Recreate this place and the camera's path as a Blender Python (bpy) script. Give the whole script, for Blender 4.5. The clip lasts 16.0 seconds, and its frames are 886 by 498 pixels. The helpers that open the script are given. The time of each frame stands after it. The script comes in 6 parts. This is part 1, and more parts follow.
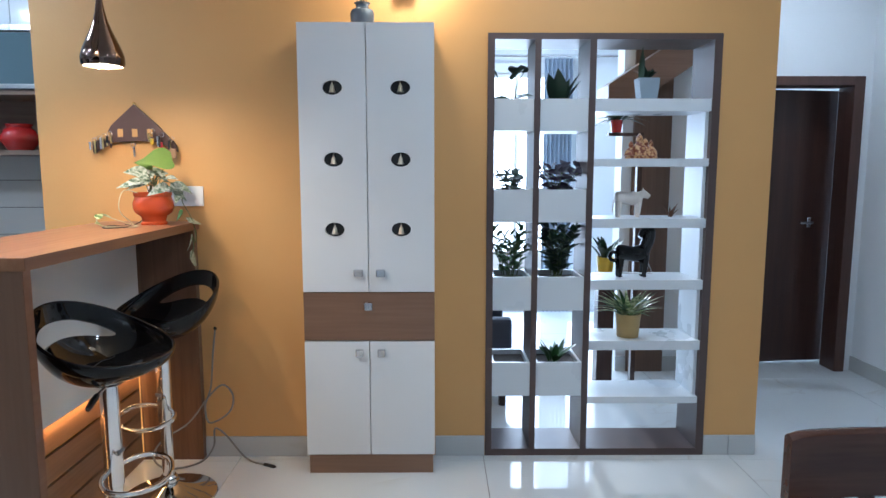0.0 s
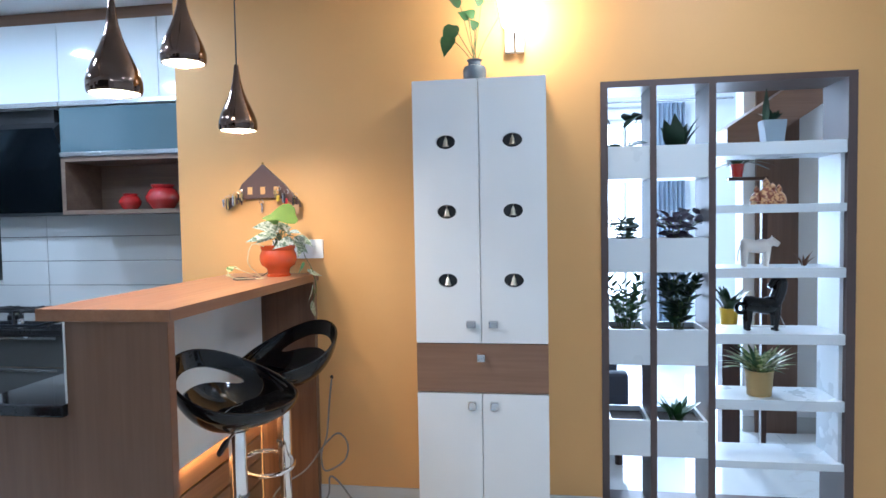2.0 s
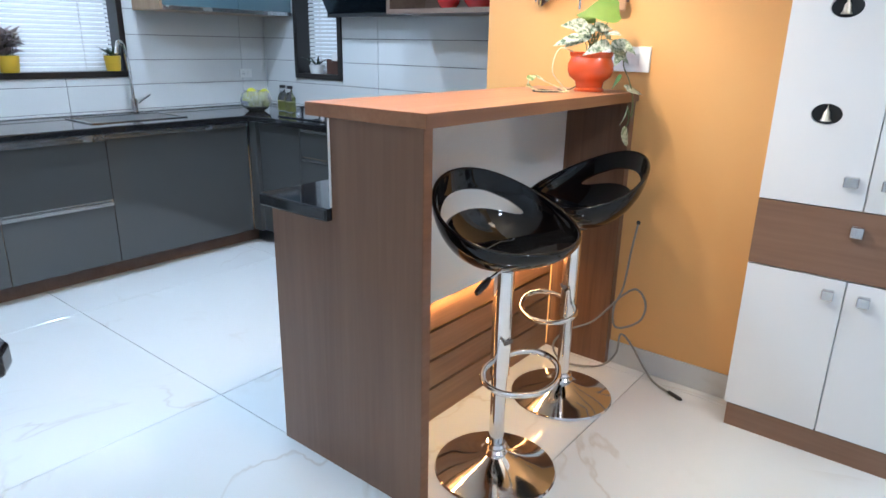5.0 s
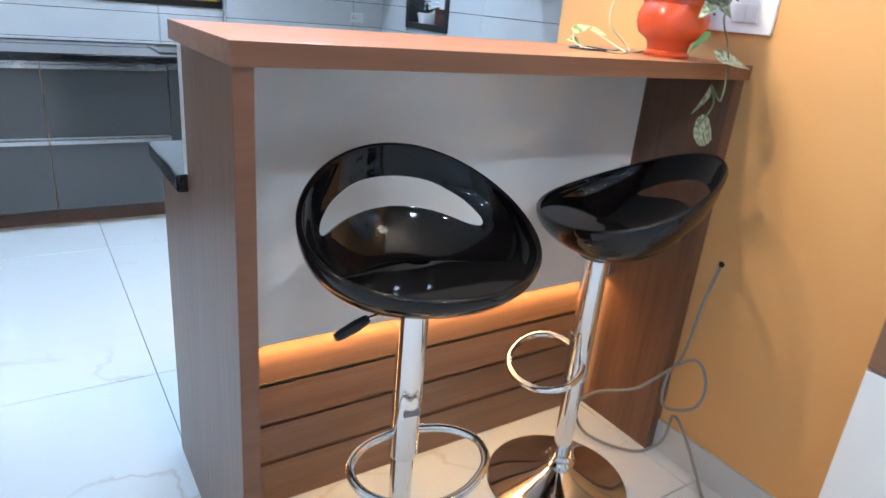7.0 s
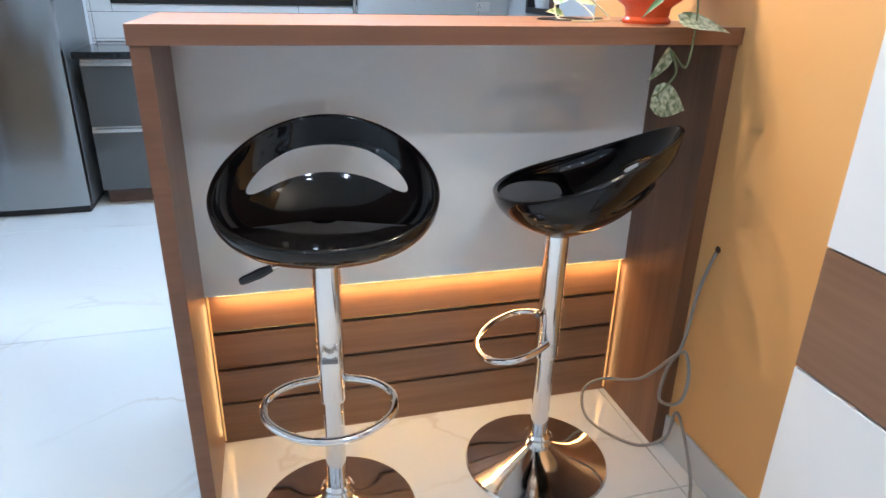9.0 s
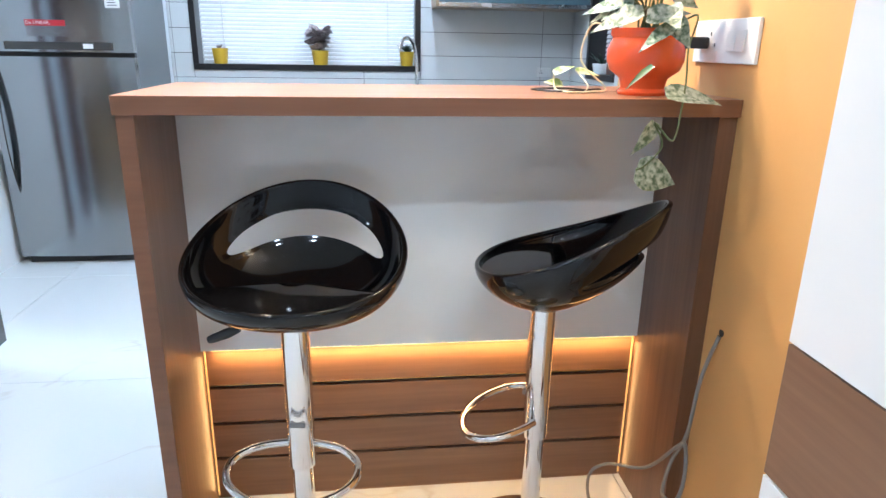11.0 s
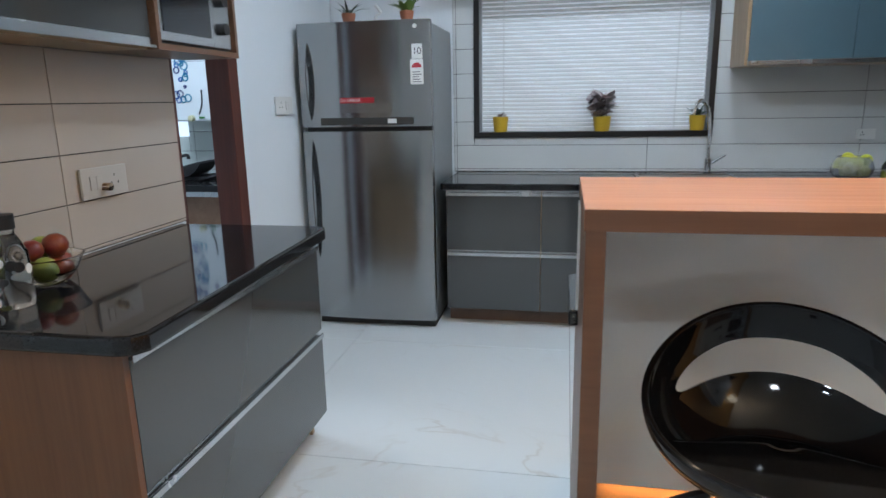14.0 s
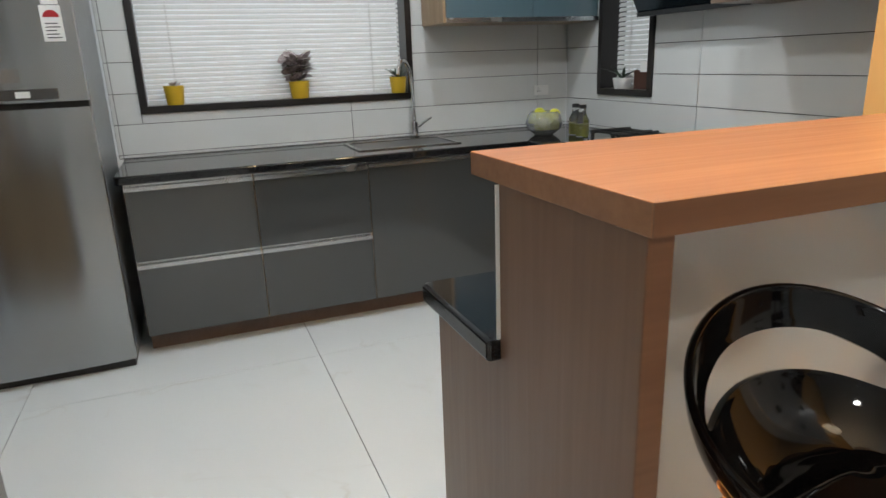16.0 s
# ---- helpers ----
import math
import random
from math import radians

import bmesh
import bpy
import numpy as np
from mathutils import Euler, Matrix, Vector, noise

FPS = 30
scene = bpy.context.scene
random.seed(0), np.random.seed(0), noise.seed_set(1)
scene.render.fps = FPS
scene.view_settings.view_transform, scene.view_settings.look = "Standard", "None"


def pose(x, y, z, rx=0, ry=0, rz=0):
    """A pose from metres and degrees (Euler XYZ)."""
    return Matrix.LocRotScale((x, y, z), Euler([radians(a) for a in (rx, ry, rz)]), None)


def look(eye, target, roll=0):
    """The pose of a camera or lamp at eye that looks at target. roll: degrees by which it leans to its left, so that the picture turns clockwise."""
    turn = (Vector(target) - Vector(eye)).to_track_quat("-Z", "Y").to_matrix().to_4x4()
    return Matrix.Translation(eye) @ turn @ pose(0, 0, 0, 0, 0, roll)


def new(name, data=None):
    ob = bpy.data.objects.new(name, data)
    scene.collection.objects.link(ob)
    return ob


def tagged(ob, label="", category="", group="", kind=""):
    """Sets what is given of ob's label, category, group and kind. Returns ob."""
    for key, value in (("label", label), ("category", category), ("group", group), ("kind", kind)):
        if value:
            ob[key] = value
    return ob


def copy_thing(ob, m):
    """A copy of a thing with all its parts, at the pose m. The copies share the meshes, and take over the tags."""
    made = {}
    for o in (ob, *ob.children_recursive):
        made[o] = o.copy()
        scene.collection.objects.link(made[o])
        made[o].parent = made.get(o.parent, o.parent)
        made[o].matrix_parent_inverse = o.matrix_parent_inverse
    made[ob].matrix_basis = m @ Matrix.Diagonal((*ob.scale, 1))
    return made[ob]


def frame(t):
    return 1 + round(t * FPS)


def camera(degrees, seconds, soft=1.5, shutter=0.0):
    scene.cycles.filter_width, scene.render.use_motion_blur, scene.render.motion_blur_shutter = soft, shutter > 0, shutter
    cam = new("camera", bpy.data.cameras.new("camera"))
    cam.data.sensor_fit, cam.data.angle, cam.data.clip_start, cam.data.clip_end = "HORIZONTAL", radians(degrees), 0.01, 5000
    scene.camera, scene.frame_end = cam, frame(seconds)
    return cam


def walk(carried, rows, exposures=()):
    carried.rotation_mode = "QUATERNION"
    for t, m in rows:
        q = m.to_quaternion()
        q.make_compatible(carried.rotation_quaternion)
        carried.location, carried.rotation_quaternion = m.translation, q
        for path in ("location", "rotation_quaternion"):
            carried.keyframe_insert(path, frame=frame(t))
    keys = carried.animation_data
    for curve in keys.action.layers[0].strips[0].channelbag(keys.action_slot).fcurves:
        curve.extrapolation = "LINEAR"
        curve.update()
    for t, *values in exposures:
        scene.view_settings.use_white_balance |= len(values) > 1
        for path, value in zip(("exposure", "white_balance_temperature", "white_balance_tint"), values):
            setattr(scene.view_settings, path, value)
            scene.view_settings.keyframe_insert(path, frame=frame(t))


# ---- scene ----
cam = camera(69.4, 16.0, shutter=0.25)
PATH = [
    (0, (1.132, 1.207, 1.384), (1.146, 3.192, 1.141), 0.0),
    (0.5, (1.106, 1.191, 1.384), (1.099, 3.175, 1.126), -0.0),
    (1, (1.103, 1.206, 1.406), (0.989, 3.2, 1.303), -1.0),
    (1.5, (1.096, 1.208, 1.41), (0.878, 3.195, 1.333), -1.2),
    (2, (1.085, 1.213, 1.398), (0.783, 3.188, 1.306), -1.0),
    (2.5, (1.057, 1.221, 1.39), (0.661, 3.177, 1.249), -0.8),
    (3, (0.999, 1.271, 1.375), (0.492, 3.191, 1.132), 0.1),
    (3.5, (0.941, 1.33, 1.365), (0.257, 3.186, 1.069), 0.8),
    (4, (0.932, 1.434, 1.351), (0.0, 3.169, 1.0), -0.5),
    (4.5, (0.997, 1.596, 1.331), (-0.137, 3.183, 0.89), 0.8),
    (4.7, (1.0, 1.656, 1.321), (-0.148, 3.206, 0.792), 1.2),
    (6.8, (0.976, 2.574, 1.216), (-0.501, 3.696, 0.469), 2.7),
    (7, (0.975, 2.667, 1.224), (-0.565, 3.723, 0.51), 5.4),
    (7.5, (1.006, 2.832, 1.224), (-0.736, 3.489, 0.492), 1.8),
    (8, (1.115, 3.006, 1.235), (-0.655, 3.507, 0.45), -0.2),
    (8.5, (1.216, 3.072, 1.231), (-0.589, 3.503, 0.484), 1.9),
    (9, (1.289, 3.165, 1.225), (-0.492, 3.653, 0.459), 1.3),
    (9.2, (1.295, 3.216, 1.234), (-0.514, 3.659, 0.504), 0.6),
    (11.3, (1.315, 3.417, 1.254), (-0.578, 3.637, 0.648), 1.0),
    (11.5, (1.344, 3.395, 1.264), (-0.558, 3.684, 0.718), 1.5),
    (12, (1.333, 3.373, 1.303), (-0.591, 3.575, 0.797), -0.4),
    (12.5, (1.3, 3.254, 1.305), (-0.622, 3.496, 0.809), 1.2),
    (13, (1.201, 3.108, 1.318), (-0.704, 3.443, 0.81), 0.3),
    (13.5, (1.187, 2.98, 1.322), (-0.744, 2.987, 0.802), 1.2),
    (14, (1.062, 2.898, 1.327), (-0.849, 2.526, 0.872), -1.1),
    (14.5, (0.936, 2.846, 1.315), (-0.955, 2.442, 0.802), -0.8),
    (15, (0.842, 2.729, 1.304), (-1.091, 2.755, 0.789), -0.1),
    (15.5, (0.674, 2.595, 1.302), (-1.178, 3.063, 0.71), -1.1),
    (16, (0.505, 2.517, 1.29), (-1.285, 3.205, 0.723), -2.1),
]
EXPOSURES = [
(0.0, -0.36, 5350, 10),
    (1.5, -0.20, 5150, 10),
    (3.5, 0.50, 5200, 10),
    (4.5, 0.31, 5400, 10),
    (7.0, 0.35, 5200, 10),
    (7.5, 0.02, 5300, 10),
    (8.0, -0.26, 5120, 10),
    (8.5, 0.0, 5350, 10),
    (9.2, 0.45, 5300, 10),
    (11.5, 0.65, 5400, 10),
    (12.0, 0.80, 5150, 10),
    (12.5, 0.68, 5200, 10),
    (13.5, -0.36, 5500, 8),
    (14.0, -0.40, 5900, 10),
    (14.5, 0.45, 6500, 10),
    (15.0, 0.30, 6800, 10),
    (15.5, -0.20, 7000, 11),
    (16.0, -0.30, 6950, 12),
]
walk(cam, [(t, look(eye, target, roll)) for t, eye, target, roll in PATH], EXPOSURES)


# ---- light and exposure ----
world = bpy.data.worlds.new("world")
scene.world = world
world.use_nodes = True
sky = world.node_tree.nodes.new("ShaderNodeTexSky")
sky.sky_type = "NISHITA"
sky.sun_disc = False
sky.sun_elevation = radians(23)
sky.sun_rotation = radians(-5)
world.node_tree.links.new(sky.outputs[0], world.node_tree.nodes["Background"].inputs[0])
world.node_tree.nodes["Background"].inputs[1].default_value = 0.12


def lamp(name, kind, power, colour, matrix, size=0.1, size_y=None, spot=None):
    data = bpy.data.lights.new(name, kind)
    data.energy, data.color = power, colour
    if kind == "AREA":
        data.shape = "RECTANGLE" if size_y else "DISK"
        data.size = size
        if size_y:
            data.size_y = size_y
    elif kind in ("POINT", "SPOT"):
        data.shadow_soft_size = size
        if spot:
            data.spot_size, data.spot_blend = radians(spot), 0.6
    ob = new(name, data)
    ob.matrix_world = matrix
    return ob


sun = lamp("sun", "SUN", 2.0, (1.0, 0.95, 0.86), look((1.9, 7.4, 1.6), (2.15, 4.3, 0.3)))
sun.data.angle = radians(0.6)

COOL, WARM, AMBER = (0.80, 0.91, 1.0), (1.0, 0.745, 0.48), (1.0, 0.52, 0.16)
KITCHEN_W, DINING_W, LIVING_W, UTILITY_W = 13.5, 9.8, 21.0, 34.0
PENDANT_W, SCONCE_W = 22.0, 20.0
KITCHEN_SPOTS = [(-1.15, 2.75), (-1.15, 3.7), (-2.0, 2.6), (-2.0, 3.7)]
# last entry is an unseen spot, added to brighten the corridor walls
DINING_SPOTS = [(1.5, -0.4), (2.9, -0.4), (1.5, -2.0), (2.9, -2.0), (1.85, 3.45), (1.85, 2.28), (3.4, 4.85)]
# unseen spots, added to brighten the living room behind the shelf
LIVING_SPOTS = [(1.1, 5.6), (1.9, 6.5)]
"""each row of ceiling spots shines straight down"""
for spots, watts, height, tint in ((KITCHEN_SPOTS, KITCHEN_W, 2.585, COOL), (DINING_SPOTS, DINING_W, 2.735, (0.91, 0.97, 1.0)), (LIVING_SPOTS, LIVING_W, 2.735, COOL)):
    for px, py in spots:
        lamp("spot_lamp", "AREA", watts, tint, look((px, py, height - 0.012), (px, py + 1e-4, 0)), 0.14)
PENDANTS = [(-0.15, 2.95, 1.785), (-0.15, 3.33, 1.962), (-0.15, 3.73, 1.780)]
for px, py, pz in PENDANTS:
    lamp("pendant_lamp", "POINT", PENDANT_W, WARM, pose(px, py, pz + 0.035), 0.03)
# unseen lamp, added so the utility room isn't dark through its doorway
lamp("utility_lamp", "AREA", UTILITY_W, COOL, look((-2.0, 0.4, 2.55), (-2.0, 0.4001, 0)), 0.3)
lamp("sconce_lamp", "POINT", SCONCE_W, (1.0, 0.80, 0.52), pose(0.99, 4.06, 2.31), 0.05)
lamp("panel_strip_lamp", "AREA", 2.7, AMBER, look((-0.272, 3.57, 0.462), (-0.285, 3.57, 0.0)), 1.15, 0.012)
for sy, aim in ((4.146, 4.10), (2.978, 3.02)):
    lamp("panel_end_lamp", "AREA", 0.12, AMBER, look((-0.282, sy, 0.24), (0.0, 2 * aim - sy, 0.24)), 0.012, 0.42)
lamp("window_daylight", "AREA", 75, (0.78, 0.89, 1.0), look((1.9, 7.30, 1.2), (1.9, 4.0, 0.9)), 1.6, 2.2)

# ---- materials ----
MATS = {}


def nodes_of(name):
    m = bpy.data.materials.new(name)
    m.use_nodes = True
    n, l = m.node_tree.nodes, m.node_tree.links
    return m, n, l, n["Principled BSDF"]


def plain(name, colour, rough=0.5, metal=0.0, vary=0.06, bump=0.0, scale=8.0, coat=0.0, emit=0.0, emit_colour=None, trans=0.0, ior=1.5, per_object=0.0):
    """A surface with a slow variation of colour and gloss, fine relief, and an optional change from object to object."""
    if name in MATS:
        return MATS[name]
    m, n, l, b = nodes_of(name)
    co = n.new("ShaderNodeTexCoord")
    no = n.new("ShaderNodeTexNoise")
    no.inputs["Scale"].default_value, no.inputs["Detail"].default_value = scale, 5
    l.new(co.outputs["Object"], no.inputs["Vector"])
    ramp = n.new("ShaderNodeMixRGB")
    ramp.inputs[1].default_value = (*[c * (1 - vary) for c in colour], 1)
    ramp.inputs[2].default_value = (*[min(1, c * (1 + vary)) for c in colour], 1)
    l.new(no.outputs[0], ramp.inputs[0])
    out = ramp.outputs[0]
    if per_object:
        oi = n.new("ShaderNodeObjectInfo")
        mr = n.new("ShaderNodeMapRange")
        mr.inputs[3].default_value, mr.inputs[4].default_value = 1 - per_object, 1 + per_object
        l.new(oi.outputs["Random"], mr.inputs[0])
        hs = n.new("ShaderNodeHueSaturation")
        l.new(mr.outputs[0], hs.inputs["Value"])
        l.new(out, hs.inputs["Color"])
        out = hs.outputs[0]
    l.new(out, b.inputs["Base Color"])
    mr = n.new("ShaderNodeMapRange")
    mr.inputs[3].default_value, mr.inputs[4].default_value = max(0.02, rough - 0.05), rough + 0.06
    l.new(no.outputs[0], mr.inputs[0])
    l.new(mr.outputs[0], b.inputs["Roughness"])
    b.inputs["Metallic"].default_value = metal
    b.inputs["Coat Weight"].default_value = coat
    b.inputs["Coat Roughness"].default_value = 0.05
    b.inputs["Transmission Weight"].default_value = trans
    b.inputs["IOR"].default_value = ior
    if emit:
        b.inputs["Emission Color"].default_value = (*(emit_colour or colour), 1)
        b.inputs["Emission Strength"].default_value = emit
    if bump:
        fine = n.new("ShaderNodeTexNoise")
        fine.inputs["Scale"].default_value, fine.inputs["Detail"].default_value = scale * 14, 4
        l.new(co.outputs["Object"], fine.inputs["Vector"])
        bp = n.new("ShaderNodeBump")
        bp.inputs["Strength"].default_value, bp.inputs["Distance"].default_value = bump, 0.002
        l.new(fine.outputs[0], bp.inputs["Height"])
        l.new(bp.outputs[0], b.inputs["Normal"])
    MATS[name] = m
    return m


def wood(name, dark, light, axis, rough=0.38, coat=0.0, vary=1.0):
    """Laminate or timber with its grain along an axis: streaks at two scales."""
    if name in MATS:
        return MATS[name]
    m, n, l, b = nodes_of(name)
    co, mp = n.new("ShaderNodeTexCoord"), n.new("ShaderNodeMapping")
    mp.inputs["Scale"].default_value = [0.6 if "xyz"[k] == axis else 14.0 for k in range(3)]
    l.new(co.outputs["Object"], mp.inputs[0])
    a, f = n.new("ShaderNodeTexNoise"), n.new("ShaderNodeTexNoise")
    a.inputs["Scale"].default_value, a.inputs["Detail"].default_value, a.inputs["Distortion"].default_value = 1.0, 4, 0.5
    f.inputs["Scale"].default_value, f.inputs["Detail"].default_value = 7.0, 6
    l.new(mp.outputs[0], a.inputs["Vector"])
    l.new(mp.outputs[0], f.inputs["Vector"])
    mix = n.new("ShaderNodeMixRGB")
    mix.inputs[0].default_value = 0.4
    l.new(a.outputs[0], mix.inputs[1])
    l.new(f.outputs[0], mix.inputs[2])
    ramp = n.new("ShaderNodeValToRGB")
    ramp.color_ramp.elements[0].position, ramp.color_ramp.elements[1].position = 0.35, 0.66
    ramp.color_ramp.elements[0].color, ramp.color_ramp.elements[1].color = (*dark, 1), (*light, 1)
    l.new(mix.outputs[0], ramp.inputs[0])
    l.new(ramp.outputs[0], b.inputs["Base Color"])
    mr = n.new("ShaderNodeMapRange")
    mr.inputs[3].default_value, mr.inputs[4].default_value = rough + 0.06, rough - 0.05
    l.new(f.outputs[0], mr.inputs[0])
    l.new(mr.outputs[0], b.inputs["Roughness"])
    b.inputs["Coat Weight"].default_value = coat
    bp = n.new("ShaderNodeBump")
    bp.inputs["Strength"].default_value, bp.inputs["Distance"].default_value = 0.12, 0.001
    l.new(f.outputs[0], bp.inputs["Height"])
    l.new(bp.outputs[0], b.inputs["Normal"])
    MATS[name] = m
    return m


def marble(name, base, vein, rough=0.06, scale=0.9, strength=0.5):
    """Polished vitrified tile: faint clouds and a few thin veins, moved about from tile to tile."""
    if name in MATS:
        return MATS[name]
    m, n, l, b = nodes_of(name)
    co, oi = n.new("ShaderNodeTexCoord"), n.new("ShaderNodeObjectInfo")
    add = n.new("ShaderNodeVectorMath")
    add.operation = "MULTIPLY_ADD"
    comb = n.new("ShaderNodeCombineXYZ")
    for k in range(3):
        l.new(oi.outputs["Random"], comb.inputs[k])
    l.new(comb.outputs[0], add.inputs[0])
    add.inputs[1].default_value = (31, 17, 9)
    l.new(co.outputs["Object"], add.inputs[2])
    w = n.new("ShaderNodeTexNoise")
    w.inputs["Scale"].default_value, w.inputs["Detail"].default_value, w.inputs["Distortion"].default_value = scale, 5, 1.2
    l.new(add.outputs[0], w.inputs["Vector"])
    ramp = n.new("ShaderNodeValToRGB")
    e = ramp.color_ramp.elements
    e[0].position, e[1].position = 0.488, 0.512
    e[0].color, e[1].color = (0, 0, 0, 1), (0, 0, 0, 1)
    mid = e.new(0.5)
    mid.color = (1, 1, 1, 1)
    l.new(w.outputs[0], ramp.inputs[0])
    fade = n.new("ShaderNodeTexNoise")
    fade.inputs["Scale"].default_value = 1.7
    l.new(add.outputs[0], fade.inputs["Vector"])
    mul = n.new("ShaderNodeMath")
    mul.operation = "MULTIPLY"
    l.new(ramp.outputs[0], mul.inputs[0])
    pw = n.new("ShaderNodeMapRange")
    pw.inputs[1].default_value, pw.inputs[2].default_value, pw.inputs[4].default_value = 0.45, 0.7, strength
    l.new(fade.outputs[0], pw.inputs[0])
    l.new(pw.outputs[0], mul.inputs[1])
    cloud = n.new("ShaderNodeMixRGB")
    cloud.inputs[1].default_value = (*[c * 0.95 for c in base], 1)
    cloud.inputs[2].default_value = (*base, 1)
    l.new(fade.outputs[0], cloud.inputs[0])
    mix = n.new("ShaderNodeMixRGB")
    mix.inputs[2].default_value = (*vein, 1)
    l.new(mul.outputs[0], mix.inputs[0])
    l.new(cloud.outputs[0], mix.inputs[1])
    l.new(mix.outputs[0], b.inputs["Base Color"])
    mr = n.new("ShaderNodeMapRange")
    mr.inputs[3].default_value, mr.inputs[4].default_value = rough, rough + 0.05
    l.new(fade.outputs[0], mr.inputs[0])
    l.new(mr.outputs[0], b.inputs["Roughness"])
    MATS[name] = m
    return m


def spotted(name, base, spot, scale=55.0, low=0.45, high=0.55, rough=0.4):
    """A leaf or stone with patches of a second colour."""
    if name in MATS:
        return MATS[name]
    m, n, l, b = nodes_of(name)
    co, no, ramp = n.new("ShaderNodeTexCoord"), n.new("ShaderNodeTexNoise"), n.new("ShaderNodeValToRGB")
    no.inputs["Scale"].default_value, no.inputs["Detail"].default_value = scale, 4
    l.new(co.outputs["Object"], no.inputs["Vector"])
    ramp.color_ramp.elements[0].position, ramp.color_ramp.elements[1].position = low, high
    ramp.color_ramp.elements[0].color, ramp.color_ramp.elements[1].color = (*base, 1), (*spot, 1)
    l.new(no.outputs[0], ramp.inputs[0])
    l.new(ramp.outputs[0], b.inputs["Base Color"])
    b.inputs["Roughness"].default_value = rough
    MATS[name] = m
    return m


ORANGE_PAINT = plain("orange_paint", (0.60, 0.335, 0.115), 0.55, vary=0.04, bump=0.25, scale=5)
WHITE_PAINT = plain("white_paint", (0.74, 0.77, 0.79), 0.6, vary=0.03, bump=0.2, scale=4)
CEILING_PAINT = plain("ceiling_paint", (0.8, 0.81, 0.82), 0.7, vary=0.02, bump=0.1, scale=4)
FLOOR_TILE = marble("floor_tile", (0.65, 0.68, 0.685), (0.40, 0.34, 0.28), 0.035)
SKIRT_TILE = marble("skirting_tile", (0.50, 0.52, 0.52), (0.36, 0.33, 0.3), 0.12)
GROUT = plain("grout", (0.24, 0.24, 0.23), 0.8)
DARK_GROUT = plain("dark_grout", (0.025, 0.025, 0.025), 0.7)
WALL_TILE = plain("wall_tile", (0.62, 0.63, 0.62), 0.16, vary=0.05, scale=3, bump=0.03, per_object=0.03)
ISLAND_TILE = plain("cream_wall_tile", (0.46, 0.395, 0.335), 0.18, vary=0.05, scale=3, bump=0.03, per_object=0.03)
WHITE_PANEL = marble("glossy_panel", (0.82, 0.825, 0.80), (0.86, 0.86, 0.84), 0.03, 0.6, 0.8)
WHITE_PANEL.node_tree.nodes["Principled BSDF"].inputs["Coat Weight"].default_value = 0.6
WHITE_PANEL.node_tree.nodes["Principled BSDF"].inputs["Coat Roughness"].default_value = 0.02
# bar walnut darkened for front faces that the spots light too strongly
EDGE_WOOD = wood("walnut_edge_shade", (0.145, 0.060, 0.028), (0.195, 0.088, 0.044), "y", 0.36)
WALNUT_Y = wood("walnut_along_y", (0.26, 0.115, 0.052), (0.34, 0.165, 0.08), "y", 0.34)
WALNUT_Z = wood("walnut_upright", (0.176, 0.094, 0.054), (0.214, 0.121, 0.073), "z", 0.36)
WALNUT_X = wood("walnut_along_x", (0.17, 0.090, 0.052), (0.22, 0.125, 0.075), "x", 0.4)
PLINTH_BROWN = wood("plinth_brown", (0.105, 0.062, 0.044), (0.145, 0.090, 0.064), "x", 0.45)
PALE_WOOD = wood("pale_laminate", (0.30, 0.19, 0.10), (0.42, 0.29, 0.17), "z", 0.35)
SLAT_WOOD = wood("slat_wood", (0.17, 0.088, 0.045), (0.25, 0.135, 0.07), "y", 0.4)
DARK_WOOD = wood("dark_door_wood", (0.030, 0.013, 0.010), (0.055, 0.024, 0.017), "z", 0.35)
FRAME_BROWN = wood("frame_brown", (0.055, 0.026, 0.020), (0.085, 0.042, 0.032), "z", 0.4)
WHITE_LAMINATE = plain("white_laminate", (0.71, 0.72, 0.72), 0.3, vary=0.015, scale=3)
SHELF_WHITE = plain("shelf_white", (0.62, 0.66, 0.69), 0.28, vary=0.015, scale=3)
GREY_GLOSS = plain("grey_gloss", (0.058, 0.061, 0.061), 0.09, vary=0.03, scale=3, coat=0.5)
WHITE_GLOSS = plain("white_gloss", (0.72, 0.76, 0.78), 0.08, vary=0.01, scale=3, coat=0.4)
BLUE_GLASS = plain("smoked_blue_glass", (0.095, 0.148, 0.172), 0.08, vary=0.03, coat=0.7)
GRANITE = spotted("black_granite", (0.006, 0.006, 0.007), (0.022, 0.022, 0.024), 260, 0.5, 0.62, 0.06)
CHROME = plain("chrome", (0.78, 0.77, 0.76), 0.07, 1.0, vary=0.02)
DULL_CHROME = plain("dull_aluminium", (0.62, 0.63, 0.64), 0.25, 1.0, vary=0.03)
STEEL = plain("brushed_steel", (0.37, 0.378, 0.382), 0.17, 1.0, vary=0.03, scale=2.5)
tangent = STEEL.node_tree.nodes.new("ShaderNodeTangent")
tangent.direction_type, tangent.axis = "RADIAL", "Z"
STEEL.node_tree.links.new(tangent.outputs[0], STEEL.node_tree.nodes["Principled BSDF"].inputs["Tangent"])
STEEL.node_tree.nodes["Principled BSDF"].inputs["Anisotropic"].default_value = 0.85
STEEL.node_tree.nodes["Principled BSDF"].inputs["Anisotropic Rotation"].default_value = 0.25
STEEL_SIDE = plain("fridge_side_paint", (0.26, 0.28, 0.29), 0.3, 0.6, bump=0.1, scale=20)
BLACK_GLOSS = plain("black_gloss_plastic", (0.004, 0.004, 0.0045), 0.04, vary=0.1, ior=1.40)
DARK_BRONZE = plain("dark_bronze", (0.15, 0.105, 0.085), 0.09, 1.0, vary=0.05)
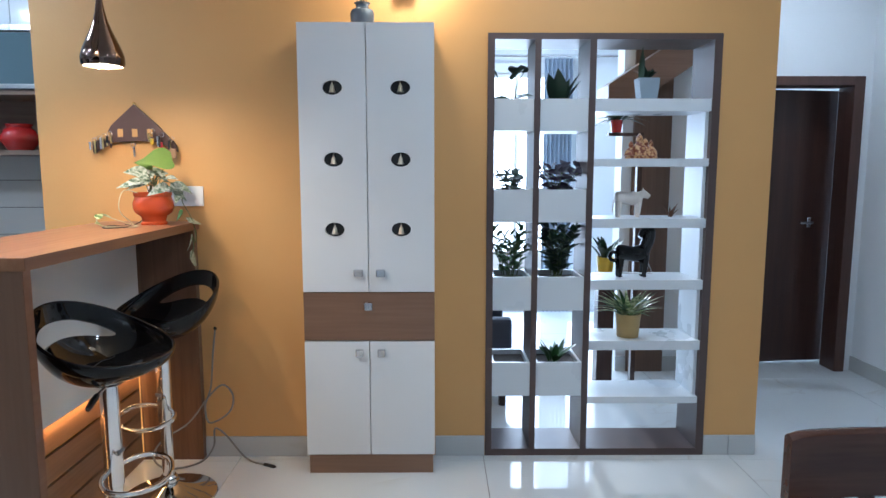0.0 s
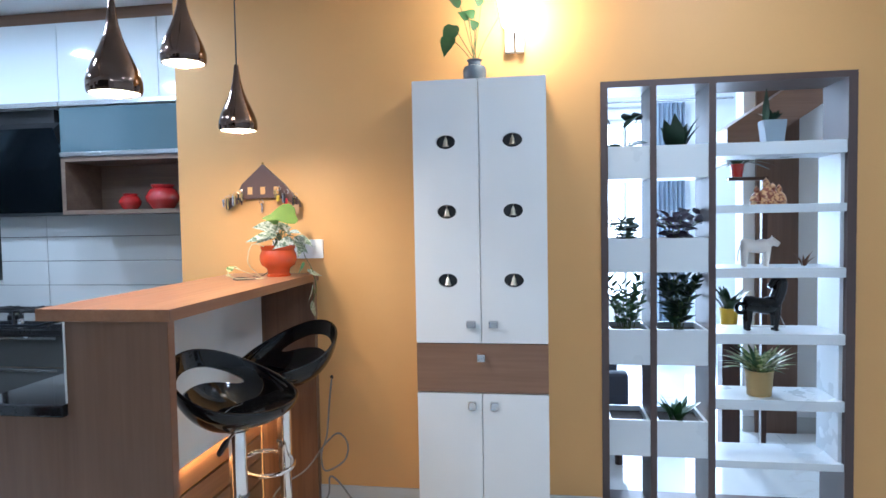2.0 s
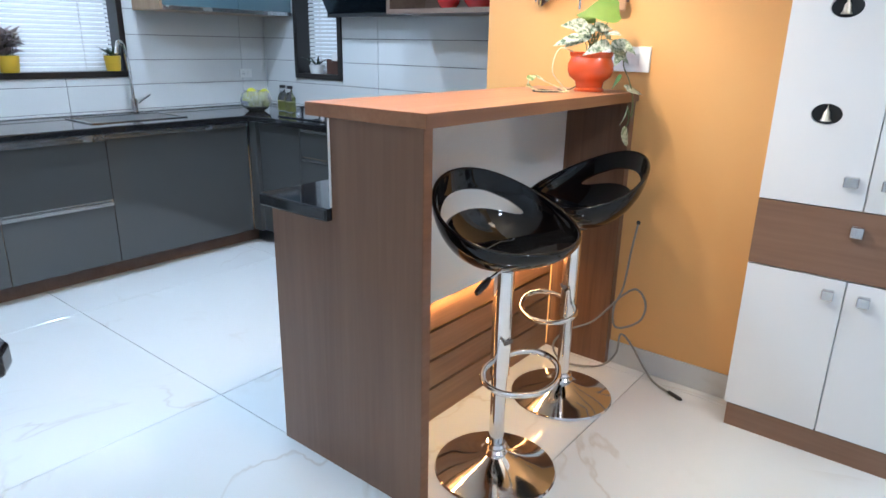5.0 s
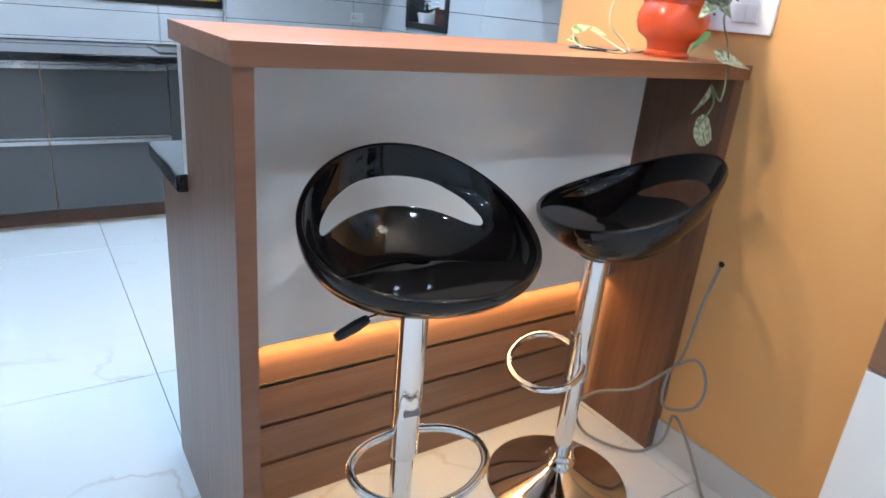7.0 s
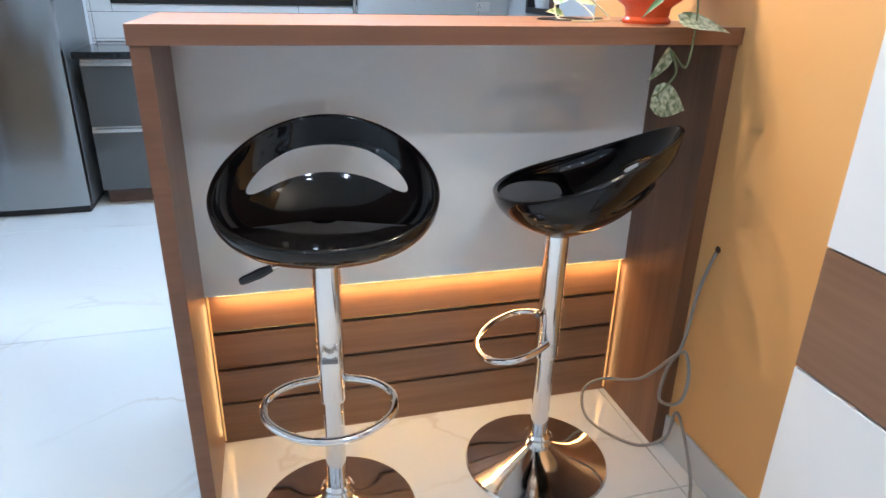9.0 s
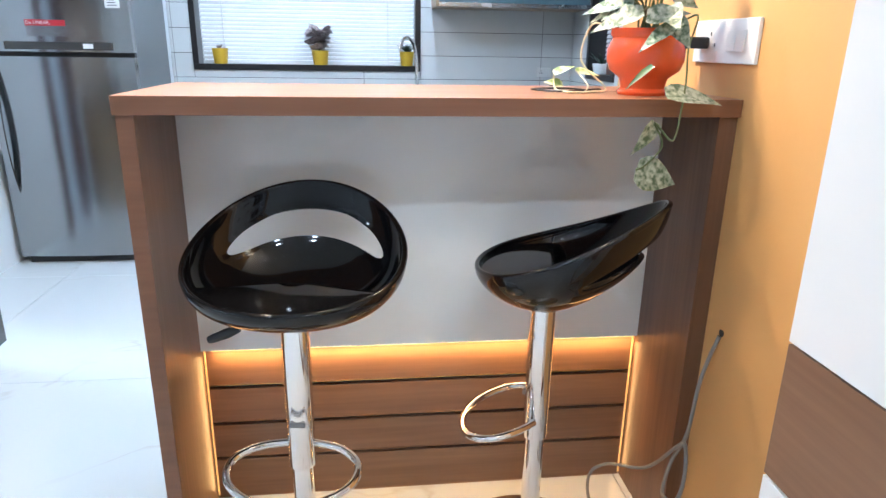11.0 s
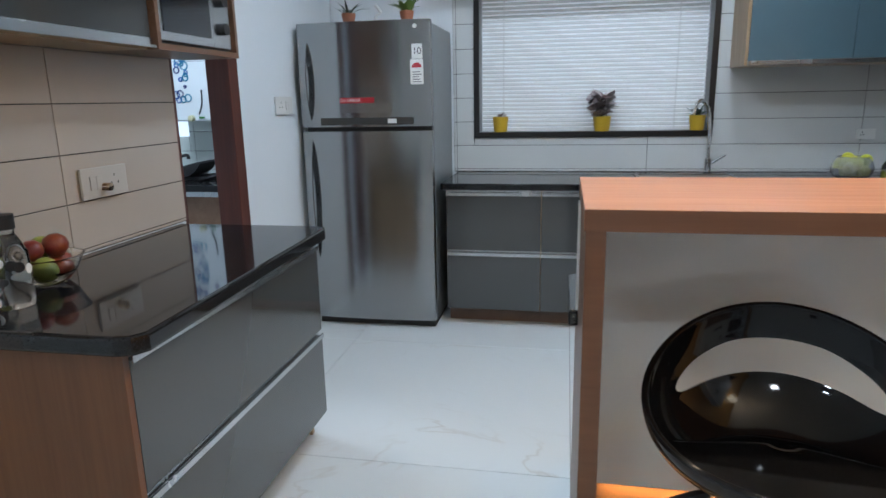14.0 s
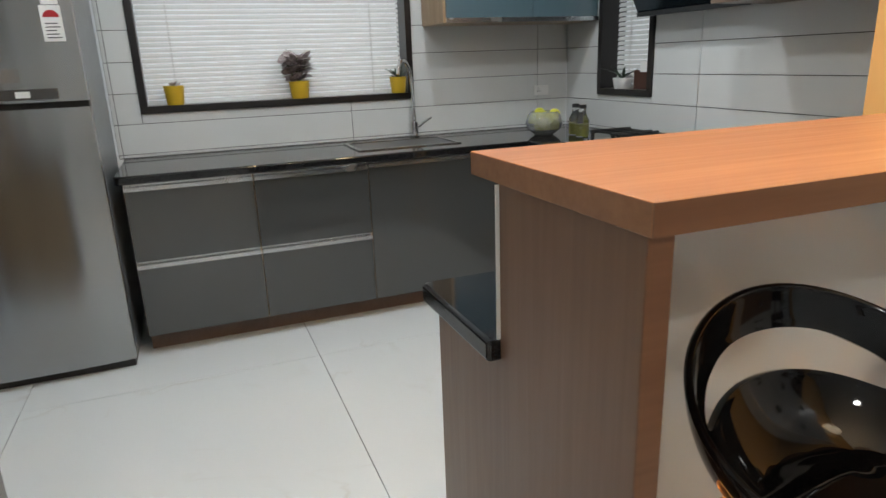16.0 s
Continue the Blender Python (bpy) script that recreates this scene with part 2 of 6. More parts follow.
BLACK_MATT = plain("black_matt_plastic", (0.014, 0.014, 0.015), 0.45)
BLACK_GLASS = plain("black_glass", (0.008, 0.011, 0.018), 0.05, coat=0.8)
HOOD_GLASS = plain("smoky_blue_steel", (0.040, 0.056, 0.072), 0.10, 0.9, vary=0.05, scale=2)
WINDOW_BROWN = plain("dark_window_frame", (0.010, 0.008, 0.008), 0.3)
WHITE_PLASTIC = plain("white_plastic", (0.72, 0.72, 0.70), 0.3, vary=0.02)
GREY_RUBBER = plain("grey_cable", (0.20, 0.20, 0.19), 0.5)
TERRACOTTA = plain("orange_ceramic", (0.62, 0.085, 0.018), 0.22, vary=0.12, scale=12, coat=0.3)
RED_CERAMIC = plain("red_ceramic", (0.36, 0.015, 0.014), 0.12, vary=0.1, coat=0.6)
YELLOW_CERAMIC = plain("yellow_ceramic", (0.62, 0.40, 0.03), 0.35, vary=0.06)
OCHRE_CERAMIC = plain("ochre_ceramic", (0.42, 0.30, 0.12), 0.5)
WHITE_CERAMIC = plain("white_ceramic", (0.75, 0.75, 0.74), 0.2)
BLUE_CERAMIC = plain("grey_blue_glaze", (0.10, 0.125, 0.16), 0.25, vary=0.25, scale=30)
SOIL = plain("soil", (0.035, 0.024, 0.016), 0.9, vary=0.4, bump=0.8, scale=40)
LEAF_SILVER = spotted("silver_spotted_leaf", (0.05, 0.10, 0.045), (0.40, 0.46, 0.36), 85, 0.36, 0.62)
LEAF_PALE = spotted("silvery_white_leaf", (0.055, 0.10, 0.055), (0.40, 0.44, 0.38), 75, 0.38, 0.60, 0.55)
LEAF_LIME = plain("lime_leaf", (0.115, 0.19, 0.028), 0.55, vary=0.15, scale=30)
LEAF_GREEN = plain("green_leaf", (0.035, 0.10, 0.025), 0.4, vary=0.3, scale=25)
LEAF_DARK = plain("dark_leaf", (0.018, 0.045, 0.022), 0.4, vary=0.3, scale=25)
LEAF_PURPLE = spotted("purple_grey_leaf", (0.24, 0.18, 0.18), (0.50, 0.43, 0.42), 60, 0.4, 0.6)
LEAF_CREAM = spotted("cream_edged_leaf", (0.12, 0.2, 0.05), (0.62, 0.62, 0.34), 45, 0.42, 0.58)
STEM = plain("stem", (0.10, 0.13, 0.05), 0.6)
BELL = plain("old_brass", (0.50, 0.46, 0.36), 0.3, 1.0, vary=0.1)
BRASS = plain("brass", (0.75, 0.55, 0.22), 0.22, 1.0, vary=0.08)
GLASS = plain("clear_glass", (0.95, 0.97, 0.97), 0.03, vary=0.0, trans=1.0)
MILK_GLASS = plain("milky_glass", (0.88, 0.90, 0.88), 0.12, vary=0.0, trans=0.8, ior=1.3)
BLIND = plain("blind_slat", (0.70, 0.71, 0.70), 0.45, vary=0.02)
TEAL = plain("teal_rubber", (0.01, 0.16, 0.19), 0.5)
RED_PRINT = plain("red_print", (0.45, 0.02, 0.03), 0.4)
DARK_PRINT = plain("dark_print", (0.04, 0.04, 0.045), 0.5)
PAPER = plain("white_sticker", (0.78, 0.78, 0.76), 0.5)
KEY_WOOD = plain("keyholder_brown", (0.10, 0.058, 0.048), 0.4, vary=0.15, scale=20)
GLOW_WARM = plain("glow_warm", (1.0, 0.78, 0.5), 0.5, emit=14.0, emit_colour=(1.0, 0.80, 0.52))
GLOW_WHITE = plain("glow_white", (1, 1, 1), 0.5, emit=18.0, emit_colour=(0.9, 0.96, 1.0))
GLOW_STRIP = plain("glow_strip", (1.0, 0.6, 0.2), 0.5, emit=7.0, emit_colour=(1.0, 0.62, 0.22))
GLOW_FAINT = plain("glow_strip_faint", (1.0, 0.6, 0.2), 0.5, emit=0.4, emit_colour=(1.0, 0.50, 0.14))
SCONCE_GLASS = plain("sconce_glass", (1.0, 0.9, 0.75), 0.5, emit=7.0, emit_colour=(1.0, 0.84, 0.60))
OUTSIDE = plain("outside_daylight", (0.85, 0.92, 1.0), 1.0, emit=0.52, emit_colour=(0.88, 0.94, 1.0), vary=0.1, scale=1.2)
CURTAIN = plain("blue_grey_curtain", (0.28, 0.34, 0.42), 0.8, vary=0.15, scale=6)
FABRIC = plain("dark_fabric", (0.035, 0.045, 0.07), 0.8, vary=0.2, bump=0.4)


# ---- building helpers ----
def thing(name, base, label, category, group=""):
    ob = new(name)
    ob.empty_display_size = 0.05
    ob.location = base
    return tagged(ob, label, category, group)


def finish(name, bm, mat, smooth=False):
    bmesh.ops.recalc_face_normals(bm, faces=bm.faces)
    me = bpy.data.meshes.new(name)
    if smooth:
        for f in bm.faces:
            f.smooth = True
        for e in bm.edges:
            if len(e.link_faces) == 2 and e.calc_face_angle(0) > 0.7:
                e.smooth = False
    bm.to_mesh(me)
    bm.free()
    me.materials.append(mat)
    return me


def root_of(ob):
    while ob.parent:
        ob = ob.parent
    return ob


def part(name, bm, mat, parent, label="", smooth=False, at_world=False, kind=""):
    """A bmesh as one mesh under a thing or a part; at_world: its corners are given in the world."""
    if at_world:
        bmesh.ops.translate(bm, vec=-root_of(parent).location, verts=bm.verts)
    ob = new(name, finish(name, bm, mat, smooth))
    ob.parent = parent
    return tagged(ob, label, "", "", kind)


def whole(name, bm, mat, base, label, category, group="", kind="", smooth=False):
    """A thing of one mesh, with its corners given in the world."""
    bmesh.ops.translate(bm, vec=-Vector(base), verts=bm.verts)
    ob = new(name, finish(name, bm, mat, smooth))
    ob.location = base
    return tagged(ob, label, category, group, kind)


def box(bm, x0, x1, y0, y1, z0, z1, bevel=0.0):
    v = [bm.verts.new(p) for p in ((x0, y0, z0), (x1, y0, z0), (x1, y1, z0), (x0, y1, z0), (x0, y0, z1), (x1, y0, z1), (x1, y1, z1), (x0, y1, z1))]
    fs = [bm.faces.new([v[k] for k in q]) for q in ((3, 2, 1, 0), (4, 5, 6, 7), (0, 1, 5, 4), (1, 2, 6, 5), (2, 3, 7, 6), (3, 0, 4, 7))]
    if bevel:
        es = list({e for f in fs for e in f.edges})
        bmesh.ops.bevel(bm, geom=es, offset=bevel, segments=2, affect="EDGES", profile=0.5)
    return bm


def B(*a, **k):
    return box(bmesh.new(), *a, **k)


def prism(bm, outline, z0, z1, axis="z"):
    """An outline in two directions, pulled out along the third."""
    def at(u, v, w):
        return {"z": (u, v, w), "y": (u, w, v), "x": (w, u, v)}[axis]
    lo, hi = [bm.verts.new(at(u, v, z0)) for u, v in outline], [bm.verts.new(at(u, v, z1)) for u, v in outline]
    n = len(outline)
    bm.faces.new(lo[::-1]), bm.faces.new(hi)
    for k in range(n):
        bm.faces.new((lo[k], lo[(k + 1) % n], hi[(k + 1) % n], hi[k]))
    if n > 5:
        bm.normal_update()
        bmesh.ops.triangulate(bm, faces=[f for f in bm.faces if len(f.verts) > 5], ngon_method="EAR_CLIP")
    return bm


def lathe(bm, profile, cx=0, cy=0, cz=0, n=28):
    """Rows of radius and height, turned about an upright axis."""
    rings = []
    for r, z in profile:
        if r < 1e-5:
            rings.append([bm.verts.new((cx, cy, cz + z))])
        else:
            rings.append([bm.verts.new((cx + r * math.cos(2 * math.pi * k / n), cy + r * math.sin(2 * math.pi * k / n), cz + z)) for k in range(n)])
    for a, b in zip(rings, rings[1:]):
        for k in range(n):
            q = [a[k % len(a)], a[(k + 1) % len(a)], b[(k + 1) % len(b)], b[k % len(b)]]
            q = list(dict.fromkeys(q))
            if len(q) > 2:
                bm.faces.new(q)
    return bm


def tube(bm, pts, r, n=8, closed=False):
    """A round bar along points; r may be a number or a row of numbers."""
    pts = [Vector(p) for p in pts]
    rs = [r] * len(pts) if isinstance(r, (int, float)) else r
    rings, up = [], None
    m = len(pts)
    for k, p in enumerate(pts):
        a = pts[(k - 1) % m] if closed or k else p
        c = pts[(k + 1) % m] if closed or k < m - 1 else p
        d = (c - a).normalized()
        if up is None:
            up = d.orthogonal().normalized()
        up = (up - up.dot(d) * d).normalized()
        side = d.cross(up)
        rings.append([bm.verts.new(p + rs[k] * (math.cos(2 * math.pi * j / n) * up + math.sin(2 * math.pi * j / n) * side)) for j in range(n)])
    pairs = list(zip(rings, rings[1:] + ([rings[0]] if closed else [])))
    for a, b in pairs if closed else pairs:
        if closed and b is rings[0]:
            off = min(range(n), key=lambda s: (a[0].co - b[s].co).length)
            b = b[off:] + b[:off]
        for j in range(n):
            bm.faces.new((a[j], a[(j + 1) % n], b[(j + 1) % n], b[j]))
    if not closed:
        bm.faces.new(rings[0][::-1]), bm.faces.new(rings[-1])
    return bm


def curve_points(keys, steps=6):
    """A smooth line through key points."""
    keys = [Vector(k) for k in keys]
    out = []
    for k in range(len(keys) - 1):
        p0, p1, p2, p3 = keys[max(k - 1, 0)], keys[k], keys[k + 1], keys[min(k + 2, len(keys) - 1)]
        for s in range(steps):
            t = s / steps
            out.append(0.5 * ((2 * p1) + (p2 - p0) * t + (2 * p0 - 5 * p1 + 4 * p2 - p3) * t * t + (3 * p1 - p0 - 3 * p2 + p3) * t ** 3))
    return out + [keys[-1]]


def blade(bm, base, way, up, length, width, bend=0.3, steps=5, tip=0.0, fold=0.15, heart=False):
    """One leaf: from its base along way, bending away from up, widest near the middle (heart: near the base)."""
    base, way = Vector(base), Vector(way).normalized()
    up = Vector(up)
    side = way.cross(up).normalized()
    up = side.cross(way).normalized()
    rows = []
    for k in range(steps + 1):
        t = k / steps
        w = width / 2 * (math.sin(math.pi * min(1, (t + 0.08) / 1.08) ** (0.6 if heart else 0.85)) + tip * (1 - t))
        w = max(w, 0.0008)
        c = base + way * length * (t - 0.12 * bend * t * t) - up * length * bend * t * t
        rows.append([bm.verts.new(c - side * w + up * fold * w), bm.verts.new(c), bm.verts.new(c + side * w + up * fold * w)])
    for a, b in zip(rows, rows[1:]):
        bm.faces.new((a[0], a[1], b[1], b[0]))
        bm.faces.new((a[1], a[2], b[2], b[1]))
    return bm


def pieces(parent, name, mat, cells, thick, axis, side, gap=0.003, kind=""):
    """Tiles as parts: cells (u0, u1, v0, v1) on a plane, proud of it by thick."""
    cache = {}
    for u0, u1, v0, v1 in cells:
        key = (round(u1 - u0, 4), round(v1 - v0, 4))
        if key not in cache:
            a, b, g = key[0] / 2 - gap / 2, key[1] / 2 - gap / 2, 0.0012
            bm = bmesh.new()
            lo = [(-a, -b), (a, -b), (a, b), (-a, b)]
            rings = [[(u, v, 0) for u, v in lo], [(u, v, thick - g) for u, v in lo], [(u - math.copysign(g, u), v - math.copysign(g, v), thick) for u, v in lo]]
            vs = []
            for ring in rings:
                row = []
                for u, v, w in ring:
                    row.append(bm.verts.new((u, v, w) if axis == "z" else ((u, side * w, v) if axis == "y" else (side * w, u, v))))
                vs.append(row)
            for p, q in zip(vs, vs[1:]):
                for k in range(4):
                    bm.faces.new((p[k], p[(k + 1) % 4], q[(k + 1) % 4], q[k]))
            bm.faces.new(vs[2])
            cache[key] = finish(name, bm, mat)
        ob = new(name, cache[key])
        cu, cv = (u0 + u1) / 2, (v0 + v1) / 2
        at = parent["plane"]
        ob.location = (cu, cv, at) if axis == "z" else ((cu, at, cv) if axis == "y" else (at, cu, cv))
        ob.parent = parent


def cells_of(us, vs, holes):
    """Grid cells between joints, cut back where holes lie."""
    out = []
    for u0, u1 in zip(us, us[1:]):
        for v0, v1 in zip(vs, vs[1:]):
            rest = [(u0, u1, v0, v1)]
            for h0, h1, k0, k1 in holes:
                nxt = []
                for a, b, c, d in rest:
                    if b <= h0 or a >= h1 or d <= k0 or c >= k1:
                        nxt.append((a, b, c, d))
                        continue
                    if a < h0:
                        nxt.append((a, h0, c, d))
                    if b > h1:
                        nxt.append((h1, b, c, d))
                    lo, hi = max(a, h0), min(b, h1)
                    if c < k0:
                        nxt.append((lo, hi, c, k0))
                    if d > k1:
                        nxt.append((lo, hi, k1, d))
                rest = nxt
            out += [r for r in rest if r[1] - r[0] > 0.012 and r[3] - r[2] > 0.012]
    return out


def structure(name, bm, mat, label=""):
    ob = new(name, finish(name, bm, mat))
    return tagged(ob, label, "", "", "structure")


def wall_bm(axis, at, thick, u0, u1, z0, z1, holes=()):
    """A wall along x (axis "y", its faces at y=at and at+thick) or along y (axis "x"), with openings (u0, u1, z0, z1) through it."""
    bm = bmesh.new()
    us = sorted({u0, u1, *[h for hole in holes for h in hole[:2] if u0 < h < u1]})
    zs = sorted({z0, z1, *[h for hole in holes for h in hole[2:] if z0 < h < z1]})
    solid = {}
    for i in range(len(us) - 1):
        for j in range(len(zs) - 1):
            cu, cz = (us[i] + us[i + 1]) / 2, (zs[j] + zs[j + 1]) / 2
            solid[i, j] = not any(h[0] < cu < h[1] and h[2] < cz < h[3] for h in holes)
    a0, a1 = min(at, at + thick), max(at, at + thick)

    def P(u, w, z):
        return (u, w, z) if axis == "y" else (w, u, z)
    for (i, j), s in solid.items():
        if not s:
            continue
        ua, ub, za, zb = us[i], us[i + 1], zs[j], zs[j + 1]
        quads = [[P(ua, a0, za), P(ub, a0, za), P(ub, a0, zb), P(ua, a0, zb)], [P(ua, a1, za), P(ua, a1, zb), P(ub, a1, zb), P(ub, a1, za)]]
        if not solid.get((i - 1, j)):
            quads.append([P(ua, a0, za), P(ua, a0, zb), P(ua, a1, zb), P(ua, a1, za)])
        if not solid.get((i + 1, j)):
            quads.append([P(ub, a0, za), P(ub, a1, za), P(ub, a1, zb), P(ub, a0, zb)])
        if not solid.get((i, j - 1)):
            quads.append([P(ua, a0, za), P(ua, a1, za), P(ub, a1, za), P(ub, a0, za)])
        if not solid.get((i, j + 1)):
            quads.append([P(ua, a0, zb), P(ub, a0, zb), P(ub, a1, zb), P(ua, a1, zb)])
        for q in quads:
            bm.faces.new([bm.verts.new(p) for p in q])
    bmesh.ops.remove_doubles(bm, verts=bm.verts, dist=1e-5)
    return bm

# ---- large structure ----
W0, W1 = 4.20, 4.36          # faces of the orange wall
CEIL, KCEIL = 2.75, 2.60
KX, KY, IY = -3.13, 4.80, 1.37   # kitchen's back wall, hob wall, wall behind the island
structure("ground", B(-60, 60, -60, 60, -0.5, -0.12), GROUT, "plain ground around the building")
structure("floor", B(KX - 0.2, 4.2, -3.2, 7.6, -0.12, -0.0085), GROUT, "dark grout bed below polished floor tiles")
structure("ceiling", B(-0.75, 4.2, -3.2, 7.6, CEIL, CEIL + 0.12), CEILING_PAINT, "white painted ceiling of the dining and living area")
structure("ceiling_kitchen", B(KX - 0.2, -0.75, -0.6, 5.0, KCEIL, KCEIL + 0.12), CEILING_PAINT, "white kitchen ceiling")
structure("ceiling_step", B(-0.78, -0.75, -0.6, 5.0, KCEIL + 0.12, CEIL + 0.12), CEILING_PAINT)
SHELF = (1.357, 2.425, 0.0, 2.003)
structure("wall_orange", wall_bm("y", W0, W1 - W0, -0.706, 2.681, 0, CEIL, [SHELF]), ORANGE_PAINT, "orange painted partition wall with an opening for the shelf")
WIN2 = (-2.78, -2.30, 1.063, 2.04)
WIN1 = (2.305, 3.765, 1.08, 2.06)
structure("wall_hob", wall_bm("y", KY + 0.006, 0.18, KX - 0.2, 0.20, 0, CEIL, [WIN2]), WHITE_PAINT, "kitchen wall behind the hob")
structure("wall_kitchen_back", wall_bm("x", KX - 0.006, -0.18, -0.6, 5.0, 0, KCEIL, [WIN1, (-0.40, 0.26, 1.1, 1.9)]), WHITE_PAINT, "kitchen wall with the wide window")
structure("wall_island", wall_bm("y", IY - 0.006, -0.09, KX, 0.36, 0, KCEIL + 0.15, [(-1.76, -1.290, 0, 2.04)]), WHITE_PAINT, "white wall with a doorway to the utility room")
structure("wall_utility_end", wall_bm("y", -0.6, -0.1, KX - 0.2, 0.36, 0, KCEIL + 0.15), WHITE_PAINT)
structure("wall_dining_west", wall_bm("x", 0.36, -0.12, -3.2, IY - 0.01, 0, CEIL), WHITE_PAINT)
structure("wall_dining_south", wall_bm("y", -3.2, -0.12, 0.2, 4.2, 0, CEIL), WHITE_PAINT)
structure("wall_east", wall_bm("x", 4.012, 0.15, -3.2, 7.6, 0, CEIL), WHITE_PAINT, "long white wall")
DOORWAY = (3.00, 3.91, 0, 1.975)
structure("wall_door", wall_bm("y", 5.53, 0.16, 2.36, 4.012, 0, CEIL, [DOORWAY]), WHITE_PAINT, "white wall with the dark door")
FAR = 7.4
BIGWIN = (1.45, 2.30, 0.06, 2.30)
structure("wall_living_far", wall_bm("y", FAR, 0.15, 0.0, 4.2, 0, CEIL, [BIGWIN]), WHITE_PAINT, "white living room wall with the tall window")
structure("wall_living_west", wall_bm("x", 0.20, -0.12, W1 + 0.44, FAR, 0, CEIL), WHITE_PAINT)

for nm, y0, x0, x1, side, mat in (("baseboard_left", W0, 0.0, 0.53, -1, SKIRT_TILE), ("baseboard_middle", W0, 1.116, 1.355, -1, SKIRT_TILE), ("baseboard_right", W0, 2.427, 2.547, -1, SKIRT_TILE), ("baseboard_end", W0, 2.550, 2.681, -1, SKIRT_TILE)):
    structure(nm, B(x0, x1, y0 - 0.010, y0, 0, 0.1, bevel=0.0015), mat, "grey marble-look skirting")
structure("baseboard_east", B(4.0, 4.012, -3.2, 5.53, 0, 0.1), SKIRT_TILE)
structure("baseboard_living", B(0.2, BIGWIN[0], FAR - 0.01, FAR, 0, 0.1), SKIRT_TILE)
structure("baseboard_door_wall", B(2.36, 3.02, 5.52, 5.53, 0, 0.1), SKIRT_TILE)
structure("door_casing", B(2.43, 2.68, 5.505, 5.53, 0, 2.3), wood("casing_brown", (0.10, 0.055, 0.035), (0.15, 0.085, 0.055), "z"), "tall brown wooden cladding panel")

# door frame and door, standing ajar behind its wall
door = new("door_1")
door.location = (3.5, 5.6, 0)
tagged(door, "dark brown wooden door standing ajar in its frame", "door", "", "structure")
bm = bmesh.new()
box(bm, 3.87, 3.94, 5.49, 5.66, 0, 2.0, 0.003), box(bm, 2.97, 3.04, 5.49, 5.66, 0, 2.0, 0.003), box(bm, 3.04, 3.87, 5.49, 5.66, 1.94, 2.0, 0.003)
part("frame", bm, FRAME_BROWN, door, at_world=True)
leaf_door = new("leaf", finish("leaf", B(0, 0.868, -0.018, 0.018, 0.012, 1.936, 0.003), DARK_WOOD))
leaf_door.parent = door
leaf_door.matrix_basis = pose(-0.445, 0.065, 0, 0, 0, 6)
for s in (-1, 1):
    bm = bmesh.new()
    box(bm, 0.69, 0.72, s * 0.018, s * 0.024, 0.985, 1.055, 0.002)
    tube(bm, [(0.705, s * 0.02, 1.02), (0.705, s * 0.06, 1.02), (0.61, s * 0.062, 1.02)], 0.008)
    part("handle", bm, DULL_CHROME, leaf_door, "steel lever handle", True)

# windows of the kitchen, with closed blinds
def window(name, plane, axis, u0, u1, z0, z1, label, out, slats):
    ob = new(name)
    c = ((u0 + u1) / 2, plane, z0) if axis == "y" else (plane, (u0 + u1) / 2, z0)
    ob.location = c
    tagged(ob, label, "window", "", "structure")
    f, a, b = 0.035, plane - 0.012 * out, plane + 0.16 * out

    def S(bm, p0, p1, q0, q1, r0, r1, bev=0.0):
        q0, q1 = min(q0, q1), max(q0, q1)
        return box(bm, p0, p1, q0, q1, r0, r1, bev) if axis == "y" else box(bm, q0, q1, p0, p1, r0, r1, bev)
    bm = bmesh.new()
    S(bm, u0, u1, a, b, z0, z0 + f, 0.002), S(bm, u0, u1, a, b, z1 - f, z1, 0.002), S(bm, u0, u0 + f, a, b, z0 + f, z1 - f), S(bm, u1 - f, u1, a, b, z0 + f, z1 - f)
    part("frame", bm, WINDOW_BROWN, ob, "dark brown window lining", at_world=True)
    part("pane", S(bmesh.new(), u0 + f, u1 - f, plane + 0.150 * out, plane + 0.156 * out, z0 + f, z1 - f), OUTSIDE, ob, "bright frosted pane", at_world=True)
    bm = bmesh.new()
    z, ay = z0 + f + 0.012, plane + 0.10 * out
    tilt = 0.0108
    while z < z1 - f - 0.03:
        q = [(ay - 0.004 * out, z - tilt), (ay + 0.004 * out, z + tilt)]
        for (qa, za), (qb, zb) in ((q[0], q[1]),):
            P = lambda u, w, zz: (u, w, zz) if axis == "y" else (w, u, zz)
            m = ((qa + qb) / 2 - 0.002 * out, (za + zb) / 2)
            for (w1, s1), (w2, s2) in (((qa, za), m), (m, (qb, zb))):
                bm.faces.new([bm.verts.new(P(u0 + f + 0.004, w1, s1)), bm.verts.new(P(u1 - f - 0.004, w1, s1)), bm.verts.new(P(u1 - f - 0.004, w2, s2)), bm.verts.new(P(u0 + f + 0.004, w2, s2))])
        z += slats
    part("blind", bm, BLIND, ob, "closed white venetian blind", at_world=True, kind="stuff")
    bm = bmesh.new()
    n = 2 if u1 - u0 > 1 else 1
    for k in range(n):
        uu = u0 + (u1 - u0) * ((0.125 + 0.73 * k) if n == 2 else 0.35)
        S(bm, uu - 0.004, uu + 0.004, ay - 0.014 * out, ay - 0.012 * out, z0 + f + 0.01, z1 - f)
    S(bm, u0 + f, u1 - f, ay - 0.012 * out, ay + 0.012 * out, z1 - f - 0.03, z1 - f)
    part("ladder_tape", bm, WHITE_PLASTIC, ob, at_world=True)
    return ob


window("window_1", KX, "x", *WIN1, "wide dark-framed kitchen window with a closed white blind", -1, 0.026)
window("window_2", KY, "y", *WIN2, "narrow dark-framed window with a white blind", 1, 0.026)
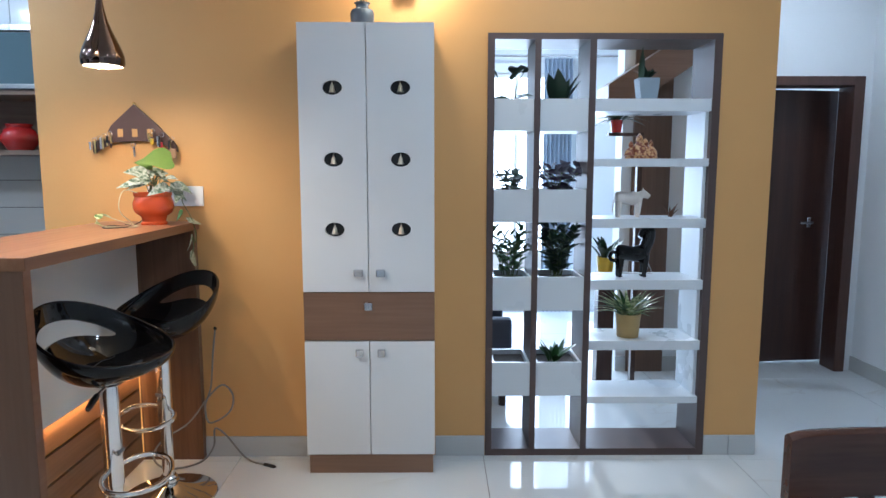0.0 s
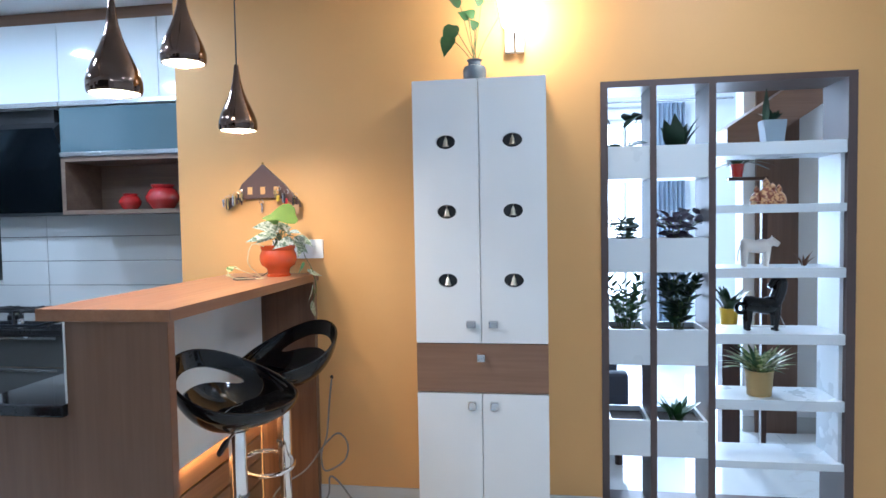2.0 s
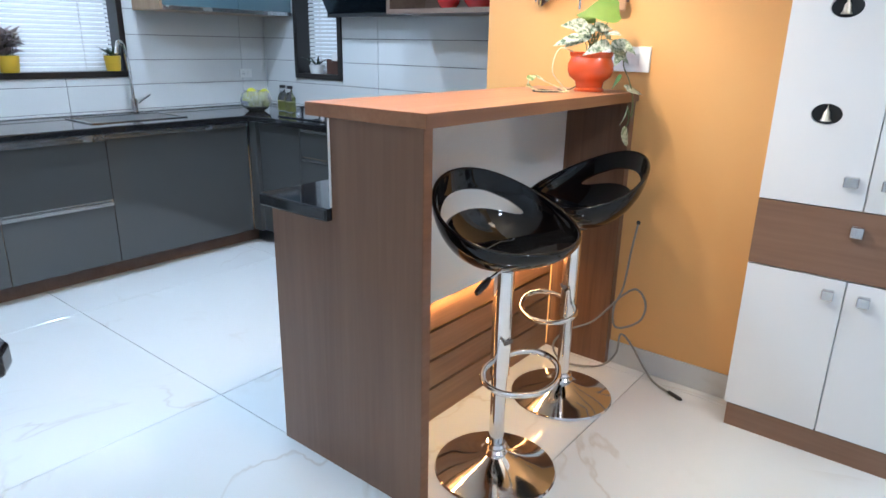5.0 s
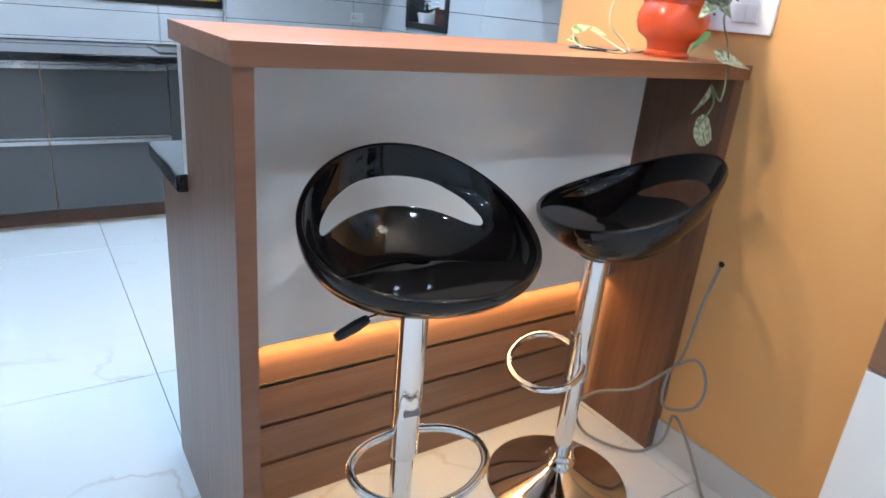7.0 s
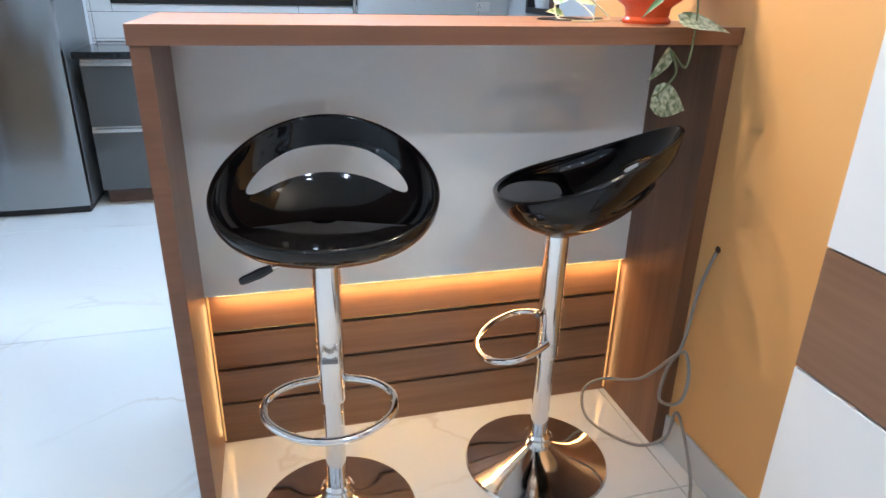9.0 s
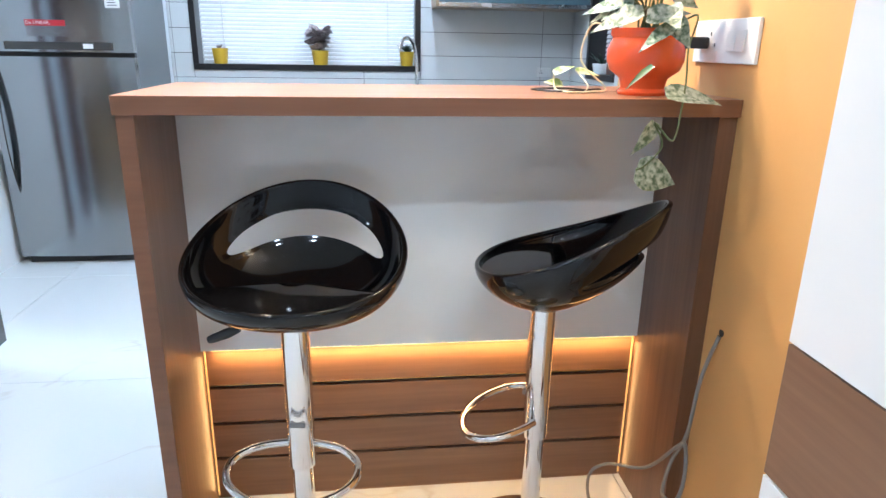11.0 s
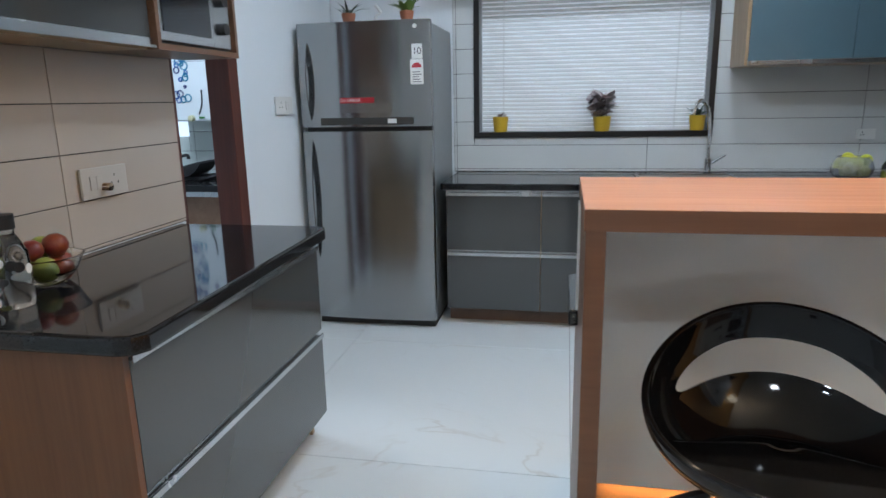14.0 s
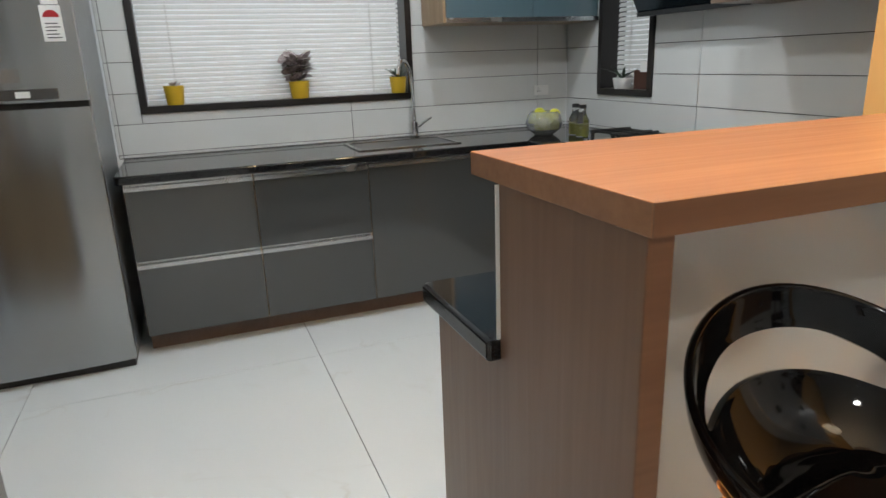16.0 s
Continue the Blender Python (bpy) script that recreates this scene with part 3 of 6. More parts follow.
# a small utility window
structure("window_3", B(KX - 0.15, KX - 0.14, -0.40, 0.26, 1.1, 1.9), OUTSIDE, "bright utility room window")

big = new("window_4")
big.location = (1.88, FAR, 0)
tagged(big, "tall bright living room window with grey curtain", "window", "", "structure")
bm = bmesh.new()
for x0, x1, z0, z1 in ((1.45, 1.49, 0.06, 2.30), (2.26, 2.30, 0.06, 2.30), (1.86, 1.89, 0.1, 2.26), (1.49, 2.26, 0.06, 0.1), (1.49, 2.26, 2.26, 2.30)):
    box(bm, x0, x1, FAR + 0.02, FAR + 0.06, z0, z1)
part("frame", bm, WHITE_PLASTIC, big, at_world=True)
structure("backdrop", B(-6, 9, 13.0, 13.1, -0.1, 7.5), plain("hazy_daylight", (0.9, 0.95, 1.0), 1.0, vary=0.05, scale=0.6, emit=5.0, emit_colour=(0.9, 0.95, 1.0)), "hazy bright daylight outside").visible_shadow = False


# ---- ceiling lamps ----
def ceiling_light(x, y, z, glow):
    ob = thing("ceiling_downlight", (x, y, z), "round white recessed ceiling downlight, lit", "ceiling light", "ceiling downlights")
    part("rim", lathe(bmesh.new(), [(0.052, 0), (0.066, 0), (0.064, -0.006), (0.052, -0.006)], 0, 0, 0, 20), WHITE_PLASTIC, ob, smooth=True)
    part("diffuser", lathe(bmesh.new(), [(0, -0.003), (0.05, -0.003)], 0, 0, 0, 20), glow, ob)
    return ob


proto = ceiling_light(*KITCHEN_SPOTS[0], KCEIL, GLOW_WHITE)
for p in KITCHEN_SPOTS[1:]:
    copy_thing(proto, pose(p[0], p[1], KCEIL))
# the last dining spot and the living spots are added fill with fittings
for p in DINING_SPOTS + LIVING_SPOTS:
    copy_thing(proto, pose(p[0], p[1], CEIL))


def pendant(x, y, z, label):
    ob = thing("pendant_light", (x, y, z), label, "pendant lamp", "pendants above the bar")
    prof = [(0.0745, 0.0), (0.078, 0.012), (0.0775, 0.035), (0.070, 0.062), (0.056, 0.095), (0.040, 0.130), (0.027, 0.165), (0.018, 0.200), (0.0125, 0.235), (0.010, 0.262), (0.007, 0.272), (0, 0.273)]
    inner = [(r - 0.004 if r > 0.012 else r, z0 - 0.001) for r, z0 in prof[:8]]
    part("shade", lathe(bmesh.new(), inner[::-1] + prof, n=40), DARK_BRONZE, ob, "dark bronze-black mirror-polished teardrop shade", True)
    part("lining", lathe(bmesh.new(), [(0.0700, 0.003), (0.072, 0.03), (0.062, 0.065), (0.03, 0.11), (0, 0.11)], n=32), plain("shade_lining", (0.85, 0.8, 0.7), 0.4), ob, "white inner lining", True)
    part("bulb", lathe(bmesh.new(), [(0, 0.008), (0.02, 0.012), (0.026, 0.03), (0.018, 0.05), (0, 0.055)], n=20), GLOW_WARM, ob, "lit warm bulb", True).visible_shadow = False
    part("cable", tube(bmesh.new(), [(0, 0, 0.27), (0, 0, CEIL - z - 0.02)], 0.003, 6), BLACK_MATT, ob)
    part("canopy", lathe(bmesh.new(), [(0, CEIL - z - 0.025), (0.045, CEIL - z - 0.025), (0.05, CEIL - z), (0, CEIL - z)], n=24), BLACK_MATT, ob, "", True)
    return ob


for k, p in enumerate(PENDANTS):
    pendant(*p, ("polished dark bronze teardrop pendant lamp over the bar end", "polished dark bronze teardrop pendant lamp hung higher than its neighbours", "polished dark bronze teardrop pendant lamp near the orange wall")[k])

sc = thing("wall_sconce", (0.99, 4.2, 2.25), "bright warm-white wall lamp on a white back plate", "wall lamp")
bm = B(0.935, 0.975, 4.165, 4.2, 2.15, 2.42, 0.004)
box(bm, 0.981, 1.02, 4.165, 4.2, 2.15, 2.42, 0.004)
part("back_plate", bm, WHITE_PLASTIC, sc, "white two-part back plate", at_world=True)
part("arm", B(0.972, 0.984, 4.10, 4.2, 2.22, 2.40), DULL_CHROME, sc, at_world=True)
part("shade", lathe(bmesh.new(), [(0.0, 2.235), (0.06, 2.235), (0.085, 2.37), (0.0, 2.37)], 0.99, 4.06, 0, 24), SCONCE_GLASS, sc, "glowing glass shade", True, True).visible_shadow = False


# ---- shoe cabinet against the orange wall ----
CF = 4.012
cab = thing("tall_cabinet", (0.82, 4.1, 0), "tall narrow white laminate cabinet with a brown drawer band", "cabinet")
part("body", B(0.532, 1.112, CF + 0.019, 4.199, 0.087, 2.005, 0.001), WHITE_LAMINATE, cab, at_world=True)
part("plinth", B(0.540, 1.106, CF + 0.004, 4.199, 0, 0.087), WALNUT_X, cab, "brown wooden plinth", at_world=True)
HOLES = {0: (0.676, (1.738, 1.432, 1.127)), 1: (0.968, (1.738, 1.432, 1.127))}


def holed_door(x0, x1, z0, z1, cx, zs, a=0.043, b=0.031, n=24):
    """A door leaf pierced by oval holes."""
    bm = bmesh.new()
    ys = (CF, CF + 0.018)
    cuts = [z0] + [(p + q) / 2 for p, q in zip(sorted(zs), sorted(zs)[1:])] + [z1]
    for (lo, hi), cz in zip(zip(cuts, cuts[1:]), sorted(zs)):
        ring = [(cx + a * math.cos(2 * math.pi * k / n), cz + b * math.sin(2 * math.pi * k / n)) for k in range(n)]
        outer = []
        for k in range(n):
            c, s = math.cos(2 * math.pi * k / n), math.sin(2 * math.pi * k / n)
            u = min(((x1 - cx) / c if c > 0 else (x0 - cx) / c) if abs(c) > 1e-6 else 9, ((hi - cz) / s if s > 0 else (lo - cz) / s) if abs(s) > 1e-6 else 9)
            outer.append((cx + c * u, cz + s * u))
        for y in ys:
            R = [bm.verts.new((u, y, v)) for u, v in ring]
            O = [bm.verts.new((u, y, v)) for u, v in outer]
            for k in range(n):
                j = (k + 1) % n
                corner = None
                (ua, va), (ub, vb) = outer[k], outer[j]
                if abs(ua - ub) > 1e-5 and abs(va - vb) > 1e-5:
                    cu = ua if min(abs(ua - x0), abs(ua - x1)) < 1e-5 else ub
                    cv = va if min(abs(va - lo), abs(va - hi)) < 1e-5 else vb
                    corner = bm.verts.new((cu, y, cv))
                bm.faces.new([R[k], R[j], O[j]] + ([corner] if corner else []) + [O[k]])
            if y == ys[0]:
                front = R
            else:
                for k in range(n):
                    bm.faces.new((front[k], front[(k + 1) % n], R[(k + 1) % n], R[k]))
    for q in (((x0, z0), (x1, z0)), ((x1, z0), (x1, z1)), ((x1, z1), (x0, z1)), ((x0, z1), (x0, z0))):
        (ua, va), (ub, vb) = q
        bm.faces.new([bm.verts.new(p) for p in ((ua, ys[0], va), (ub, ys[0], vb), (ub, ys[1], vb), (ua, ys[1], va))])
    bmesh.ops.remove_doubles(bm, verts=bm.verts, dist=2e-5)
    return bm


for side, (cx, zs) in HOLES.items():
    x0, x1 = ((0.530, 0.8205), (0.8245, 1.114))[side]
    d = part("door", holed_door(x0, x1, 0.849, 2.008, cx, zs), WHITE_LAMINATE, cab, "white door pierced by three oval holes", at_world=True)
    kx = 0.778 if side == 0 else 0.876
    part("knob", B(kx - 0.020, kx + 0.020, CF - 0.022, CF, 0.918, 0.950, 0.003), DULL_CHROME, d, "square satin metal knob", at_world=True)
    # black ovals on the body stand in for the cabinet's shaded inside
    for cz in zs:
        prism(bm := bmesh.new(), [(cx + 0.05 * math.cos(t * math.pi / 12), cz + 0.038 * math.sin(t * math.pi / 12)) for t in range(24)], CF + 0.0186, CF + 0.0192, "y")
        part("hole_backing", bm, BLACK_MATT, d, "black sheet standing in for the shade behind the hole", at_world=True)
    for cz in zs:
        lathe(bm := bmesh.new(), [(0, 0.016), (0.004, 0.018), (0.004, 0.012), (0.009, 0.006), (0.011, -0.012), (0.016, -0.020), (0.013, -0.021), (0, -0.016)], cx, CF + 0.004, cz, 14)
        tube(bm, [(cx, CF + 0.004, cz + 0.016), (cx, CF + 0.006, cz + 0.029)], 0.0015, 5)
        part("bell", bm, BELL, d, "small brass bell hanging in the hole", True, True)
    d = part("door", B(x0, x1, CF, CF + 0.018, 0.090, 0.622, 0.001), WHITE_LAMINATE, cab, "white lower door", at_world=True)
    part("knob", B(kx - 0.017, kx + 0.017, CF - 0.022, CF, 0.555, 0.588, 0.003), DULL_CHROME, d, "square satin metal knob", at_world=True)
d = part("drawer", B(0.530, 1.114, CF, CF + 0.018, 0.627, 0.845, 0.001), WALNUT_X, cab, "brown wood-grain drawer front", at_world=True)
part("knob", B(0.802, 0.838, CF - 0.022, CF, 0.768, 0.802, 0.003), DULL_CHROME, d, "square satin metal knob", at_world=True)

# ---- open display shelf in the wall ----
SX0, SX1, SY0, SY1 = 1.357, 2.425, 4.192, 4.445
dis = thing("display_shelf", (1.89, 4.3, 0), "dark brown framed display shelf with white boards and planter boxes", "shelf")
RIM = plain("shelf_edge_brown", (0.075, 0.05, 0.045), 0.4, vary=0.12, scale=10)
INNER = plain("shelf_inner_board", (0.30, 0.30, 0.33), 0.35, vary=0.05)
bm = bmesh.new()
for x0, x1 in ((SX0, 1.389), (2.388, SX1)):
    box(bm, x0, x1, SY0, SY1, 0, 2.003)
box(bm, 1.389, 2.388, SY0, SY1, 1.975, 2.003), box(bm, 1.389, 2.388, SY0, SY1, 0, 0.034)
part("frame", bm, RIM, dis, "dark brown outer frame", at_world=True)
for x0, x1 in ((1.572, 1.600), (1.822, 1.852)):
    part("divider", B(x0, x1, SY0, SY1, 0.034, 1.975), RIM, dis, "dark brown upright divider", at_world=True)
for z0, z1 in ((1.656, 1.712), (1.403, 1.440), (1.117, 1.160), (0.822, 0.868), (0.527, 0.573), (0.262, 0.295)):
    part("board", B(1.8525, 2.3875, SY0 + 0.004, SY1 - 0.004, z0, z1, 0.001), SHELF_WHITE, dis, "white shelf board", at_world=True)
part("side_lining", B(2.372, 2.3875, SY0 + 0.03, SY1, 0.295, 1.656), SHELF_WHITE, dis, "white lining of the side", at_world=True)
for x0, x1 in ((1.3895, 1.5715), (1.6005, 1.8215)):
    for z0, z1 in ((1.566, 1.712), (1.143, 1.296), (0.722, 0.883), (0.300, 0.466)):
        bm = bmesh.new()
        box(bm, x0, x1, SY0 + 0.006, SY0 + 0.020, z0, z1), box(bm, x0, x1, SY1 - 0.018, SY1 - 0.004, z0, z1)
        box(bm, x0, x0 + 0.012, SY0 + 0.020, SY1 - 0.018, z0, z1), box(bm, x1 - 0.012, x1, SY0 + 0.020, SY1 - 0.018, z0, z1)
        box(bm, x0 + 0.012, x1 - 0.012, SY0 + 0.02, SY1 - 0.018, z0, z0 + 0.012)
        pl = part("planter_box", bm, SHELF_WHITE, dis, "white wooden planter box", at_world=True)
        part("soil", B(x0 + 0.012, x1 - 0.012, SY0 + 0.02, SY1 - 0.018, z1 - 0.05, z1 - 0.025), SOIL, pl, "dark potting soil", at_world=True)

# ---- bar counter ----
BX0, BX1, BY0 = -0.430, 0.010, 2.929
bar = thing("bar_counter", (-0.2, 3.55, 0), "tall brown laminate breakfast bar with a glossy grey back panel", "bar counter")
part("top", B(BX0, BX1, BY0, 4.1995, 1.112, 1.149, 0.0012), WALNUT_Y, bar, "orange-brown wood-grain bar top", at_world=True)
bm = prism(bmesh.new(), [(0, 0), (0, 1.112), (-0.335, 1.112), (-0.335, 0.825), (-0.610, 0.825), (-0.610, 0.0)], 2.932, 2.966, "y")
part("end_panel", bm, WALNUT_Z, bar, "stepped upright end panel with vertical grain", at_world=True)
# walnut copy darkened: the shade on this panel is put into its colour
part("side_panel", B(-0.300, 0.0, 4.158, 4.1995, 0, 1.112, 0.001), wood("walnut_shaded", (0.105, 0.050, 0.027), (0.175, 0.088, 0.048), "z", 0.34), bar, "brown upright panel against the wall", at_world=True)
# thin strips over the front edges carry shade as a darker colour
part("edge_strip", B(-0.001, 0.002, 2.9325, 2.9655, 0, 1.1115), EDGE_WOOD, bar, "front edge strip with shade put into its wood colour", at_world=True)
part("top_edge_band", B(BX1 - 0.0005, BX1 + 0.0015, BY0 + 0.001, 4.199, 1.1125, 1.1485), EDGE_WOOD, bar, "front edge strip with shade put into its wood colour", at_world=True)
part("back_panel", B(-0.310, -0.270, 2.966, 4.158, 0.474, 1.112), WHITE_PANEL, bar, "glossy light grey marble-look panel", at_world=True)
part("back_board", B(-0.335, -0.310, 2.966, 4.1995, 0, 1.112), WHITE_GLOSS, bar, "white kitchen-side board", at_world=True)
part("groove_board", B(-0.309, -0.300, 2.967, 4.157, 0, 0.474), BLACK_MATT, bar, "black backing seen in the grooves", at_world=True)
for z0, z1 in ((0.361, 0.472), (0.248, 0.349), (0.136, 0.236), (0.002, 0.124)):
    part("slat", B(-0.2995, -0.290, 2.967, 4.157, z0, z1, 0.0015), SLAT_WOOD, bar, "horizontal brown wooden slat", at_world=True)
    part("groove_trim", B(-0.2995, -0.288, 2.967, 4.157, z0 - 0.0015, z0 + 0.0005), BRASS if z0 > 0.3 else SLAT_WOOD, bar, at_world=True)
part("light_strip", B(-0.284, -0.276, 2.99, 4.15, 0.4705, 0.4735), GLOW_STRIP, bar, "glowing amber light strip", at_world=True)

for y in (2.9675, 4.1525):
    part("end_light_strip", B(-0.2895, -0.2855, y, y + 0.004, 0.01, 0.470), GLOW_FAINT, bar, "upright amber light strip", at_world=True)

# ---- kitchen counters ----
top = whole("sink_counter_top", prism(bmesh.new(), [(KX, 2.19), (-2.53, 2.19), (-2.51, 2.21), (-2.51, 4.19), (-0.655, 4.19), (-0.655, 2.925), (-0.64, 2.91), (-0.337, 2.91), (-0.337, 4.197), (-0.71, 4.197), (-0.71, 4.799), (KX, 4.799)], 0.822, 0.860),
            GRANITE, (-2.8, 3.4, 0.822), "polished black granite worktop running round the kitchen", "worktop")
for k, (y0, y1) in enumerate(((2.215, 2.765), (2.765, 3.315))):
    u = thing("drawer_cabinet", (-2.85, (y0 + y1) / 2, 0), "grey gloss base cabinet with two deep drawers below the sink counter", "kitchen cabinet", "sink side base cabinets")
    part("body", B(KX, -2.578, y0, y1, 0.10, 0.8215), PALE_WOOD, u, at_world=True)
    part("plinth", B(-2.68, -2.66, y0, y1, 0, 0.10), PLINTH_BROWN, u, "brown plinth", at_world=True)
    for z0, z1 in ((0.102, 0.435), (0.462, 0.790)):
        d = part("drawer", B(-2.578, -2.560, y0 + 0.002, y1 - 0.002, z0, z1, 0.001), GREY_GLOSS, u, "grey gloss drawer front", at_world=True)
        bm = B(-2.572, -2.553, y0 + 0.003, y1 - 0.003, z1 - 0.001, z1 + 0.003)
        box(bm, -2.578, -2.573, y0 + 0.003, y1 - 0.003, z1 + 0.003, z1 + 0.024), box(bm, -2.556, -2.552, y0 + 0.003, y1 - 0.003, z1 - 0.006, z1 + 0.012)
        part("handle", bm, DULL_CHROME, d, "long aluminium profile handle", at_world=True)
u = thing("sink_cabinet", (-2.85, 3.75, 0), "grey gloss sink base cabinet with one wide door", "kitchen cabinet", "sink side base cabinets")
part("body", B(KX, -2.578, 3.315, 4.22, 0.10, 0.66), PALE_WOOD, u, at_world=True)
part("plinth", B(-2.68, -2.66, 3.315, 4.31, 0, 0.10), PLINTH_BROWN, u, "brown plinth", at_world=True)
d = part("door", B(-2.578, -2.560, 3.317, 4.20, 0.102, 0.790, 0.001), GREY_GLOSS, u, "wide grey gloss door", at_world=True)
part("handle", B(-2.572, -2.553, 3.318, 4.20, 0.790, 0.812), DULL_CHROME, d, at_world=True)
u = thing("corner_cabinet", (-2.5, 4.3, 0), "dark grey corner filler of the base cabinets", "kitchen cabinet")
part("filler", B(-2.578, -2.50, 4.222, 4.27, 0.10, 0.8215), GREY_GLOSS, u, at_world=True)
HOBF = 4.245
for x0, x1, lab in ((-2.495, -2.095, "grey gloss base cabinet with a plain door beside the hob drawers"), (-2.095, -1.42, "grey gloss base cabinet with recessed pulls below the hob"), (-1.42, -0.72, "grey gloss base cabinet in the corner behind the bar")):
    u = thing("base_cabinet", ((x0 + x1) / 2, 4.5, 0), lab, "kitchen cabinet", "hob side base cabinets")
    part("body", B(x0, x1, HOBF + 0.018, 4.79, 0.10, 0.8215), PALE_WOOD, u, at_world=True)
    part("plinth", B(x0, x1, 4.31, 4.33, 0, 0.10), PLINTH_BROWN, u, "brown plinth", at_world=True)
    if x0 == -2.095:
        for z0, z1 in ((0.102, 0.430), (0.434, 0.640), (0.644, 0.815)):
            d = part("drawer", B(x0 + 0.002, x1 - 0.002, HOBF, HOBF + 0.018, z0, z1, 0.001), GREY_GLOSS, u, "grey gloss drawer front", at_world=True)
            part("handle", B(x0 + 0.02, x1 - 0.05, HOBF - 0.006, HOBF, z1 - 0.020, z1 - 0.006), DULL_CHROME, d, "slim recessed pull", at_world=True)
    else:
        part("door", B(x0 + 0.002, x1 - 0.002, HOBF, HOBF + 0.018, 0.102, 0.815, 0.001), GREY_GLOSS, u, "grey gloss door", at_world=True)
u = thing("bar_base_cabinet", (-0.47, 3.5, 0), "grey gloss base cabinet on the kitchen side of the bar", "kitchen cabinet")
part("body", B(-0.605, -0.337, 2.975, 4.19, 0.10, 0.8215), PALE_WOOD, u, at_world=True)
part("door", B(-0.623, -0.606, 2.945, 3.56, 0.102, 0.812, 0.001), GREY_GLOSS, u, "grey gloss door", at_world=True)
part("door", B(-0.623, -0.606, 3.564, 4.19, 0.102, 0.812, 0.001), GREY_GLOSS, u, "grey gloss door", at_world=True)
part("plinth", B(-0.58, -0.56, 2.975, 4.19, 0, 0.10), PLINTH_BROWN, u, "brown plinth", at_world=True)
part("end_edge", B(-0.337, -0.334, 2.926, 2.932, 0.862, 1.110), WHITE_PLASTIC, u, "white edging strip", at_world=True)

WALNUT_Y2 = wood("orange_walnut_upright", (0.118, 0.046, 0.016), (0.168, 0.070, 0.026), "z", 0.34)
# island counter on the other side of the walkway
ix0 = -1.235
ISLAND_FOOT = 1.905
whole("island_counter_top", prism(bmesh.new(), [(ix0, IY + 0.001), (-0.03, IY + 0.001), (-0.03, 1.985), (-0.042, 2.020), (-0.075, 2.040), (-1.19, 2.005), (-1.225, 1.99), (ix0, 1.955)], 0.815, 0.860), GRANITE, (-0.6, 1.7, 0.815), "polished black granite worktop with clipped corners", "worktop")
u = thing("island_cabinet", (-0.6, 1.7, 0), "grey gloss base cabinet with two wide drawers and wooden end panels", "kitchen cabinet")
part("body", B(-1.17, -0.095, IY + 0.002, 1.945, 0.10, 0.8145), PALE_WOOD, u, at_world=True)
part("end_panel", B(-0.095, -0.075, IY + 0.002, 1.966, 0.0, 0.8145, 0.001), WALNUT_Y2, u, "brown wood-grain end panel", at_world=True)
part("end_panel", B(-1.19, -1.17, IY + 0.002, 1.945, 0.10, 0.8145), PALE_WOOD, u, at_world=True)
part("plinth", B(-1.17, -0.095, 1.86, 1.88, 0, 0.10), PLINTH_BROWN, u, "brown plinth", at_world=True)
part("foot", B(-1.19, -1.17, IY + 0.002, ISLAND_FOOT, 0.0, 0.10), PALE_WOOD, u, "pale wooden foot set back", at_world=True)
for z0, z1 in ((0.102, 0.428), (0.455, 0.780)):
    for x0, x1 in ((-1.19, -0.097),):
        d = part("drawer", B(x0, x1, 1.947, 1.966, z0, z1, 0.001), GREY_GLOSS, u, "grey gloss drawer front", at_world=True)
        bm = B(x0 + 0.002, x1 - 0.002, 1.957, 1.973, z1 - 0.001, z1 + 0.003)
        box(bm, x0 + 0.002, x1 - 0.002, 1.947, 1.952, z1 + 0.003, z1 + 0.024), box(bm, x0 + 0.002, x1 - 0.002, 1.970, 1.974, z1 - 0.006, z1 + 0.012)
        part("handle", bm, DULL_CHROME, d, "long aluminium profile handle", at_world=True)

# cabinets above the island
u = thing("wall_cabinet", (-0.4, 1.48, 1.5), "grey gloss wall cabinet with an aluminium handle along its lower edge", "kitchen cabinet")
part("body", B(-0.86, 0.20, IY + 0.001, 1.575, 1.500, 2.12), PALE_WOOD, u, at_world=True)
d = part("door", B(-0.855, 0.195, 1.576, 1.594, 1.535, 2.12, 0.001), GREY_GLOSS, u, "grey gloss lift-up door", at_world=True)
bm = B(-0.855, 0.195, 1.576, 1.600, 1.508, 1.534)
box(bm, -0.855, 0.195, 1.600, 1.612, 1.504, 1.512)
part("handle", bm, DULL_CHROME, d, "aluminium profile handle", at_world=True)
u = thing("microwave_niche", (-1.1, 1.48, 1.5), "open brown wooden niche holding a microwave oven", "kitchen cabinet")
NW = wood("niche_wood", (0.13, 0.065, 0.035), (0.20, 0.105, 0.06), "x")
for b in ((-1.38, -0.862, IY + 0.001, 1.615, 1.500, 1.520), (-1.38, -0.862, IY + 0.001, 1.615, 1.96, 1.98), (-1.38, -1.362, IY + 0.001, 1.615, 1.52, 1.96), (-0.880, -0.862, IY + 0.001, 1.615, 1.52, 1.96)):
    part("panel", B(*b), NW, u, at_world=True)
m = thing("microwave_oven", (-1.1, 1.5, 1.52), "black and silver microwave oven in the wooden niche", "microwave")
part("body", B(-1.355, -0.885, IY + 0.01, 1.592, 1.522, 1.79, 0.004), BLACK_MATT, m, at_world=True)
part("door", B(-1.22, -0.887, 1.592, 1.606, 1.53, 1.78, 0.003), DULL_CHROME, m, "silver-edged glass door", at_world=True)
part("window", B(-1.20, -0.91, 1.606, 1.609, 1.56, 1.76), BLACK_GLASS, m, "dark oven window", at_world=True)
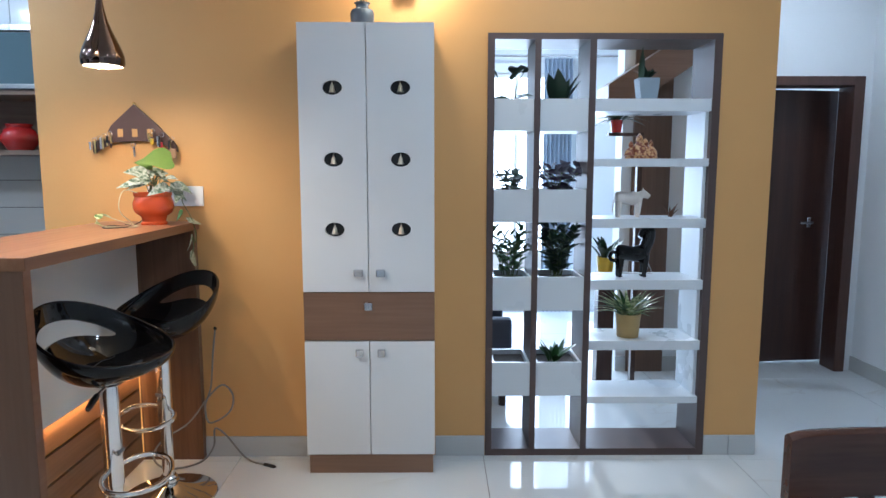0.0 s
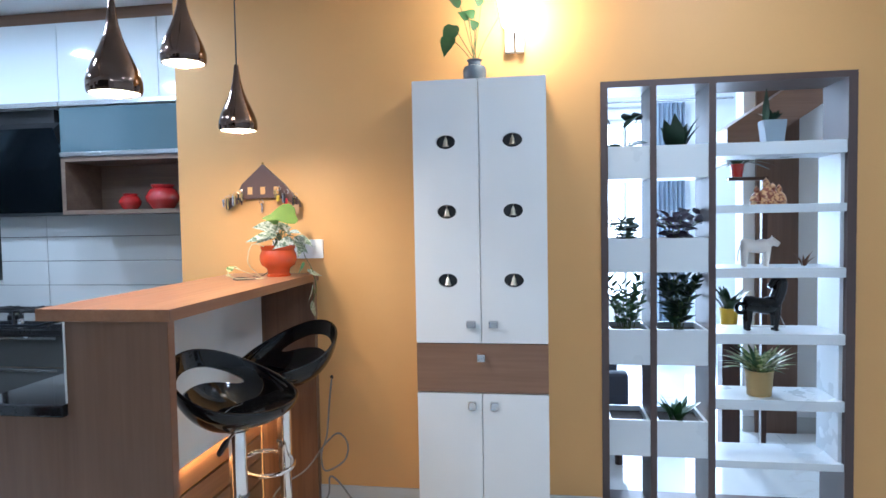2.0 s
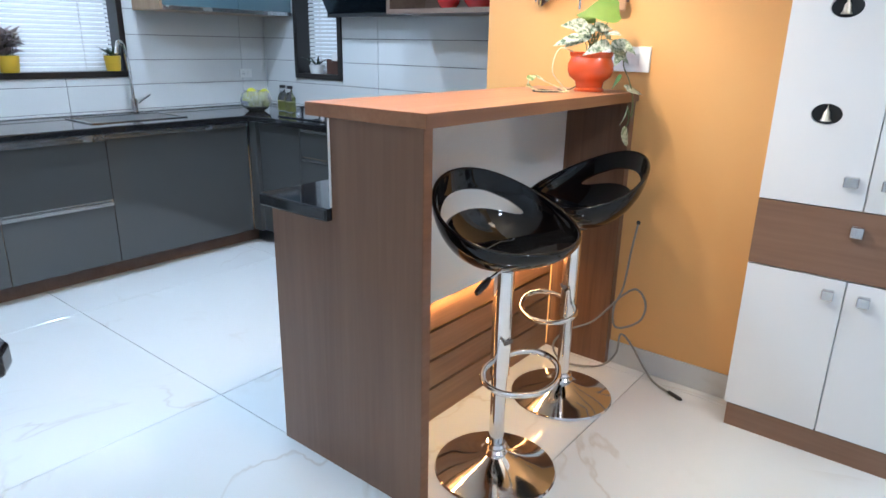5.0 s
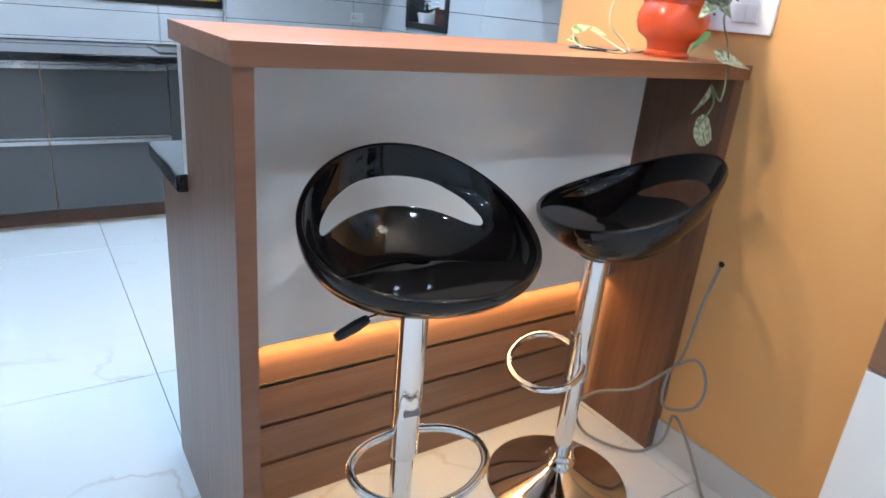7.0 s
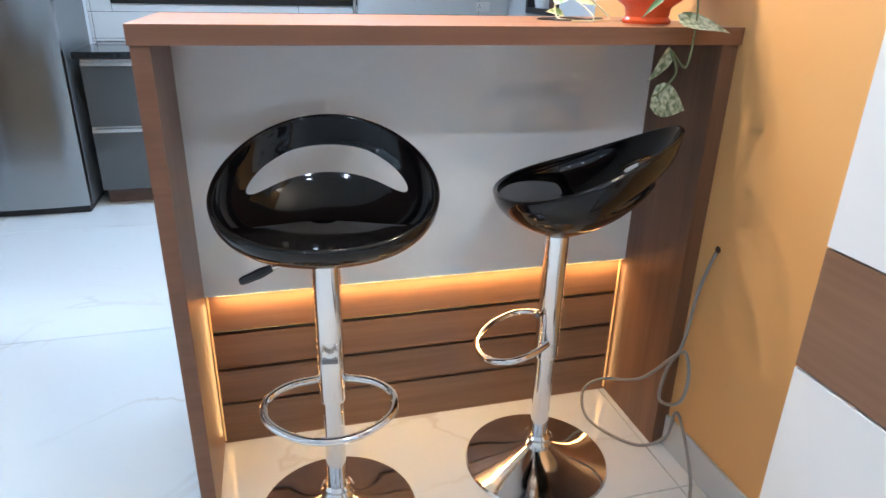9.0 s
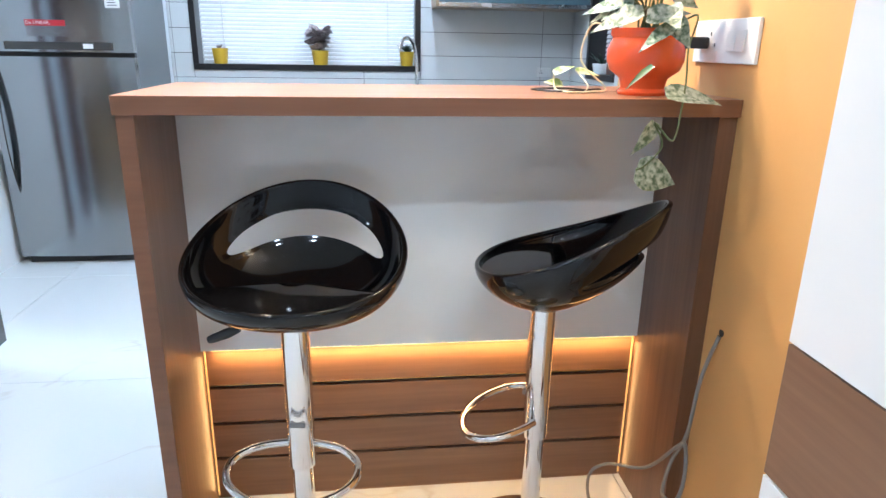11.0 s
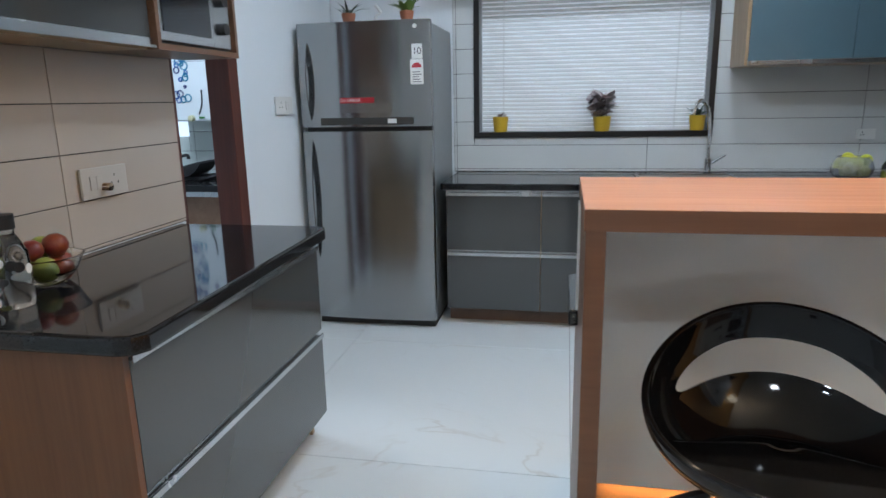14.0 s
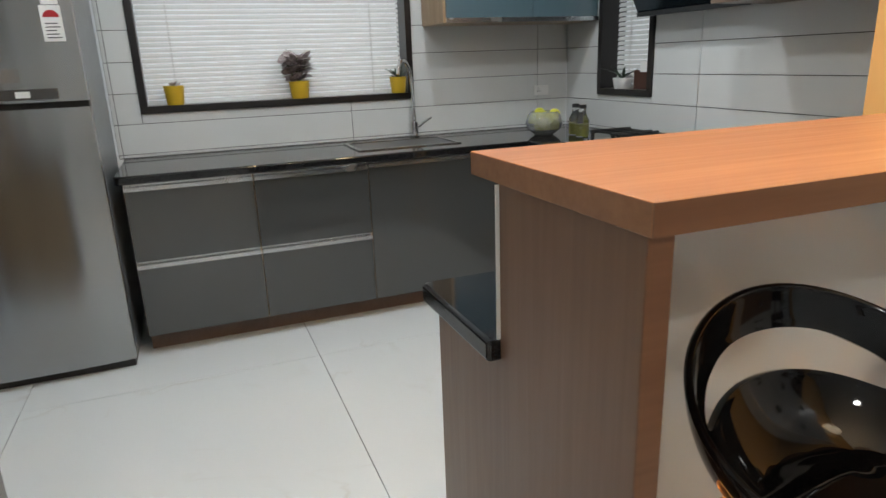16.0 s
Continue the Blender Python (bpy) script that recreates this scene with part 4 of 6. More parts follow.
part("control_panel", B(-1.35, -1.223, 1.592, 1.604, 1.53, 1.78, 0.002), DULL_CHROME, m, "silver control panel", at_world=True)
for z in (1.60, 1.70):
    part("knob", tube(bmesh.new(), [(-1.286, 1.604, z), (-1.286, 1.625, z)], 0.022, 16), BLACK_MATT, m, "round black knob", at_world=True)

# ---- upper cabinets of the hob side ----
UF = 4.475
u = thing("glass_wall_cabinet", (-1.1, 4.64, 1.79), "wall cabinet with a smoked blue glass door and aluminium edge", "kitchen cabinet")
part("body", B(-1.585, -0.72, UF + 0.02, 4.795, 1.785, 2.062), WHITE_LAMINATE, u, at_world=True)
d = part("door", B(-1.583, -0.722, UF, UF + 0.018, 1.812, 2.060, 0.001), BLUE_GLASS, u, "smoked blue glass door", at_world=True)
part("handle", B(-1.583, -0.722, UF - 0.012, UF + 0.018, 1.787, 1.811, 0.001), DULL_CHROME, d, "aluminium edge handle", at_world=True)
u = thing("open_wall_niche", (-1.1, 4.64, 1.46), "open brown wooden niche under the glass cabinet", "kitchen cabinet")
NB = wood("niche_brown", (0.13, 0.085, 0.062), (0.20, 0.14, 0.10), "x")
for nm, b in (("bottom", (-1.585, -0.72, UF, 4.795, 1.462, 1.486)), ("top", (-1.585, -0.72, UF, 4.795, 1.760, 1.784)), ("side", (-1.585, -1.561, UF, 4.795, 1.486, 1.760)), ("back", (-1.561, -0.72, 4.775, 4.795, 1.486, 1.760))):
    part(nm, B(*b), NB, u, at_world=True)
# tall loft cupboards in white gloss along both walls
LX = -2.80
xs = [LX, -2.19, -1.58, -0.97, -0.36]
for x0, x1 in zip(xs, xs[1:]):
    x1 = min(x1, -0.715)
    u = thing("loft_cupboard", ((x0 + x1) / 2, 4.64, 2.08), "white gloss loft cupboard with an aluminium edge handle", "kitchen cabinet", "loft cupboards")
    part("body", B(x0, x1, UF + 0.02, 4.795, 2.066, 2.53), WHITE_LAMINATE, u, at_world=True)
    d = part("door", B(x0 + 0.002, x1 - 0.002, UF, UF + 0.018, 2.098, 2.53, 0.001), WHITE_GLOSS, u, "white gloss door", at_world=True)
    part("handle", B(x0 + 0.002, x1 - 0.002, UF - 0.012, UF + 0.018, 2.068, 2.096, 0.001), DULL_CHROME, d, "aluminium edge handle", at_world=True)
ys = [2.18, 2.76, 3.33, 3.90, 4.475]
for y0, y1 in zip(ys, ys[1:]):
    u = thing("loft_cupboard", (-2.95, (y0 + y1) / 2, 2.08), "white gloss loft cupboard with an aluminium edge handle", "kitchen cabinet", "loft cupboards")
    part("body", B(KX + 0.002, LX - 0.02, y0, y1, 2.086, 2.53), WHITE_LAMINATE, u, at_world=True)
    d = part("door", B(LX - 0.018, LX, y0 + 0.002, y1 - 0.002, 2.116, 2.53, 0.001), WHITE_GLOSS, u, "white gloss door", at_world=True)
    part("handle", B(LX - 0.018, LX + 0.012, y0 + 0.002, y1 - 0.002, 2.087, 2.114, 0.001), DULL_CHROME, d, "aluminium edge handle", at_world=True)
bm = B(KX + 0.002, LX - 0.012, 2.18, 4.795, 2.53, 2.598)
box(bm, LX - 0.012, -0.715, UF + 0.012, 4.795, 2.53, 2.598)
structure("trim", bm, WALNUT_X, "brown filler strip below the kitchen ceiling")
u = thing("corner_wall_cabinet", (-2.95, 4.2, 1.47), "smoked grey-blue glass wall cabinet in the kitchen corner", "kitchen cabinet")
part("body", B(KX + 0.002, LX - 0.02, 3.852, 4.795, 1.475, 2.06), PALE_WOOD, u, at_world=True)
part("end_panel", B(KX + 0.002, LX, 3.835, 3.851, 1.475, 2.064, 0.001), PALE_WOOD, u, "pale wooden end panel", at_world=True)
d = part("door", B(LX - 0.019, LX, 3.853, 4.369, 1.500, 2.06, 0.001), BLUE_GLASS, u, "smoked grey-blue glass door", at_world=True)
part("handle", B(LX - 0.019, LX + 0.010, 3.853, 4.369, 1.476, 1.499, 0.001), DULL_CHROME, d, "aluminium edge handle", at_world=True)
d = part("door", B(LX - 0.019, LX, 4.372, 4.793, 1.500, 2.06, 0.001), BLUE_GLASS, u, "smoked grey-blue glass door", at_world=True)
part("handle", B(LX - 0.019, LX + 0.010, 4.372, 4.793, 1.476, 1.499, 0.001), DULL_CHROME, d, "aluminium edge handle", at_world=True)

# ---- cooker hood ----
h = thing("cooker_hood", (-1.94, 4.6, 1.48), "black slanted glass cooker hood with a square chimney", "cooker hood")
part("body", prism(bmesh.new(), [(4.795, 1.475), (4.69, 1.475), (4.44, 1.935), (4.50, 1.985), (4.795, 1.985)], -2.285, -1.60, "x"), BLACK_MATT, h, "black body", at_world=True)
part("glass_panel", prism(bmesh.new(), [(4.688, 1.478), (4.681, 1.474), (4.425, 1.945), (4.436, 1.945)], -2.290, -1.597, "x"), HOOD_GLASS, h, "glossy black glass front", at_world=True)
part("chimney", B(-2.12, -1.66, 4.53, 4.795, 1.985, 2.066, 0.002), BLACK_MATT, h, "black chimney box", at_world=True)
part("lip", B(-2.285, -1.60, 4.668, 4.70, 1.460, 1.480), BLACK_MATT, h, at_world=True)

# ---- fridge ----
FX, FY0, FY1 = -2.455, 1.400, 2.160
fr = thing("refrigerator", (-2.8, 1.78, 0), "brushed steel double-door refrigerator with tall side handles", "refrigerator")
part("body", B(-3.10, -2.525, FY0 + 0.012, FY1 + 0.002, 0.035, 1.735, 0.006), STEEL_SIDE, fr, "grey painted body", at_world=True)
part("base", B(-3.08, -2.50, FY0 + 0.03, FY1 - 0.01, 0.0, 0.036), BLACK_MATT, fr, "black foot strip", at_world=True)
for z0, z1, nm in ((0.045, 1.160, "door"), (1.185, 1.750, "freezer_door")):
    bm = bmesh.new()
    n = 14
    outl = [(-2.522, FY0)] + [(FX - 0.018 * (abs(2 * k / n - 1)) ** 2.4, FY0 + (FY1 - FY0) * k / n) for k in range(n + 1)] + [(-2.522, FY1)]
    prism(bm, outl, z0, z1)
    d = part(nm, bm, STEEL, fr, "brushed steel door", True, at_world=True)
    hz = ((0.40, 1.13), (1.21, 1.66))[z0 > 1]
    zm = (hz[0] + hz[1]) / 2
    arc = [(FX - 0.020 + 0.062 * math.sin(math.pi * k / 14) ** 0.6, hz[0] + (hz[1] - hz[0]) * k / 14) for k in range(15)]
    inner = [(max(FX - 0.020, u - 0.013), zm + (v - zm) * 0.965) for u, v in arc]
    hb = prism(bmesh.new(), arc + inner[::-1], FY0 + 0.028, FY0 + 0.060, "y")
    part("handle", hb, STEEL, d, "long flat steel bow handle", False, True)
part("seal", B(-2.53, -2.50, FY0 + 0.02, FY1 - 0.004, 1.160, 1.185), BLACK_MATT, fr, "black gap between the doors", at_world=True)
part("side_seal", B(-2.527, -2.52, FY0 + 0.01, FY1 - 0.002, 0.045, 1.740), BLACK_MATT, fr, at_world=True)
part("control_strip", B(FX - 0.006, FX + 0.002, 1.52, 2.06, 1.196, 1.236, 0.001), plain("grey_strip", (0.10, 0.095, 0.09), 0.25, 0.6), fr, "dark control strip", at_world=True)
bm = B(FX - 0.004, FX + 0.0035, 1.915, 1.965, 1.204, 1.228)
part("display", bm, PAPER, fr, "small white display", at_world=True)
part("red_sticker", B(FX - 0.003, FX + 0.0015, 1.64, 1.84, 1.316, 1.346), RED_PRINT, fr, "red printed sticker", at_world=True)
part("clear_sticker", B(FX - 0.003, FX + 0.0008, 1.64, 1.94, 1.262, 1.315), plain("clear_film", (0.40, 0.395, 0.39), 0.2, 1.0), fr, "clear sticker film", at_world=True)
lab = part("energy_label", B(FX - 0.010, FX - 0.0035, 2.050, 2.122, 1.410, 1.542), PAPER, fr, "white energy label with red arc", at_world=True)
bm = prism(bmesh.new(), [(2.086 + 0.028 * math.cos(t * math.pi / 8), 1.499 + 0.026 * math.sin(t * math.pi / 8)) for t in range(0, 9)], FX - 0.0035, FX - 0.0028, "x")
part("red_arc", bm, RED_PRINT, lab, at_world=True)
bm = bmesh.new()
for k in range(5):
    box(bm, FX - 0.0036, FX - 0.0029, 2.062, 2.112 - 0.007 * (k % 3), 1.422 + 0.013 * k, 1.426 + 0.013 * k)
part("print", bm, DARK_PRINT, lab, at_world=True)
lab = part("warranty_label", B(FX - 0.010, FX - 0.0035, 2.060, 2.118, 1.545, 1.623), PAPER, fr, "white label reading 10", at_world=True)


def writing(name, text, size, parent, m, mat, label):
    c = bpy.data.curves.new(name, "FONT")
    c.body, c.size, c.extrude, c.align_x, c.align_y = text, size, 0.0004, "CENTER", "CENTER"
    tmp = bpy.data.objects.new(name, c)
    scene.collection.objects.link(tmp)
    me = bpy.data.meshes.new_from_object(tmp)
    bpy.data.objects.remove(tmp)
    me.materials.clear()
    me.materials.append(mat)
    ob = new(name, me)
    ob.parent = parent
    ob.matrix_basis = Matrix.Translation(-root_of(parent).location) @ m
    return tagged(ob, label)


writing("digits", "10", 0.050, lab, pose(FX - 0.003, 2.089, 1.584, 90, 0, 90), DARK_PRINT, "dark digits 10")
writing("lettering", "Do LINEAR,", 0.024, fr, pose(FX + 0.0022, 1.705, 1.331, 90, 0, 90), PAPER, "small white lettering on the red sticker")
part("badge", lathe(bmesh.new(), [(0, 0), (0.012, 0.002), (0.010, 0.004)], 0, 0, 0, 16), PAPER, fr, "round white badge").matrix_basis = Matrix.Translation(-fr.location) @ pose(FX - 0.006, 2.08, 1.715, 0, 90, 0)

# ---- doorway to the utility room ----
u = new("door_2")
u.location = (-1.5, 1.3, 0)
tagged(u, "brown wooden doorway frame", "door frame", "", "structure")
bm = B(-1.800, -1.715, 1.268, 1.382, 0, 2.08, 0.003)
box(bm, -1.305, -1.287, 1.268, 1.366, 0, 2.08), box(bm, -1.715, -1.305, 1.268, 1.382, 2.02, 2.08)
part("frame", bm, wood("reddish_frame", (0.075, 0.022, 0.014), (0.12, 0.038, 0.026), "z"), u, at_world=True)
rib = bmesh.new()
lathe(rib, [(0, 1.19)] + [(0.006 + 0.003 * math.sin(k * math.pi / 2), 1.19 + 0.006 * k) for k in range(136)] + [(0, 2.005)], -1.300, 1.352, 0, 10)
whole("beaded_strip", rib, WHITE_PLASTIC, (-1.300, 1.352, 1.19), "slim white beaded strip hanging at the doorway's edge", "strip", smooth=True)
u = thing("utility_counter", (-2.7, 0.5, 0), "black granite utility counter on a wooden base", "counter")
part("top", B(KX, -2.50, -0.51, 0.95, 0.80, 0.84, 0.003), GRANITE, u, at_world=True)
part("rail", B(KX, -2.53, -0.51, 0.95, 0.765, 0.80), DULL_CHROME, u, "pale metal rail", at_world=True)
part("base", B(KX, -2.54, -0.51, 0.95, 0, 0.765), WALNUT_X, u, at_world=True)
u = thing("water_heater", (-3.05, 0.45, 1.2), "white wall-hung appliance printed with blue circles", "water purifier")
part("body", B(KX, -2.93, 0.285, 0.615, 1.215, 1.80, 0.012), WHITE_GLOSS, u, at_world=True)
part("seam", B(-2.931, -2.9285, 0.287, 0.613, 1.600, 1.603), GREY_RUBBER, u, at_world=True)
rb = random.Random(3)
for k in range(24):
    r = rb.uniform(0.008, 0.026)
    cy, cz = rb.uniform(0.315, 0.41), rb.uniform(1.33, 1.76)
    part("blue_ring", tube(bmesh.new(), [(-2.928, cy + r * math.cos(t * 0.524), cz + r * math.sin(t * 0.524)) for t in range(12)], 0.0045, 5, True), plain(("ring_blue", "ring_teal", "ring_navy")[k % 3], ((0.04, 0.12, 0.36), (0.02, 0.20, 0.33), (0.02, 0.03, 0.14))[k % 3], 0.4), u, at_world=True)
part("curved_line", tube(bmesh.new(), curve_points([(-2.928, 0.478, 1.26), (-2.928, 0.505, 1.33), (-2.928, 0.510, 1.42)], 5), 0.006, 5), DARK_PRINT, u, at_world=True)
part("dot", lathe(bmesh.new(), [(0, 0), (0.018, 0), (0.017, 0.003), (0, 0.003)], n=16), plain("ring_navy", (0.02, 0.03, 0.14)), u, "dark blue round mark").matrix_basis = Matrix.Translation(-u.location) @ pose(-2.930, 0.48, 1.66, 0, 90, 0)
part("knob", lathe(bmesh.new(), [(0, 0), (0.022, 0), (0.018, 0.03), (0, 0.034)], n=16), plain("cream_knob", (0.6, 0.58, 0.35), 0.3), u, "pale knob", True).matrix_basis = Matrix.Translation(-u.location) @ pose(-2.930, 0.425, 1.235, 0, 90, 0)
part("label", B(-2.931, -2.928, 0.475, 0.515, 1.232, 1.245), plain("green_print", (0.05, 0.2, 0.05), 0.5), u, at_world=True)
st = thing("iron_griddle", (-2.8, 0.5, 0.84), "black flat cast iron griddle with curved handle on the utility counter", "griddle")
part("plate", prism(bmesh.new(), [(0.30, 0.90), (0.57, 0.965), (0.585, 0.955), (0.545, 0.905), (0.50, 0.875), (0.33, 0.860)], -2.92, -2.70, "x"), BLACK_MATT, st, at_world=True)
part("foot", B(-2.90, -2.72, 0.34, 0.60, 0.841, 0.868, 0.004), BLACK_MATT, st, at_world=True)
part("handle", tube(bmesh.new(), curve_points([(-2.80, 0.33, 0.98), (-2.80, 0.40, 0.995), (-2.80, 0.44, 1.0), (-2.80, 0.445, 0.975)], 4), 0.011, 8), BLACK_MATT, st, "", True, True)
whole("black_pan", tube(bmesh.new(), [(-2.72 + 0.07 * math.cos(t), 0.645 + 0.075 * math.sin(t), 0.865 + 0.02 * math.sin(t)) for t in [k * 0.3927 for k in range(16)]], 0.010, 6, True), BLACK_MATT, (-2.72, 0.645, 0.84), "round black ring of a pan on the utility counter", "pan", smooth=True)
whole("wall_ring", tube(bmesh.new(), [(KX + 0.008, 0.66 + 0.05 * math.cos(t), 1.115 + 0.05 * math.sin(t)) for t in [k * 0.3927 for k in range(16)]], 0.010, 6, True), FRAME_BROWN, (KX, 0.66, 1.06), "brown ring trivet hanging on the utility wall", "trivet", smooth=True)


# ---- bar stools ----
def stool(name, x, y, turn, seat_z, label, lean=(0, 0)):
    ob = thing(name, (x, y, 0), label, "bar stool", "stools at the bar")
    ob.rotation_euler = (0, 0, radians(turn))
    part("base", lathe(bmesh.new(), [(0, 0.0), (0.190, 0.0), (0.196, 0.004), (0.192, 0.010), (0.15, 0.018), (0.10, 0.030), (0.06, 0.048), (0.036, 0.062), (0.034, 0.070), (0, 0.070)], n=64), CHROME, ob, "round polished chrome foot plate", True)
    part("collar", lathe(bmesh.new(), [(0, 0.068), (0.040, 0.068), (0.042, 0.076), (0.034, 0.084), (0.036, 0.092), (0.030, 0.10), (0, 0.10)], n=32), CHROME, ob, "chrome collar", True)
    part("lower_column", lathe(bmesh.new(), [(0, 0.095), (0.024, 0.095), (0.024, 0.345), (0, 0.345)], n=32), CHROME, ob, "chrome inner column", True)
    part("upper_column", lathe(bmesh.new(), [(0, 0.340), (0.029, 0.340), (0.030, 0.344), (0.030, seat_z - 0.004), (0, seat_z - 0.004)], n=32), CHROME, ob, "chrome outer column", True)
    part("clip", B(0.020, 0.032, -0.017, 0.017, 0.452, 0.464, 0.001), plain("grey_print", (0.2, 0.2, 0.2), 0.4, 0.5), ob, "small grey mark on the column")
    pts = curve_points([(-0.005, 0.030, 0.392), (0.018, 0.092, 0.394), (0.062, 0.136, 0.388), (0.120, 0.128, 0.376), (0.165, 0.068, 0.366), (0.178, 0, 0.362), (0.165, -0.068, 0.366), (0.120, -0.128, 0.376), (0.062, -0.136, 0.388), (0.018, -0.092, 0.394), (-0.005, -0.030, 0.392)], 5)
    part("footrest", tube(bmesh.new(), pts, 0.009, 10), CHROME, ob, "bent chrome footrest ring", True)
    lev = tube(bmesh.new(), [(0.02, -0.02, seat_z + 0.004), (0.035, -0.11, seat_z - 0.008)], 0.005, 8)
    part("lever", lev, CHROME, ob)
    bm = tube(bmesh.new(), curve_points([(0.035, -0.105, seat_z - 0.006), (0.041, -0.135, seat_z - 0.018), (0.047, -0.168, seat_z - 0.030)], 4), [0.008, 0.009, 0.010, 0.011, 0.011, 0.010, 0.010, 0.009, 0.007], 8)
    part("lever_grip", bm, BLACK_MATT, ob, "black lever grip", True)
    part("seat_plate", lathe(bmesh.new(), [(0, seat_z - 0.006), (0.045, seat_z - 0.006), (0.05, seat_z + 0.004), (0, seat_z + 0.02)], n=24), BLACK_MATT, ob)
    # shell: a tilted oval bowl with an open back
    NA, NS = 96, 40
    bm = bmesh.new()
    grid = []
    zc = seat_z + 0.158

    def shell(th, s):  # angle from the front, and the way from the middle (0) to the rim (1)
        c, sn = math.cos(th), math.sin(th)
        rx, ry = 0.199, 0.2235
        rim = Vector((rx * c - 0.026 + lean[0], ry * sn + lean[1], zc - 0.0815 * c + 0.014 * math.cos(2 * th)))
        e = 0.30 + 0.70 * s
        r = math.sin(s * math.pi / 2) ** 0.96
        h = (1 - math.cos(s * math.pi / 2)) ** 0.95
        back = max(0.0, -c)
        bottom = seat_z + 0.012 + 0.006 * math.cos(2 * th)
        z = bottom + (rim.z - bottom) * h
        k = r * (1 - 0.04 * back * math.sin(math.pi * s))
        return Vector((rim.x * k, rim.y * k, z))

    def open_at(i, j):
        th = 2 * math.pi * (i + 0.5) / NA
        s = (j + 0.5) / NS
        d = abs(th - math.pi) / radians(63)
        if d >= 1:
            return False
        wid = (1 - d ** 2.6) ** 0.5
        mid, half = 0.735 - 0.035 * d * d, 0.094 * wid
        lo, hi = mid - half, mid + half
        return lo < s < hi
    for j in range(NS + 1):
        s = max(j / NS, 0.02)
        grid.append([bm.verts.new(shell(2 * math.pi * i / NA, s)) for i in range(NA)])
    # draw the hole's edge smooth by sliding rows towards it
    for j in range(NS):
        for i in range(NA):
            if not open_at(i, j):
                bm.faces.new((grid[j][i], grid[j][(i + 1) % NA], grid[j + 1][(i + 1) % NA], grid[j + 1][i]))
    bm.faces.new(grid[0][::-1])
    loose = [v for v in bm.verts if not v.link_faces]
    bmesh.ops.delete(bm, geom=loose, context="VERTS")
    edge = {v for e in bm.edges if len(e.link_faces) == 1 for v in e.verts}
    inner_edge = [v for v in edge if v not in set(grid[-1])]
    for _ in range(6):
        moves = {}
        for v in inner_edge:
            ns = [e.other_vert(v).co for e in v.link_edges if len(e.link_faces) == 1]
            if len(ns) == 2:
                moves[v] = v.co * 0.4 + (ns[0] + ns[1]) * 0.3
        for v, co in moves.items():
            v.co = co
    seat = part("seat", bm, BLACK_GLOSS, ob, "glossy black moulded bucket seat with an open back", True)
    so = seat.modifiers.new("thick", "SOLIDIFY")
    so.thickness, so.offset = 0.012, 0.0
    bv = seat.modifiers.new("round", "BEVEL")
    bv.width, bv.segments, bv.limit_method, bv.angle_limit = 0.0045, 3, "ANGLE", radians(50)
    rim = [shell(2 * math.pi * i / 72, 1.0) + Vector((0, 0, -0.002)) for i in range(72)]
    part("rim", tube(bmesh.new(), rim, 0.0064, 12, True), BLACK_GLOSS, ob, "rolled rim", True)
    # inner pan: a flat front that drops into a hollow before the back
    bm = bmesh.new()
    rows = []
    for j in range(1, 27):
        s = 0.985 * j / 26
        row = []
        for i in range(NA):
            th = 2 * math.pi * i / NA
            q = shell(th, s)
            lim = 0.57 if math.cos(th) < -0.3 else 0.985
            t = min(1, max(0, (q.x + 0.030 + 0.016 * math.cos(q.y * 17)) / 0.05))
            h = seat_z + 0.048 + 0.034 * t * t * (3 - 2 * t) - 0.012 * (q.y / 0.2) ** 2 * (1 - t)
            row.append(bm.verts.new((q.x, q.y, max(h, q.z + 0.0062) if s < lim else q.z + 0.0062)))
        rows.append(row)
    for a, b in zip(rows, rows[1:]):
        for i in range(NA):
            if all(v.co.z > 0 and not (math.cos(2 * math.pi * (i + 0.5) / NA) < -0.25 and rows.index(b) > 15) for v in (a[i],)):
                bm.faces.new((a[i], a[(i + 1) % NA], b[(i + 1) % NA], b[i]))
    bm.faces.new(rows[0][::-1])
    loose = [v for v in bm.verts if not v.link_faces]
    bmesh.ops.delete(bm, geom=loose, context="VERTS")
    part("seat_pan", bm, BLACK_GLOSS, ob, "glossy black inner pan with a hollow", True)
    return ob


stool("bar_stool", 0.045, 3.252, -8, 0.694, "glossy black bucket bar stool turned away from the bar", (0.018, 0.008))
stool("bar_stool", -0.018, 3.805, -124, 0.690, "glossy black bucket bar stool turned sideways, its back to the wall", (-0.018, -0.022))


# ---- plants ----
def pot(name, x, y, z, prof, mat, label, group="", soil_r=None):
    ob = thing(name, (x, y, z), label, "potted plant", group)
    hi = max(q[1] for q in prof)
    part("pot", lathe(bmesh.new(), prof, n=40), mat, ob, "", True)
    rs = soil_r or prof[-1][0] - 0.006
    part("soil", lathe(bmesh.new(), [(0, hi - 0.012), (rs, hi - 0.014)], n=20), SOIL, ob)
    return ob


def tuft(ob, z, count, length, width, mat, seed, spread=0.5, r=0.02, bend=0.35, name="foliage", heart=False, label="", scale_x=1.0, stiff=0.0):
    rr = random.Random(seed)
    bm = bmesh.new()
    for k in range(count):
        a = 2 * math.pi * (k / count) + rr.uniform(-0.3, 0.3)
        lean = spread * rr.uniform(0.25, 1.0)
        way = Vector((math.cos(a) * lean, math.sin(a) * lean, 1)).normalized()
        base = Vector((math.cos(a) * r * rr.random() * scale_x, math.sin(a) * r * rr.random(), z))
        up = -Vector((math.cos(a), math.sin(a), 0)) * -1
